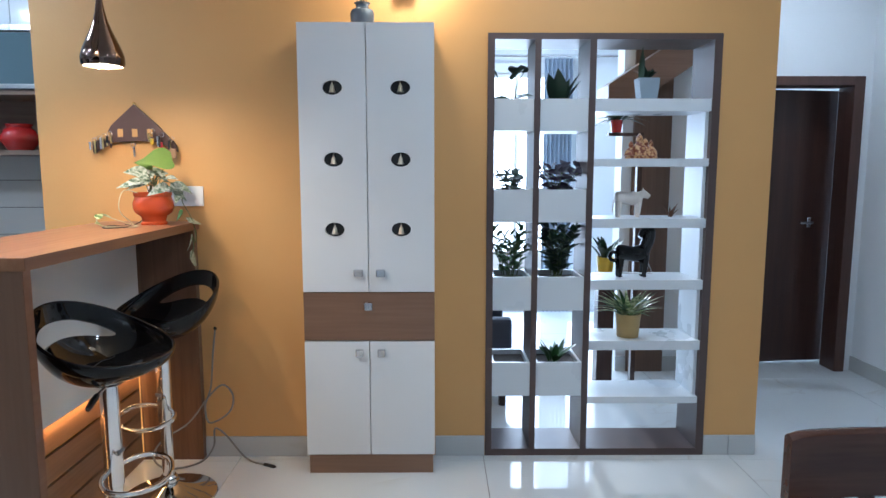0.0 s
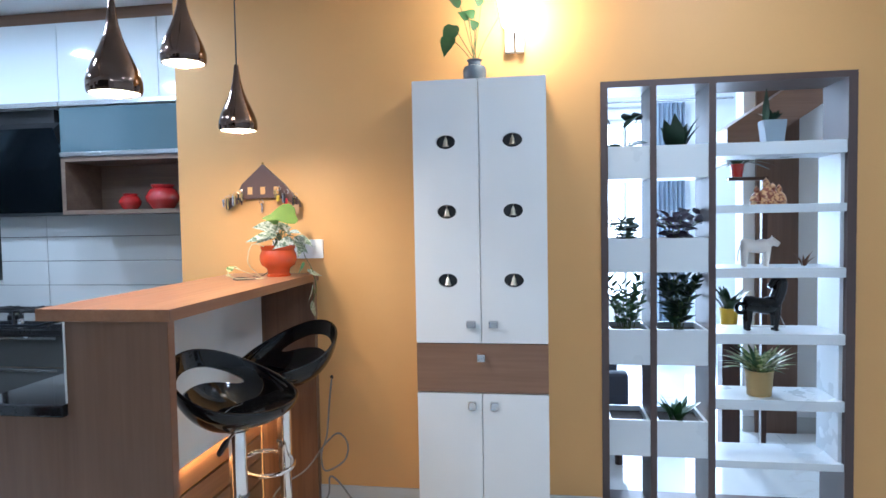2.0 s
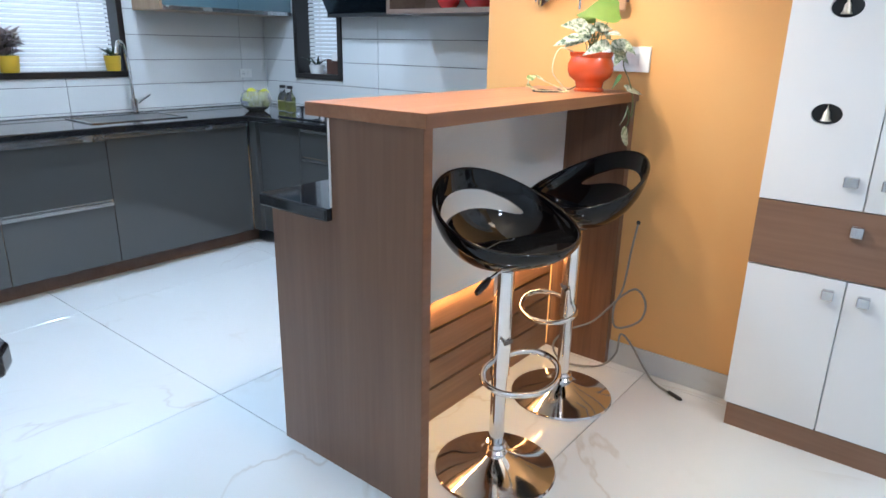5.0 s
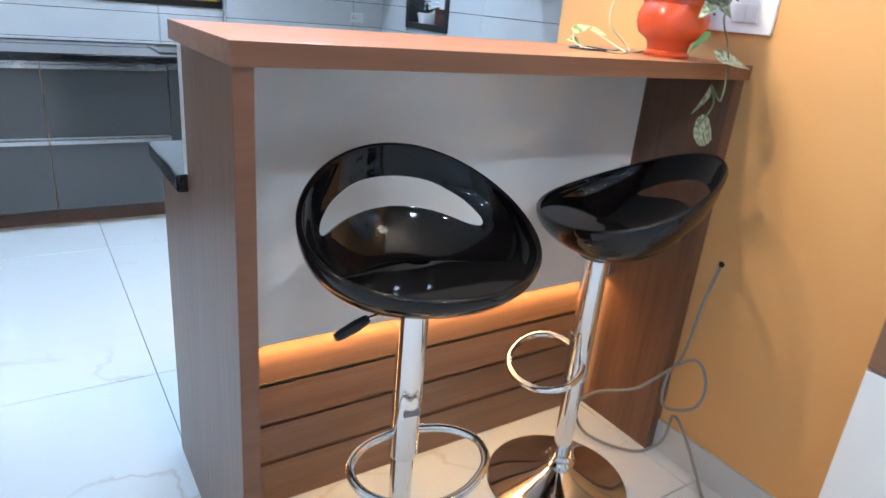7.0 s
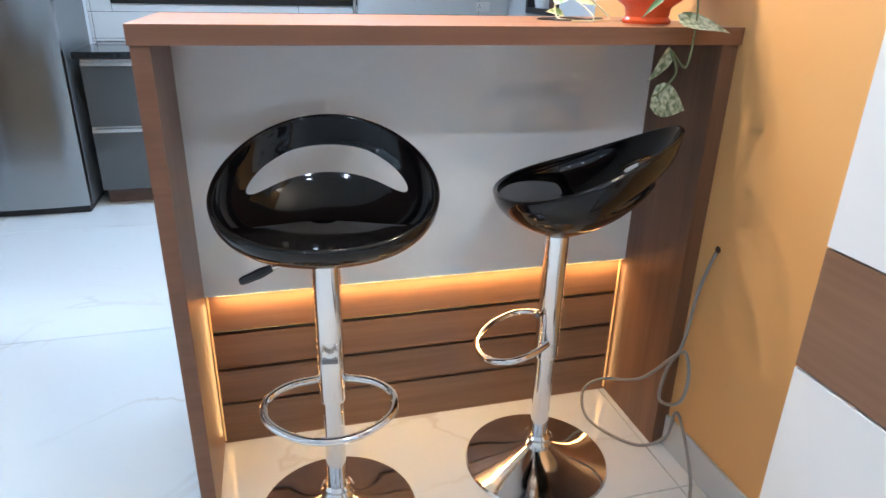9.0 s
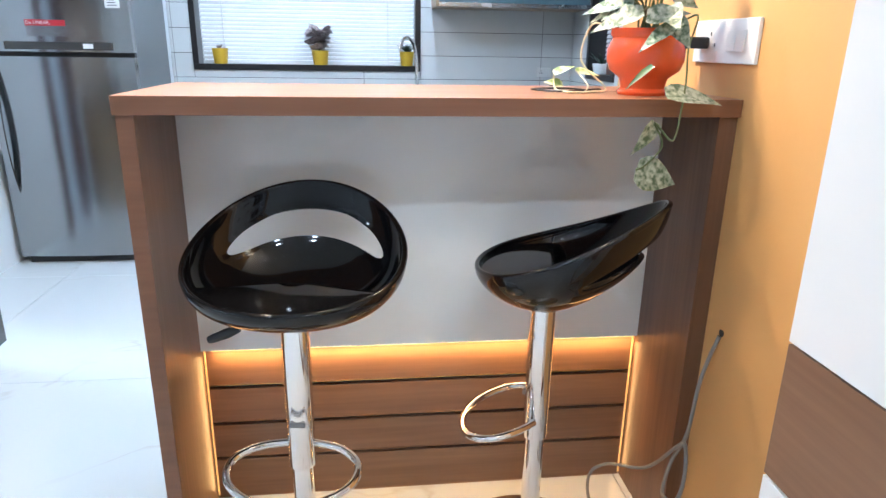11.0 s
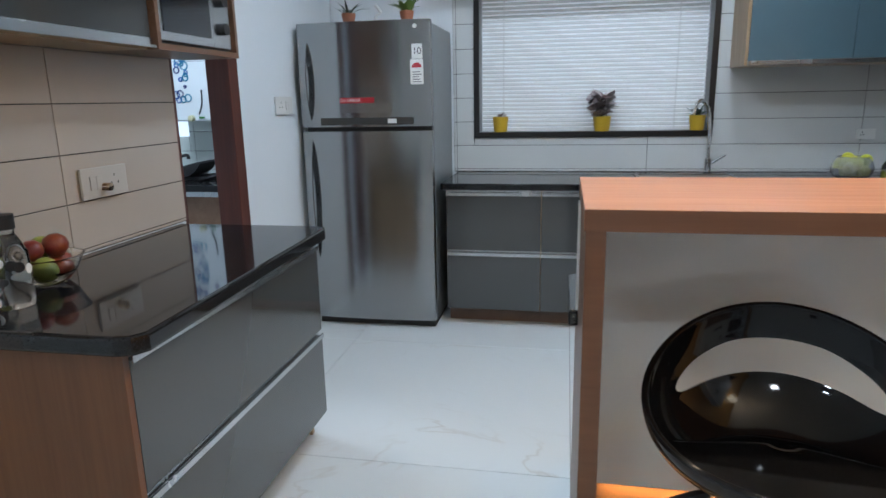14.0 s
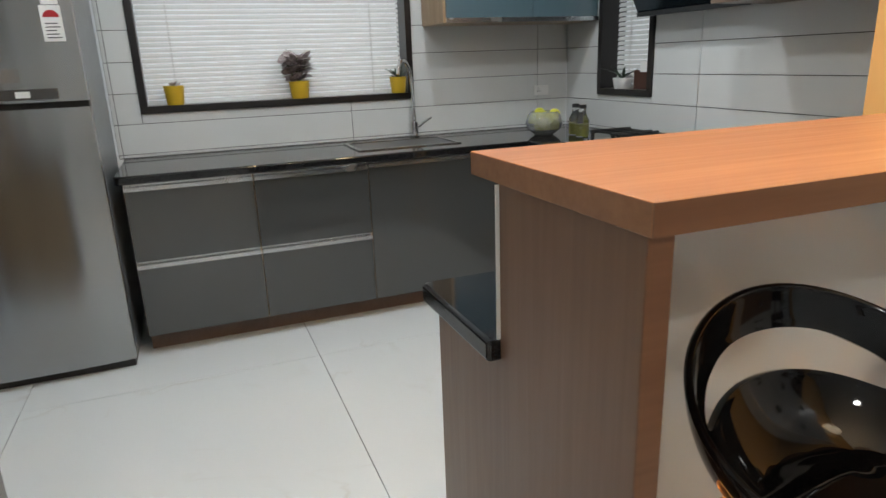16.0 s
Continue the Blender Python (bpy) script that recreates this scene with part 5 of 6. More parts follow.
        blade(bm, base, way, Vector((-math.cos(a), -math.sin(a), 0.6)), length * rr.uniform(0.65, 1.05), width * rr.uniform(0.8, 1.15), bend * rr.uniform(0.4, 1.1), 6, 0.0, 0.25, heart)
    return part(name, bm, mat, ob, label, True)


# orange pot with a trailing silver-leaved vine on the bar
PX, PY, PZ = -0.120, 4.030, 1.1495
pp = pot("potted_vine", PX, PY, PZ, [(0.0, 0.0), (0.0539, 0.0), (0.0557, 0.007), (0.0487, 0.0141), (0.0522, 0.0334), (0.0574, 0.0387), (0.0766, 0.0528), (0.0844, 0.0748), (0.0844, 0.0968), (0.0766, 0.1162), (0.0748, 0.1214), (0.0792, 0.1285), (0.0792, 0.1408), (0.0722, 0.1408), (0.0696, 0.1302)], TERRACOTTA, "orange ceramic pot with a trailing silver-spotted vine on the bar top")


def vine_leaf(at, way, length, width, mat, label="", up=(0, 0, 1), bend=0.15, name="leaf"):
    bm = blade(bmesh.new(), at, way, up, length, width, bend, 8, 0.0, 0.22, True)
    o = part(name, bm, mat, pp, label, True, at_world=True)
    return o


stems = bmesh.new()
VINE = [  # leaf base, way, length, width, kind
    ((-0.040, 4.060, 1.430), (-0.70, -0.72, 0.03), 0.135, 0.105, LEAF_LIME), ((-0.115, 4.030, 1.405), (-0.75, -0.45, 0.25), 0.075, 0.060, LEAF_LIME),
    ((-0.100, 3.941, 1.370), (-0.050, -0.093, 0.016), 0.105, 0.060, LEAF_PALE),
    ((-0.080, 4.027, 1.374), (0.050, -0.106, -0.004), 0.112, 0.036, LEAF_PALE),
    ((-0.030, 3.978, 1.321), (-0.045, -0.103, -0.034), 0.115, 0.041, LEAF_PALE),
    ((-0.020, 3.981, 1.310), (0.055, 0.073, 0.014), 0.085, 0.044, LEAF_PALE),
    ((-0.110, 3.988, 1.347), (-0.070, -0.092, -0.042), 0.112, 0.030, LEAF_SILVER),
    ((-0.140, 4.069, 1.377), (0.060, 0.070, 0.001), 0.085, 0.042, LEAF_SILVER),
    ((-0.100, 4.070, 1.359), (0.020, 0.054, -0.023), 0.062, 0.035, LEAF_SILVER),
    ((-0.010, 4.040, 1.296), (0.020, -0.083, -0.046), 0.097, 0.034, LEAF_SILVER),
    ((0.020, 3.988, 1.216), (0.000, -0.056, -0.043), 0.071, 0.014, LEAF_GREEN),
    ((0.040, 4.012, 1.160), (0.020, 0.109, -0.004), 0.120, 0.062, LEAF_SILVER),
    ((-0.160, 4.010, 1.331), (0.020, -0.037, 0.026), 0.049, 0.037, LEAF_SILVER),
    ((-0.180, 4.111, 1.372), (0.020, -0.083, 0.012), 0.086, 0.034, LEAF_PALE),
    ((0.055, 3.990, 1.108), (0.05, -0.40, -0.75), 0.082, 0.034, LEAF_SILVER),
    ((0.055, 3.960, 1.010), (0.05, 0.95, -0.30), 0.100, 0.058, LEAF_SILVER),
    ((-0.100, 4.000, 1.360), (-0.90, -0.30, 0.25), 0.105, 0.050, LEAF_PALE), ((-0.170, 3.990, 1.330), (-0.90, -0.40, -0.15), 0.085, 0.036, LEAF_SILVER),
    ((-0.060, 4.000, 1.350), (0.80, -0.50, 0.10), 0.095, 0.046, LEAF_PALE), ((-0.030, 4.030, 1.330), (0.90, -0.20, -0.35), 0.100, 0.046, LEAF_SILVER),
    ((-0.050, 4.050, 1.310), (0.80, 0.10, -0.60), 0.090, 0.042, LEAF_SILVER), ((-0.130, 3.970, 1.340), (-0.60, -0.70, -0.10), 0.100, 0.040, LEAF_PALE),
    ((-0.290, 3.872, 1.186), (0.1, 0.7, 0.35), 0.055, 0.024, LEAF_CREAM), ((-0.285, 3.925, 1.194), (0.1, 0.9, -0.08), 0.065, 0.020, LEAF_CREAM), ((-0.285, 3.895, 1.160), (0.1, -0.8, 0.2), 0.050, 0.026, LEAF_CREAM),
]
for k, (at, way, ln, wd, mt) in enumerate(VINE):
    at = Vector(at)
    hangs = wd in (0.034, 0.058) and at.x > 0.05
    if hangs:
        up = (0.9, 0.5, 0.1) if wd == 0.034 else (1.0, 0.0, 0.25)
    elif at.x > 0.03:
        up = (0.5, 0, 0.9)
    elif k < 14:
        up = (0.62, -0.55, 0.55)
    else:
        up = (0.45, -0.55, 0.70)
    vine_leaf(at, way, ln, wd * (1.25 if hangs or mt is LEAF_CREAM else 1.1), mt, {LEAF_LIME: "large plain lime-green leaf", LEAF_SILVER: "green leaf mottled with silver", LEAF_CREAM: "small pale cream leaf", LEAF_PALE: "silvery white variegated leaf"}.get(mt, ""), up=up)
    if k < 10 or (mt is not LEAF_CREAM and at.x < 0.0):
        tube(stems, curve_points([(PX + 0.02 * math.cos(k), PY + 0.02 * math.sin(k), PZ + 0.13), ((PX + at.x) / 2, (PY + at.y) / 2, (1.30 + at.z) / 2 + 0.02), at], 4), 0.0022, 5)
tube(stems, curve_points([(-0.06, 4.06, 1.29), (-0.01, 4.085, 1.315), (-0.012, 4.075, 1.25), (0.025, 4.06, 1.19), (0.05, 4.045, 1.13), (0.058, 4.03, 1.07), (0.055, 3.99, 1.106), (0.057, 4.01, 1.06), (0.055, 3.98, 1.02), (0.055, 3.960, 1.010)], 5), 0.0022, 6)
pale = tube(bmesh.new(), curve_points([(-0.15, 3.97, 1.285), (-0.20, 3.93, 1.30), (-0.215, 3.915, 1.22), (-0.19, 3.97, 1.160), (-0.16, 3.93, 1.1525), (-0.13, 3.86, 1.1525), (-0.24, 3.865, 1.1525), (-0.285, 3.872, 1.165), (-0.290, 3.873, 1.187)], 6), 0.0023, 6)
tube(pale, curve_points([(-0.13, 3.90, 1.1525), (-0.20, 3.93, 1.165), (-0.285, 3.925, 1.195)], 4), 0.0018, 5)
part("pale_stem", pale, plain("pale_stem", (0.55, 0.52, 0.34), 0.5), pp, "thin pale stem lying on the bar", True, at_world=True)
part("stem", stems, STEM, pp, "thin trailing stems", True, at_world=True)

# cable of the charger on the bar
whole("charger_cable", tube(bmesh.new(), curve_points([(-0.13, 4.14, 1.262), (-0.16, 4.08, 1.20), (-0.20, 4.02, 1.150), (-0.26, 3.90, 1.153), (-0.22, 3.80, 1.153), (-0.15, 3.86, 1.153), (-0.20, 3.95, 1.155), (-0.22, 3.97, 1.153)], 8), 0.0022, 6), BLACK_MATT, (-0.2, 3.95, 1.147), "thin black charging cable lying on the bar top", "cable", smooth=True)


# wall socket with its switch and plug by the bar
def switch_plate(x0, x1, z0, z1, plane, axis, out, label, plug=False, side=True, mat=WHITE_PLASTIC):
    cx = (x0 + x1) / 2
    base = (cx, plane, z0) if axis == "y" else (plane, cx, z0)
    ob = thing("switch_plate", base, label, "wall socket")

    def S(a0, a1, w0, w1, c0, c1, bev=0.0):
        w0, w1 = sorted((plane + out * w0, plane + out * w1))
        return B(a0, a1, w0, w1, c0, c1, bev) if axis == "y" else B(w0, w1, a0, a1, c0, c1, bev)
    part("plate", S(x0, x1, 0.0, 0.009, z0, z1, 0.002), mat, ob, at_world=True)
    w, h = x1 - x0, z1 - z0
    a = x0 + w * (0.58 if side else 0.18)
    for k in range(2):
        part("switch", S(a + k * w * 0.13, a + (k + 1) * w * 0.13 - 0.001, 0.009, 0.013, z0 + h * 0.28, z0 + h * 0.74, 0.001), mat, ob, at_world=True)
    s0 = x0 + w * (0.14 if side else 0.55)
    bm = bmesh.new()
    for px, pz in ((0.5, 0.68), (0.25, 0.42), (0.75, 0.42)):
        q = S(s0 + w * 0.30 * px - 0.0025, s0 + w * 0.30 * px + 0.0025, 0.0089, 0.0094, z0 + h * pz - 0.004, z0 + h * pz + 0.004)
        me = bpy.data.meshes.new("tmp")
        q.to_mesh(me)
        q.free()
        bm.from_mesh(me)
        bpy.data.meshes.remove(me)
    part("socket_hole", bm, BLACK_MATT, ob, at_world=True)
    return ob


sw = switch_plate(-0.218, 0.040, 1.220, 1.312, W0, "y", -1, "white double switch and socket plate with a black charger plugged in")
pl = thing("charger_plug", (-0.165, 4.16, 1.262), "small black charger plug in the wall socket", "charger")
part("body", B(-0.185, -0.145, 4.120, 4.1905, 1.250, 1.276, 0.004), BLACK_MATT, pl, at_world=True)
part("tip", tube(bmesh.new(), [(-0.165, 4.121, 1.263), (-0.168, 4.095, 1.262), (-0.170, 4.075, 1.262)], 0.003, 6), BLACK_MATT, pl, at_world=True)
switch_plate(4.56, 4.66, 1.055, 1.115, KX + 0.006, "x", 1, "small white kitchen socket on the tiled wall")
sk = switch_plate(-0.933, -0.716, 1.032, 1.131, IY + 0.006, "y", 1, "cream socket plate above the island counter", mat=plain("cream_plastic", (0.50, 0.46, 0.41), 0.3, vary=0.02))
whole("chrome_plug", lathe(bmesh.new(), [(0, 0)] + [(0.012 + 0.002 * (k % 2), 0.004 * k) for k in range(9)] + [(0, 0.034)], n=16), plain("champagne_metal", (0.8, 0.62, 0.45), 0.15, 1.0), (0, 0, 0), "small ribbed champagne-metal plug-in dispenser in the socket", "plug").matrix_basis = pose(-0.812, IY + 0.013, 1.065, -90)
switch_plate(-2.398, -2.186, 1.262, 1.358, IY, "y", 1, "white switch plate on the wall beside the refrigerator", side=False)

# wall hole with the grey cable
bm = lathe(bmesh.new(), [(0, 0), (0.008, 0), (0.009, 0.002), (0, 0.002)], n=16)
o = whole("cable_outlet", bm, BLACK_MATT, (0, 0, 0), "small dark cable hole in the orange wall", "cable outlet")
o.matrix_basis = pose(0.066, W0, 0.637, 90)
whole("floor_cable", tube(bmesh.new(), curve_points([(0.066, 4.195, 0.63), (0.06, 4.17, 0.52), (0.045, 4.165, 0.36), (0.02, 4.15, 0.27), (0.05, 4.12, 0.20), (0.15, 4.10, 0.26), (0.17, 4.10, 0.34), (0.12, 4.12, 0.385), (0.05, 4.14, 0.33), (-0.05, 4.12, 0.20), (-0.14, 4.05, 0.15), (-0.18, 4.02, 0.08), (-0.12, 4.02, 0.02), (0.0, 4.10, 0.012), (0.045, 4.165, 0.06), (0.05, 4.18, 0.145), (0.10, 4.175, 0.12), (0.18, 4.16, 0.03), (0.24, 4.12, 0.008), (0.32, 4.08, 0.007)], 8), 0.0045, 8), GREY_RUBBER, (0.2, 4.12, 0.0), "loosely looped grey cable hanging from the wall to the floor", "cable", smooth=True)
whole("cable_connector", tube(bmesh.new(), [(0.31, 4.085, 0.009), (0.36, 4.06, 0.010), (0.37, 4.055, 0.010)], [0.008, 0.008, 0.005], 8), BLACK_MATT, (0.33, 4.07, 0.0), "black connector at the end of the grey cable", "cable", smooth=True)

# key holder shaped like a house roof
kh = thing("key_holder", (-0.254, W0, 1.5), "brown house-shaped wooden key holder hung with keys", "key holder")
bm = prism(bmesh.new(), [(-0.254, 1.683), (-0.150, 1.590), (-0.07, 1.50), (-0.065, 1.470), (-0.09, 1.478), (-0.14, 1.512), (-0.25, 1.520), (-0.36, 1.512), (-0.42, 1.478), (-0.445, 1.462), (-0.448, 1.492), (-0.40, 1.520), (-0.36, 1.590)], 4.180, 4.196, "y")
bmesh.ops.triangulate(bm, faces=[f for f in bm.faces if len(f.verts) > 4])
part("board", bm, KEY_WOOD, kh, at_world=True)
for x, z in ((-0.38, 1.54), (-0.32, 1.555), (-0.254, 1.555), (-0.185, 1.555)):
    part("window_cutout", B(x - 0.012, x + 0.012, 4.1785, 4.1802, z - 0.018, z + 0.018), ORANGE_PAINT, kh, at_world=True)
part("knob", lathe(bmesh.new(), [(0, 0), (0.006, 0.002), (0.006, 0.008), (0, 0.012)], -0.254, 4.188, 1.683, 10), BRASS, kh, at_world=True)
rk = random.Random(5)
for k, x in enumerate((-0.435, -0.415, -0.39, -0.365, -0.26, -0.17, -0.13, -0.085)):
    zt = 1.512 if k == 4 else 1.585 - 0.42 * max(0.0, abs(x + 0.254) - 0.06)
    bunch = thing("key_bunch", (x, 4.17, zt), ("small bunch of metal keys on a ring", "keys on a ring with a red and yellow fob", "keys on a ring with a round brown tag", "single dark key fob on a ring")[k % 4], "keys", "keys on the holder")
    part("ring", tube(bmesh.new(), [(x + 0.011 * math.cos(t * 0.785), 4.172, zt - 0.012 + 0.011 * math.sin(t * 0.785)) for t in range(8)], 0.0014, 5, True), CHROME, bunch, at_world=True)
    for j in range(rk.randint(3, 5) if k != 4 else 1):
        ln = rk.uniform(0.028, 0.058)
        dx = rk.uniform(-0.014, 0.014)
        bm = box(bmesh.new(), x + dx - 0.004, x + dx + 0.004, 4.166 - 0.003 * j, 4.168 - 0.003 * j, zt - 0.02 - ln, zt - 0.02)
        lathe(bm, [(0, -0.001), (0.009, -0.001), (0.009, 0.001), (0, 0.001)], x + dx, 4.167 - 0.003 * j, zt - 0.026, 10)
        part("key", bm, (DULL_CHROME, BLACK_MATT, FRAME_BROWN, BRASS)[(k + j) % 4], bunch, at_world=True)
    if k in (5, 6):
        part("fob", B(x - 0.008, x + 0.008, 4.160, 4.168, zt - 0.075, zt - 0.045, 0.003), (RED_PRINT, YELLOW_CERAMIC)[k % 2], bunch, "coloured fob", at_world=True)
    if k == 7:
        part("fob", B(x - 0.022, x + 0.022, 4.160, 4.167, zt - 0.10, zt - 0.055, 0.004), plain("fob_wood", (0.35, 0.2, 0.1), 0.5), bunch, "square wooden tag", at_world=True)

# vase with sprigs on the tall cabinet
vs = thing("vase_with_sprigs", (0.802, 4.09, 2.008), "grey-blue glazed vase with green and dry sprigs on the cabinet", "vase")
part("vase", lathe(bmesh.new(), [(0, 0), (0.046, 0), (0.050, 0.008), (0.053, 0.05), (0.046, 0.066), (0.028, 0.074), (0.028, 0.088), (0.036, 0.096), (0.032, 0.098), (0.024, 0.086), (0, 0.08)], n=32), BLUE_CERAMIC, vs, "", True)
bm, bl = bmesh.new(), bmesh.new()
for k, (dx, dz, dy) in enumerate(((-0.09, 0.17, -0.02), (-0.06, 0.26, 0.0), (-0.105, 0.12, -0.03), (0.005, 0.20, -0.03), (0.035, 0.25, -0.02), (-0.02, 0.19, -0.04), (0.015, 0.14, -0.05), (0.11, 0.20, 0.0))):
    tube(bm, curve_points([(0.01 * math.cos(k), 0.01 * math.sin(k), 0.08), (dx * 0.4, dy * 0.5, 0.08 + dz * 0.45), (dx, dy, 0.08 + dz)], 4), 0.0022, 5)
    if k != 7:
        blade(bl, (dx, dy, 0.08 + dz), (-0.5 if k % 2 else -0.2, -0.3, -0.7 if k in (0, 2) else 0.3), (0, -1, 0.4), (0.12, 0.06, 0.10, 0.05, 0.06, 0.055, 0.05, 0.05)[k], (0.075, 0.05, 0.07, 0.05, 0.045, 0.05, 0.045, 0.04)[k], 0.2, 6, 0, 0.2, True)
part("stem", bm, STEM, vs, "", True)
part("foliage", bl, LEAF_GREEN, vs, "broad green leaves", True)

# plants of the planter boxes and ornaments of the shelf
SYM = (SY0 + SY1) / 2
LEAF_AUBERGINE = plain("aubergine_leaf", (0.030, 0.016, 0.034), 0.4, vary=0.3, scale=25)


def bush(ob, stalks, height, leaf_l, leaf_w, per, mat, seed, spread, droop=0.3):
    """Upright stalks set with pairs of oval leaves."""
    rr = random.Random(seed)
    leaves, stems_bm = bmesh.new(), bmesh.new()
    for k in range(stalks):
        a = k * 2.4 + rr.uniform(-0.3, 0.3)
        lean = spread * (0.25 + 0.75 * rr.random())
        h = height * rr.uniform(0.72, 1.05)
        foot = Vector((0.035 * math.cos(a) * rr.random(), 0.03 * math.sin(a) * rr.random(), 0))
        head = foot + Vector((math.cos(a) * lean * h, math.sin(a) * lean * h * 0.55, h))
        mid = (foot + head) / 2 + Vector((-math.cos(a) * 0.01, 0, 0.012))
        path = curve_points([foot, mid, head], 5)
        tube(stems_bm, path, 0.0022, 5)
        for j in range(per):
            f = 0.22 + 0.78 * j / max(1, per - 1)
            p = path[min(len(path) - 1, int(f * (len(path) - 1)))]
            b = a + (1.3 if j % 2 else -1.3) + rr.uniform(-0.5, 0.5)
            way = Vector((math.cos(b), math.sin(b), 0.75 - droop + (0.8 if j == per - 1 else 0)))
            blade(leaves, p, way, Vector((-math.cos(b) * 0.4, -0.5, 0.8)), leaf_l * rr.uniform(0.75, 1.1), leaf_w * rr.uniform(0.8, 1.1), 0.2, 5, 0.0, 0.2, True)
    part("stem", stems_bm, STEM, ob, "", True)
    part("foliage", leaves, mat, ob, "", True)


BUSHES = {0: (4, 0.16, 0.105, 0.060, 2, 0.40, 0.5), 2: (12, 0.10, 0.045, 0.030, 6, 0.7, 0.3), 3: (14, 0.13, 0.060, 0.046, 6, 0.8, 0.5), 4: (13, 0.23, 0.062, 0.022, 8, 0.40, 0.0), 5: (16, 0.25, 0.068, 0.036, 9, 0.36, 0.1)}
PL = [(1.46, 1.69, 5, 0.19, 0.060, LEAF_DARK, 0.75, "small leafy plant with drooping dark leaves in the planter"), (1.71, 1.69, 10, 0.185, 0.070, LEAF_DARK, 0.55, "stiff sansevieria with broad dark leaves in the planter"),
      (1.48, 1.27, 40, 0.135, 0.045, LEAF_DARK, 1.0, "low bushy plant in the planter"), (1.71, 1.27, 44, 0.165, 0.085, LEAF_AUBERGINE, 1.1, "bushy dark purple plant in the planter"),
      (1.48, 0.86, 40, 0.25, 0.034, LEAF_GREEN, 0.8, "feathery plant with thin upright leaves in the planter"), (1.71, 0.86, 60, 0.27, 0.058, LEAF_DARK, 0.62, "dense upright dark-leaved plant in the planter"),
      (1.71, 0.44, 14, 0.14, 0.032, LEAF_GREEN, 1.0, "spreading aloe-like rosette in the planter")]
for k, (x, z, n, ln, wd, mt, sp, lb) in enumerate(PL):
    ob = thing("shelf_plant", (x, SYM, z), lb, "plant", "plants in the planter boxes")
    if k in BUSHES:
        stalks, h, ll, lw, per, spread, droop = BUSHES[k]
        bush(ob, stalks, h, ll, lw, per, mt, 20 + k, spread, droop)
    else:
        tuft(ob, 0.0, n, ln, wd, mt, 20 + k, sp, 0.045, 0.15 if k == 1 else 0.4)
ob = thing("potted_succulent", (2.125, SYM, 1.713), "square tapered grey pot with a succulent and a tall spike", "potted plant")
part("pot", prism(bmesh.new(), [(-0.037, 0), (0.037, 0), (0.050, 0.105), (-0.050, 0.105)], -0.04, 0.04, "y"), plain("grey_blue_pot", (0.25, 0.31, 0.36), 0.5), ob)
tuft(ob, 0.10, 14, 0.07, 0.022, LEAF_DARK, 41, 0.9, 0.02)
bm = blade(bmesh.new(), (-0.040, -0.03, 0.07), (0.03, 0, 1), (0, -1, 0), 0.175, 0.032, 0.0, 5)
part("spike", bm, LEAF_DARK, ob)
# a seated carved group in orange and gold
bm = bmesh.new()
lathe(bm, [(0, 0), (0.075, 0), (0.075, 0.014), (0, 0.016)], 0, 0, 0, 20)
for x, s in ((-0.010, 1.0), (0.045, 0.72), (-0.050, 0.68), (0.018, 0.8)):
    lathe(bm, [(0, 0.014), (0.045 * s, 0.016), (0.040 * s, 0.04 * s + 0.01), (0.026 * s, 0.06 * s + 0.01), (0.014 * s, 0.075 * s + 0.01), (0.018 * s, 0.088 * s + 0.01), (0.014 * s, 0.105 * s + 0.01), (0, 0.125 * s + 0.01)], x, 0, 0, 14)
ob = tagged(new("carved_figurine", finish("carved_figurine", bm, spotted("gold_red", (0.20, 0.05, 0.02), (0.60, 0.34, 0.15), 60), True)), "small carved gold and red figurine group", "figurine")
ob.location = (2.10, SYM - 0.03, 1.441)
ob.scale = (1.0, 1.0, 0.90)


def quadruped(name, x, z, mat, label, size, neck_up, width=0.05):
    bm = bmesh.new()
    s = size
    tube(bm, curve_points([(-0.50 * s, 0, 0.62 * s), (-0.30 * s, 0, 0.64 * s), (0.0, 0, 0.60 * s), (0.28 * s, 0, 0.66 * s)], 4), [q * s for q in (0.12, 0.19, 0.22, 0.22, 0.21, 0.20, 0.20, 0.20, 0.21, 0.22, 0.22, 0.20, 0.14)], 12)
    for lx, ly in ((-0.40, 0.07), (-0.38, -0.07), (0.24, 0.07), (0.26, -0.07)):
        tube(bm, [(lx * s, ly * s, 0.60 * s), (lx * s, ly * s, 0.3 * s), ((lx - 0.02) * s, ly * s, 0.04 * s), (lx * s, ly * s, 0)], [0.11 * s, 0.08 * s, 0.055 * s, 0.065 * s], 8)
    if neck_up:
        tube(bm, curve_points([(0.22 * s, 0, 0.66 * s), (0.33 * s, 0, 0.95 * s), (0.36 * s, 0, 1.18 * s), (0.30 * s, 0, 1.26 * s)], 3), 0.165 * s, 12)
        tube(bm, [(0.34 * s, 0, 1.28 * s), (0.22 * s, 0, 1.20 * s), (0.10 * s, 0, 1.05 * s)], [0.12 * s, 0.11 * s, 0.06 * s], 10)
        tube(bm, [((-0.56 + 0.10 * math.cos(q * 0.6)) * s, 0, (0.54 + 0.12 * math.sin(q * 0.6)) * s) for q in range(10)], 0.05 * s, 8)
    else:
        tube(bm, [(0.26 * s, 0, 0.68 * s), (0.44 * s, 0, 0.76 * s), (0.60 * s, 0, 0.66 * s)], [0.14 * s, 0.13 * s, 0.08 * s], 10)
        lathe(bm, [(0, 0), (0.05 * s, 0.02 * s), (0, 0.12 * s)], 0.42 * s, 0.06 * s, 0.84 * s, 8)
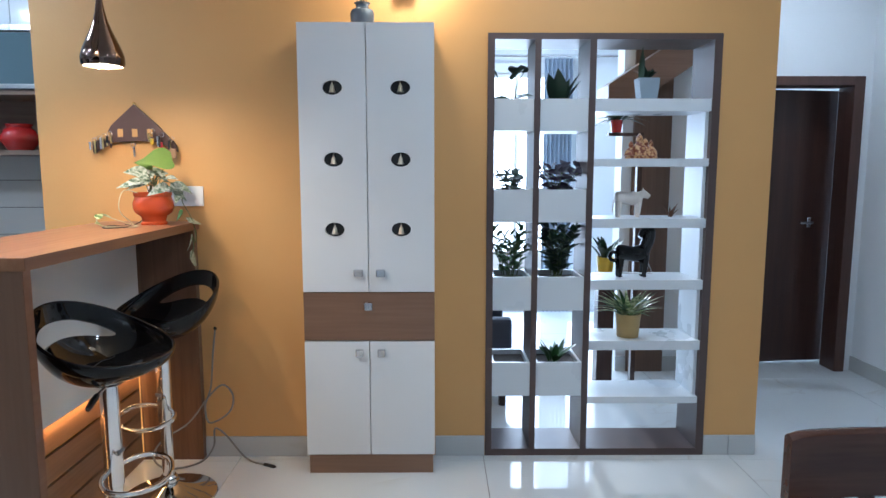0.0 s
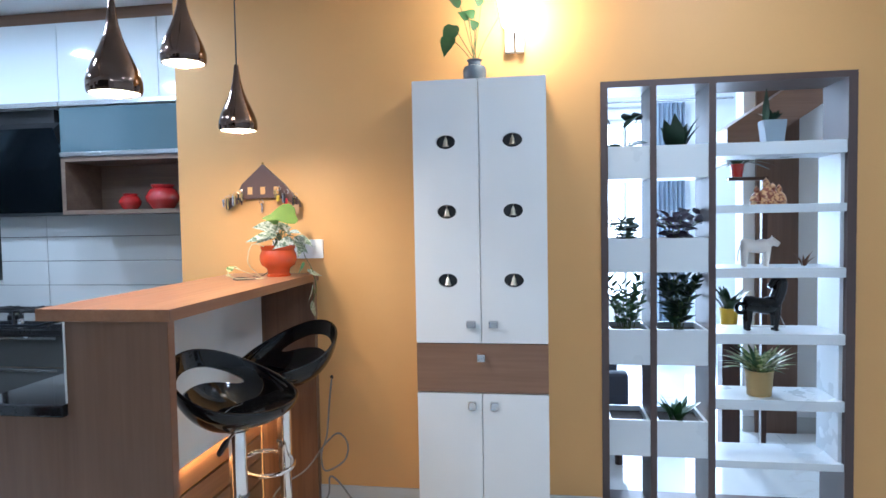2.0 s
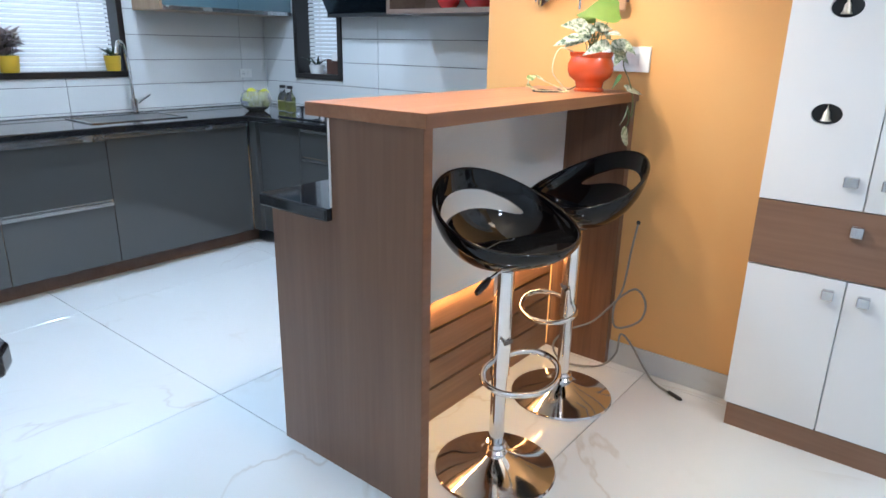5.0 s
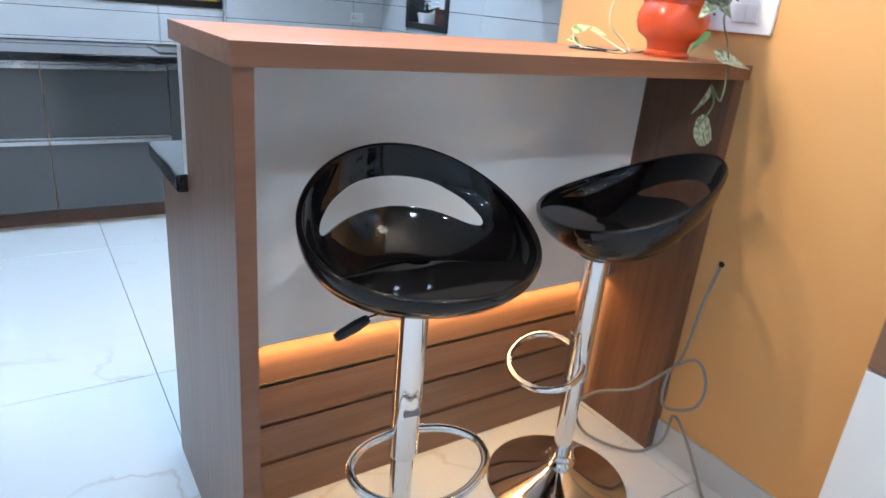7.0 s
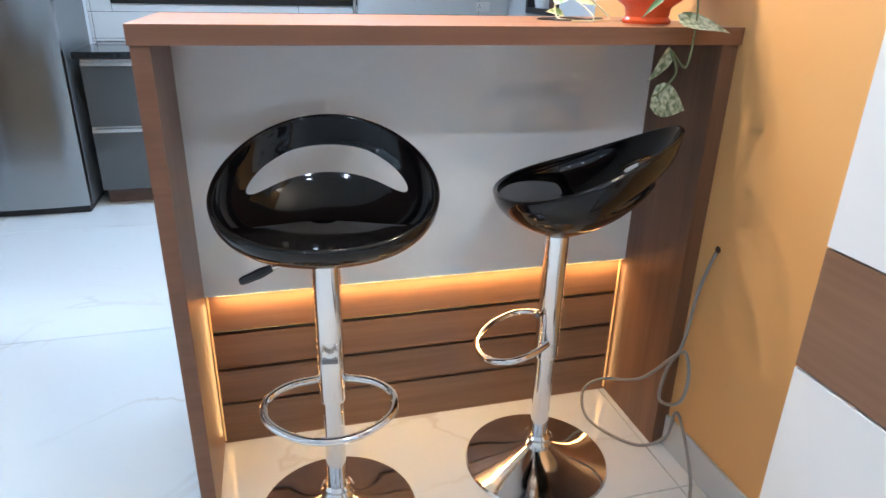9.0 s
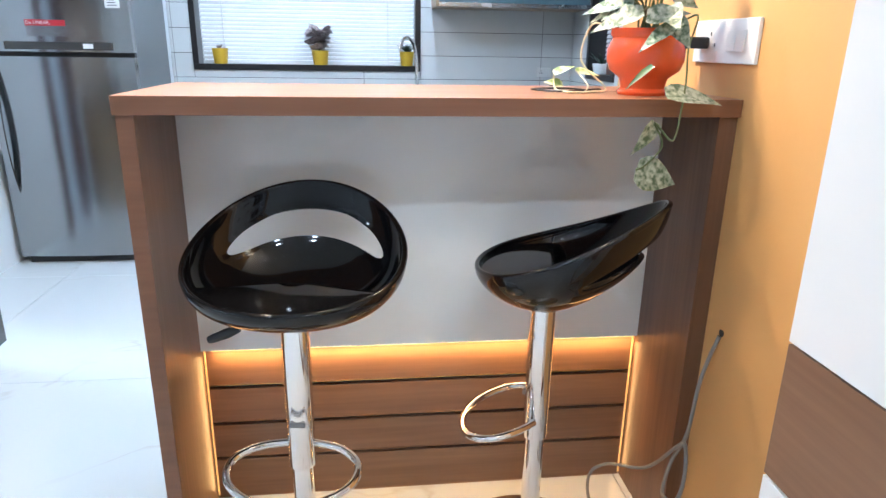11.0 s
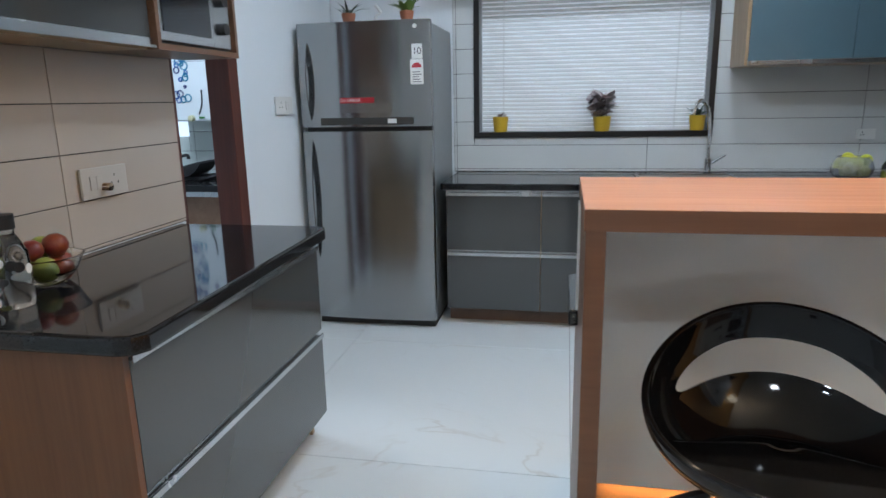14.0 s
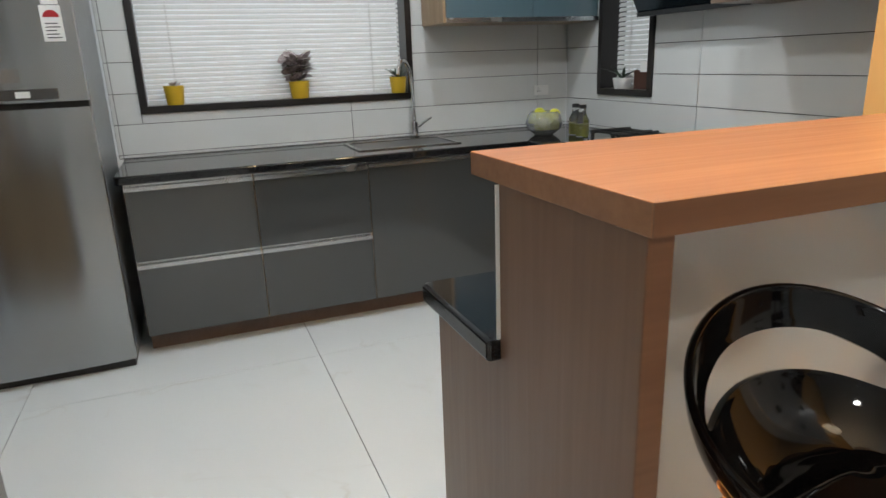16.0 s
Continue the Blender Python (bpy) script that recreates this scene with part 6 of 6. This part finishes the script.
        tube(bm, curve_points([(-0.50 * s, 0, 0.64 * s), (-0.58 * s, 0, 0.40 * s), (-0.58 * s, 0, 0.16 * s)], 3), 0.02 * s, 6)
    ob = tagged(new(name, finish(name, bm, mat, True)), label, "figurine")
    ob.location = (x, SYM - 0.02, z)
    return ob


quadruped("cow_figurine", 2.06, 1.161, plain("pale_stone", (0.72, 0.66, 0.60), 0.4, vary=0.1), "small pale cow figurine on the shelf", 0.148, False)
quadruped("horse_figurine", 2.09, 0.869, BLACK_GLOSS, "glossy black rocking-horse-like figurine with a white base rod", 0.185, True)
whole("horse_stand", tube(bmesh.new(), [(2.02, SYM - 0.02, 0.885), (2.18, SYM - 0.02, 0.885), (2.15, SYM - 0.02, 0.95), (2.05, SYM - 0.02, 0.95), (2.02, SYM - 0.02, 0.885)], 0.004, 6), WHITE_PLASTIC, (2.1, SYM, 0.869), "thin white stand of the horse figurine", "stand")
ob = thing("reindeer_ornament", (2.255, SYM - 0.02, 1.161), "tiny brown feathered ornament", "ornament")
tuft(ob, 0.0, 9, 0.075, 0.012, plain("feather_brown", (0.12, 0.05, 0.02), 0.7), 52, 0.5, 0.01)
ob = pot("potted_lily", 2.065, SYM - 0.03, 0.574, [(0, 0), (0.052, 0), (0.060, 0.10), (0.063, 0.115), (0.056, 0.115)], OCHRE_CERAMIC, "ochre pot with a cream and green striped leafy plant")
tuft(ob, 0.10, 46, 0.17, 0.026, LEAF_CREAM, 61, 1.15, 0.04, 0.5)
tuft(ob, 0.10, 18, 0.19, 0.022, LEAF_GREEN, 62, 1.25, 0.04, 0.55, "dark_foliage")

# ---- kitchen small things ----
def wall_pot(x, y, z, mat, seed, n, ln, wd, leaf, label, r=0.045, h=0.085, group="pots on the window sill"):
    ob = pot("sill_plant", x, y, z, [(0, 0), (r * 0.78, 0), (r * 0.82, 0.004), (r, h - 0.006), (r, h), (r * 0.88, h)], mat, label, group)
    if n:
        tuft(ob, h - 0.01, n, ln, wd, leaf, seed, 1.2, 0.02, 0.5, heart=wd > 0.05)
    return ob


SILL = 1.08 + 0.036
wall_pot(-3.135, 2.475, SILL, YELLOW_CERAMIC, 71, 7, 0.055, 0.02, LEAF_PURPLE, "small yellow pot with a few short leaves on the window sill", 0.05, 0.095)
centre_plant = wall_pot(-3.125, 3.11, SILL, YELLOW_CERAMIC, 72, 0, 0.1, 0.05, LEAF_PURPLE, "yellow pot with a bushy purple-grey plant on the window sill", 0.055, 0.09)
leafy = thing("sill_leaves", (-3.125, 3.11, SILL + 0.08), "x", "plant")
bush(leafy, 11, 0.125, 0.085, 0.075, 5, LEAF_PURPLE, 72, 0.75, 0.45)
for ob in list(leafy.children):
    ob.parent = centre_plant
    ob.location.z += 0.08
bpy.data.objects.remove(leafy)
wall_pot(-3.13, 3.675, SILL, YELLOW_CERAMIC, 73, 16, 0.10, 0.022, LEAF_DARK, "small yellow pot with a leafy green plant on the window sill", 0.048, 0.09)
wall_pot(-2.58, 4.82, 1.063 + 0.036, WHITE_CERAMIC, 74, 9, 0.13, 0.02, LEAF_DARK, "white bowl with a spiky plant in the narrow window", 0.055, 0.06)
ob = thing("wicker_box", (-2.42, 4.84, 1.10), "small dark brown box with a paper tag in the narrow window", "box")
part("box", B(-2.47, -2.36, 4.81, 4.88, 1.10, 1.20, 0.004), plain("dark_brown_box", (0.07, 0.03, 0.02), 0.5), ob, at_world=True)
part("tag", B(-2.40, -2.345, 4.795, 4.797, 1.19, 1.245), PAPER, ob, at_world=True)

sk = thing("kitchen_sink", (-2.84, 3.62, 0.86), "stainless steel inset kitchen sink", "sink")
bm = bmesh.new()
X0, X1, Y0s, Y1s = -3.00, -2.66, 3.30, 3.86
for b in ((X0, X0 + 0.02, Y0s, Y1s), (X1 - 0.02, X1, Y0s, Y1s), (X0 + 0.02, X1 - 0.02, Y0s, Y0s + 0.02), (X0 + 0.02, X1 - 0.02, Y1s - 0.02, Y1s)):
    box(bm, *b, 0.8605, 0.866)
part("rim", bm, STEEL, sk, at_world=True)
# no hollow here: steel darkened to give the shade inside the bowl
part("bowl", B(X0 + 0.02, X1 - 0.02, Y0s + 0.02, Y1s - 0.02, 0.8603, 0.8612), plain("sink_shadow_steel", (0.10, 0.105, 0.11), 0.3, 0.9), sk, "flat plate with the bowl's shade in its dark colour", at_world=True)
tp = thing("kitchen_tap", (-3.06, 3.74, 0.86), "tall chrome gooseneck kitchen tap", "tap")
part("body", lathe(bmesh.new(), [(0, 0), (0.028, 0), (0.028, 0.012), (0.021, 0.02), (0.021, 0.09), (0, 0.10)], -3.06, 3.74, 0.861, 20), CHROME, tp, "", True, True)
part("spout", tube(bmesh.new(), curve_points([(-3.06, 3.74, 0.95), (-3.06, 3.735, 1.12), (-3.055, 3.72, 1.24), (-3.02, 3.68, 1.29), (-2.97, 3.64, 1.28), (-2.955, 3.62, 1.22)], 5), 0.011, 10), CHROME, tp, "curved spout", True, True)
part("lever", tube(bmesh.new(), [(-3.05, 3.76, 0.925), (-3.03, 3.80, 0.955), (-3.02, 3.83, 0.975)], [0.009, 0.007, 0.006], 8), CHROME, tp, "", True, True)

hb = thing("gas_hob", (-1.96, 4.52, 0.86), "black glass gas hob with cast iron pan supports", "hob")
part("glass", B(-2.34, -1.62, 4.28, 4.74, 0.8605, 0.868, 0.002), BLACK_GLASS, hb, at_world=True)
for x in (-2.20, -1.98, -1.76):
    bm = bmesh.new()
    for dx in (-0.085, 0.085):
        tube(bm, [(x + dx, 4.42, 0.912), (x + dx, 4.66, 0.912)], 0.009, 6)
    for dy in (4.46, 4.54, 4.62):
        tube(bm, [(x - 0.09, dy, 0.912), (x + 0.09, dy, 0.912)], 0.008, 6)
    for dx in (-0.085, 0.085):
        for dy in (4.43, 4.65):
            tube(bm, [(x + dx, dy, 0.868), (x + dx, dy, 0.912)], 0.009, 6)
    part("pan_support", bm, BLACK_MATT, hb, "cast iron pan support", at_world=True)
    part("burner", lathe(bmesh.new(), [(0, 0.868), (0.042, 0.868), (0.042, 0.880), (0.030, 0.886), (0, 0.886)], x, 4.54, 0, 20), BLACK_MATT, hb, "", True, True)
    part("knob", lathe(bmesh.new(), [(0, 0.868), (0.018, 0.868), (0.015, 0.892), (0, 0.892)], x, 4.335, 0, 16), DULL_CHROME, hb, "", True, True)

ob = thing("glass_fruit_bowl", (-2.72, 4.40, 0.861), "milky glass bowl filled with yellow-green lemons", "bowl")
part("bowl", lathe(bmesh.new(), [(0, 0), (0.05, 0), (0.09, 0.03), (0.105, 0.07), (0.092, 0.11), (0.075, 0.125), (0.080, 0.13), (0.072, 0.128), (0.100, 0.07), (0.085, 0.033), (0, 0.006)], n=32), MILK_GLASS, ob, "milky glass bowl", True)
rf = random.Random(9)
LEMON = plain("lemon_skin", (0.62, 0.60, 0.05), 0.4, vary=0.2, bump=0.3, scale=20, per_object=0.15)


def fruit(parent, name, x, y, z, r, mat, label=""):
    return part(name, lathe(bmesh.new(), [(0, -r), (r * 0.55, -r * 0.82), (r * 0.95, -r * 0.3), (r, 0.1 * r), (r * 0.8, 0.62 * r), (r * 0.35, 0.93 * r), (0, 0.9 * r)], x, y, z, 16), mat, parent, label, True)


for k in range(13):
    a, q = k * 2.4, (0.03 + 0.030 * (k % 2)) * (k > 0)
    fruit(ob, "lemon", q * math.cos(a), q * math.sin(a), 0.038 + 0.0068 * k, 0.031, LEMON)
for x, y in ((-2.60, 4.53), (-2.50, 4.51)):
    ob = thing("oil_bottle", (x, y, 0.861), "small glass bottle of green pickle with a dark cap", "bottle", "bottles beside the hob")
    part("glass", lathe(bmesh.new(), [(0, 0), (0.034, 0), (0.036, 0.01), (0.036, 0.09), (0.018, 0.125), (0.017, 0.15), (0, 0.152)], n=20), GLASS, ob, "clear glass", True)
    part("filling", lathe(bmesh.new(), [(0, 0.004), (0.031, 0.005), (0.032, 0.065), (0, 0.066)], n=20), plain("green_pickle", (0.34, 0.34, 0.07), 0.4, vary=0.4, scale=60), ob, "green filling", True)
    part("cap", lathe(bmesh.new(), [(0, 0.15), (0.020, 0.15), (0.020, 0.170), (0, 0.171)], n=16), BLACK_MATT, ob, "dark cap")
for x, s, lb in ((-1.266, 0.052, "small round red ceramic pot in the niche"), (-1.06, 0.078, "larger round red ceramic pot in the niche")):
    whole("red_pot", lathe(bmesh.new(), [(0, 0), (s * 0.75, 0), (s * 1.15, s * 0.6), (s * 1.2, s * 0.9), (s * 0.95, s * 1.4), (s * 0.72, s * 1.55), (s * 0.85, s * 1.75), (s * 0.80, s * 1.78), (s * 0.62, s * 1.55), (0, s * 1.5)], x, 4.62, 1.487, 32), RED_CERAMIC, (x, 4.62, 1.487), lb, "pot", "red pots in the niche", smooth=True)

# fruit bowl and bottle on the island counter
ob = thing("fruit_bowl", (-0.395, 1.51, 0.861), "clear glass bowl of apples and pears", "bowl")
part("bowl", lathe(bmesh.new(), [(0, 0), (0.05, 0), (0.075, 0.03), (0.094, 0.07), (0.098, 0.073), (0.091, 0.073), (0.071, 0.033), (0, 0.008)], n=36), GLASS, ob, "clear glass bowl", True)
APPLE = spotted("apple_skin", (0.15, 0.012, 0.012), (0.26, 0.07, 0.02), 30, 0.4, 0.7, 0.3)
PEAR = plain("pear_skin", (0.25, 0.27, 0.05), 0.4, vary=0.2, scale=25)
for k, (x, y, z, r) in enumerate(((-0.035, 0.015, 0.045, 0.033), (0.035, 0.028, 0.045, 0.033), (0.0, -0.038, 0.045, 0.033), (0.04, -0.02, 0.050, 0.030), (-0.02, 0.02, 0.098, 0.034), (0.04, 0.0, 0.095, 0.030), (-0.03, -0.035, 0.088, 0.032))):
    fruit(ob, ("apple", "pear")[k in (1, 3, 6)], x, y, z, r, (APPLE, PEAR)[k in (1, 3, 6)], ("red apple", "yellow-green pear")[k in (1, 3, 6)])
ob = thing("spotted_bottle", (-0.195, 1.595, 0.861), "clear glass bottle with black and white spots and a black lid", "bottle")
part("glass", lathe(bmesh.new(), [(0, 0), (0.044, 0), (0.046, 0.01), (0.046, 0.13), (0.030, 0.165), (0.024, 0.175), (0.024, 0.19), (0, 0.192)], n=28), GLASS, ob, "clear glass", True)
part("lid", lathe(bmesh.new(), [(0, 0.188), (0.028, 0.188), (0.028, 0.222), (0, 0.224)], n=24), BLACK_MATT, ob, "black lid")
for k in range(14):
    a, z = k * 2.4, 0.02 + 0.1 * ((k * 0.618) % 1)
    o = part("spot", lathe(bmesh.new(), [(0, 0.0), (0.013, 0.0), (0.012, 0.001), (0, 0.001)], 0, 0, 0, 14), (PAPER, BLACK_MATT)[k % 2], ob, "round painted spot")
    o.matrix_basis = Matrix.Rotation(a, 4, "Z") @ pose(0.0462, 0, z, 0, 90, 0)

# pots on the refrigerator
for y, leaf, lb, n in ((1.66, LEAF_DARK, "small terracotta pot with thin dark leaves on the refrigerator", 14), (2.00, LEAF_LIME, "small terracotta pot with bright lime leaves on the refrigerator", 12)):
    ob = pot("fridge_plant", -2.62, y, 1.750, [(0, 0), (0.03, 0), (0.040, 0.055), (0.040, 0.062), (0.034, 0.062)], plain("terracotta", (0.28, 0.10, 0.05), 0.6), lb, "plants on the refrigerator")
    tuft(ob, 0.05, n, 0.12, 0.05 if leaf is LEAF_LIME else 0.014, leaf, 90 + n, 1.1, 0.02, 0.5, heart=leaf is LEAF_LIME)
whole("white_ornament", tube(bmesh.new(), curve_points([(-2.62, 1.83, 1.752), (-2.62, 1.82, 1.79), (-2.62, 1.85, 1.81), (-2.62, 1.82, 1.85)], 5), 0.008, 8), WHITE_CERAMIC, (-2.62, 1.83, 1.75), "slim white ceramic ornament on the refrigerator", "ornament", smooth=True)

# dining chair
ch = thing("dining_chair", (2.13, 2.42, 0), "dark brown wooden dining chair with a solid top rail", "chair")
CX0, CX1, CY = 1.885, 2.345, 2.52
CHAIR_WOOD = wood("polished_chair_wood", (0.045, 0.017, 0.011), (0.085, 0.034, 0.021), "x", 0.22)


def chair_rail(u0, u1, z0, z1, thick, sag, crown):
    """A back rail bowed backwards, its upper edge slightly crowned and all edges rounded."""
    bm = bmesh.new()
    n, prev = 18, None
    for k in range(n + 1):
        f = k / n
        x = u0 + (u1 - u0) * f
        bow = sag * (1 - (2 * f - 1) ** 2)
        top = z1 + crown * (1 - (2 * f - 1) ** 2) - 0.007 * abs(2 * f - 1) ** 14
        low = z0 + 0.010 * (1 - (2 * f - 1) ** 2)
        h = thick / 2
        ring = [bm.verts.new((x, CY + bow + dy, z)) for dy, z in ((-h, low + 0.006), (-h, top - 0.009), (-h * 0.5, top - 0.002), (0, top), (h * 0.5, top - 0.002), (h, top - 0.009), (h, low + 0.006), (h * 0.5, low), (-h * 0.5, low))]
        if prev:
            for q in range(9):
                bm.faces.new((prev[q], prev[(q + 1) % 9], ring[(q + 1) % 9], ring[q]))
        else:
            bm.faces.new(ring[::-1])
        prev = ring
    bm.faces.new(prev)
    return bm


part("top_rail", chair_rail(CX0, CX1, 0.665, 0.828, 0.030, 0.014, 0.003), CHAIR_WOOD, ch, "broad bowed polished top rail", True, at_world=True)
part("lower_rail", chair_rail(CX0 + 0.055, CX1 - 0.055, 0.50, 0.54, 0.022, 0.03, 0.0), CHAIR_WOOD, ch, "", True, at_world=True)
for x in (CX0 + 0.040, CX1 - 0.040):
    part("leg", tube(bmesh.new(), curve_points([(x + (0.02 if x < 2.1 else -0.02), CY - 0.01, 0), (x + (0.012 if x < 2.1 else -0.012), CY - 0.015, 0.45), (x, CY + 0.004, 0.68)], 5), 0.020, 12), CHAIR_WOOD, ch, "", True, True)
    part("leg", tube(bmesh.new(), [(x, 2.12, 0), (x, 2.12, 0.43)], [0.015, 0.019], 12), CHAIR_WOOD, ch, "", True, True)
part("seat", B(CX0 + 0.03, CX1 - 0.03, 2.09, CY - 0.02, 0.43, 0.475, 0.012), CHAIR_WOOD, ch, at_world=True)
for x in (-0.10, -0.033, 0.033, 0.10):
    part("back_slat", B((CX0 + CX1) / 2 + x - 0.016, (CX0 + CX1) / 2 + x + 0.016, CY + 0.018, CY + 0.030, 0.525, 0.69, 0.002), CHAIR_WOOD, ch, at_world=True)
whole("rubber_slipper", prism(bmesh.new(), [(3.62, 4.55), (3.72, 4.51), (3.86, 4.52), (3.92, 4.56), (3.86, 4.61), (3.72, 4.61), (3.64, 4.60)], 0.0, 0.03), TEAL, (3.75, 4.56, 0), "teal rubber slipper on the floor by the wall", "slipper")

# ---- living room seen through the shelf ----
ob = thing("curtain", (2.25, 7.30, 0), "blue-grey pleated curtain beside the window", "curtain")
bm = bmesh.new()
n = 60
rows = [[bm.verts.new((2.12 + 0.26 * k / n, 7.30 + 0.028 * math.sin(k * 0.7), z)) for k in range(n + 1)] for z in (0.03, 2.42)]
for k in range(n):
    bm.faces.new((rows[0][k], rows[0][k + 1], rows[1][k + 1], rows[1][k]))
part("cloth", bm, CURTAIN, ob, "", True)
ob.children[0].location = -ob.location
part("rod", tube(bmesh.new(), [(1.2, 7.30, 2.44), (2.8, 7.30, 2.44)], 0.012, 8), DULL_CHROME, ob, at_world=True)
so = thing("armchair", (1.3, 5.1, 0), "dark blue-grey upholstered armchair in the living room", "armchair")
part("seat", B(1.02, 1.56, 4.92, 5.38, 0.16, 0.40, 0.03), FABRIC, so, at_world=True)
part("backrest", B(1.02, 1.14, 4.92, 5.38, 0.40, 0.80, 0.03), FABRIC, so, at_world=True)
for y in (4.83, 5.38):
    part("armrest", B(1.02, 1.56, y, y + 0.09, 0.12, 0.53, 0.02), FABRIC, so, at_world=True)
for x in (1.06, 1.51):
    for y in (4.88, 5.42):
        part("leg", tube(bmesh.new(), [(x, y, 0), (x, y, 0.14)], 0.022, 8), DARK_WOOD, so, at_world=True)
# stair flight rising above the living room
stairs = thing("staircase", (2.7, 5.3, 0), "underside of a brown staircase crossing the living room", "staircase")
part("post", B(2.86, 2.95, 5.25, 5.35, 0, 2.2), DARK_WOOD, stairs, "dark newel post", at_world=True)
part("stringer", prism(bmesh.new(), [(2.16, 1.90), (2.95, 2.42), (2.95, 2.20), (2.16, 1.68)], 5.15, 5.45, "y"), wood("stair_brown", (0.14, 0.09, 0.065), (0.20, 0.13, 0.10), "x"), stairs, at_world=True)
for x, y, z, mt, n, lb in ((2.185, 5.20, 0.745, YELLOW_CERAMIC, 26, "yellow pot with a dark bushy plant in the living room"), (2.20, 5.10, 1.61, RED_CERAMIC, 20, "red hanging pot with a trailing plant in the living room")):
    ob = pot("living_plant", x, y, z, [(0, 0), (0.045, 0), (0.055, 0.10), (0.048, 0.10)] if z < 1 else [(0, 0), (0.028, 0), (0.038, 0.075), (0.033, 0.075)], mt, lb, "living room plants")
    tuft(ob, 0.09 if z < 1 else 0.065, n, 0.15, 0.04, LEAF_DARK, n, 0.6 if z < 1 else 1.2, 0.04, 0.4 if z < 1 else 1.2)
stand = thing("plant_stand", (2.185, 5.2, 0), "dark narrow plant stand", "stand")
part("post", B(2.135, 2.235, 5.15, 5.25, 0.0, 0.745), DARK_WOOD, stand, at_world=True)
ws = thing("wall_bracket", (2.20, 5.1, 1.59), "dark bracket arm holding a hanging pot", "bracket")
part("arm", B(2.15, 2.36, 5.08, 5.12, 1.59, 1.609), DARK_WOOD, ws, at_world=True)
part("post", B(2.33, 2.358, 5.08, 5.12, 0.0, 1.59), DARK_WOOD, ws, at_world=True)

# ---- tiles ----
def tile_parent(name, plane, mat_name=""):
    ob = new(name)
    ob["plane"] = plane
    return tagged(ob, "", "", "", "structure")


VZ = [0.862, 0.879] + [0.879 + 0.151 * k for k in range(1, 12)]
p = tile_parent("wall_tiles_back", KX - 0.006)
tagged(p, "glossy off-white horizontal wall tiles with dark joints")
structure("grout_back", wall_bm("x", KX - 0.0055, 0.0012, 2.17, 4.80, 0.86, 2.09, [WIN1]), DARK_GROUT)
pieces(p, "tile", WALL_TILE, cells_of([2.17, 2.19, 3.39, 4.59, 4.80], [z for z in VZ if z < 2.1], [WIN1]), 0.006, "x", 1)
p = tile_parent("wall_tiles_hob", KY + 0.006)
tagged(p, "glossy off-white horizontal wall tiles with dark joints")
structure("grout_hob", wall_bm("y", KY + 0.0055, -0.0012, KX, 0.20, 0.86, 2.08, [WIN2]), DARK_GROUT)
pieces(p, "tile", WALL_TILE, cells_of([KX, -1.97, -0.77, 0.20], [z for z in VZ if z < 2.1], [WIN2]), 0.006, "y", -1)
p = tile_parent("wall_tiles_island", IY - 0.006)
tagged(p, "glossy cream horizontal wall tiles with dark joints")
structure("grout_island", wall_bm("y", IY - 0.0055, 0.0012, -1.285, 0.30, 0.86, 1.50), DARK_GROUT)
pieces(p, "tile", ISLAND_TILE, cells_of([-1.285, -0.66, 0.30], [0.862, 0.875, 1.026, 1.180, 1.336, 1.50], []), 0.006, "y", 1)
p = tile_parent("wall_tiles_utility", KX - 0.006)
tagged(p, "pale glossy wall tiles of the utility room")
structure("grout_utility", wall_bm("x", KX - 0.0055, 0.0012, -0.6, 1.27, 0.84, 2.02, [(-0.40, 0.26, 1.1, 1.9)]), DARK_GROUT)
pieces(p, "tile", plain("pale_green_tile", (0.55, 0.60, 0.57), 0.2, vary=0.03), cells_of([-0.59, 0.30, 1.27], [0.842, 0.869, 1.002, 1.137, 1.28, 1.42, 1.56, 1.70, 1.84, 2.02], [(-0.40, 0.26, 1.1, 1.9)]), 0.006, "x", 1)
# polished floor tiles, 1.2 m square
p = tile_parent("floor_tiles", -0.0085)
tagged(p, "large polished off-white marble-look floor tiles")
pieces(p, "tile", FLOOR_TILE, cells_of([-3.13, -2.228, -1.022, 0.17, 1.35, 2.55, 3.75, 4.01], [-3.06, -1.86, -0.66, 0.54, 1.74, 2.94, 4.14, 5.34, 6.54, 7.4], []), 0.0085, "z", 1, 0.0026)

for ob in list(scene.collection.objects):
    if ob.name in ("sink_counter_top", "island_counter_top"):
        bv = ob.modifiers.new("rounded_edge", "BEVEL")
        bv.width, bv.segments, bv.limit_method, bv.angle_limit = 0.010, 3, "ANGLE", radians(60)
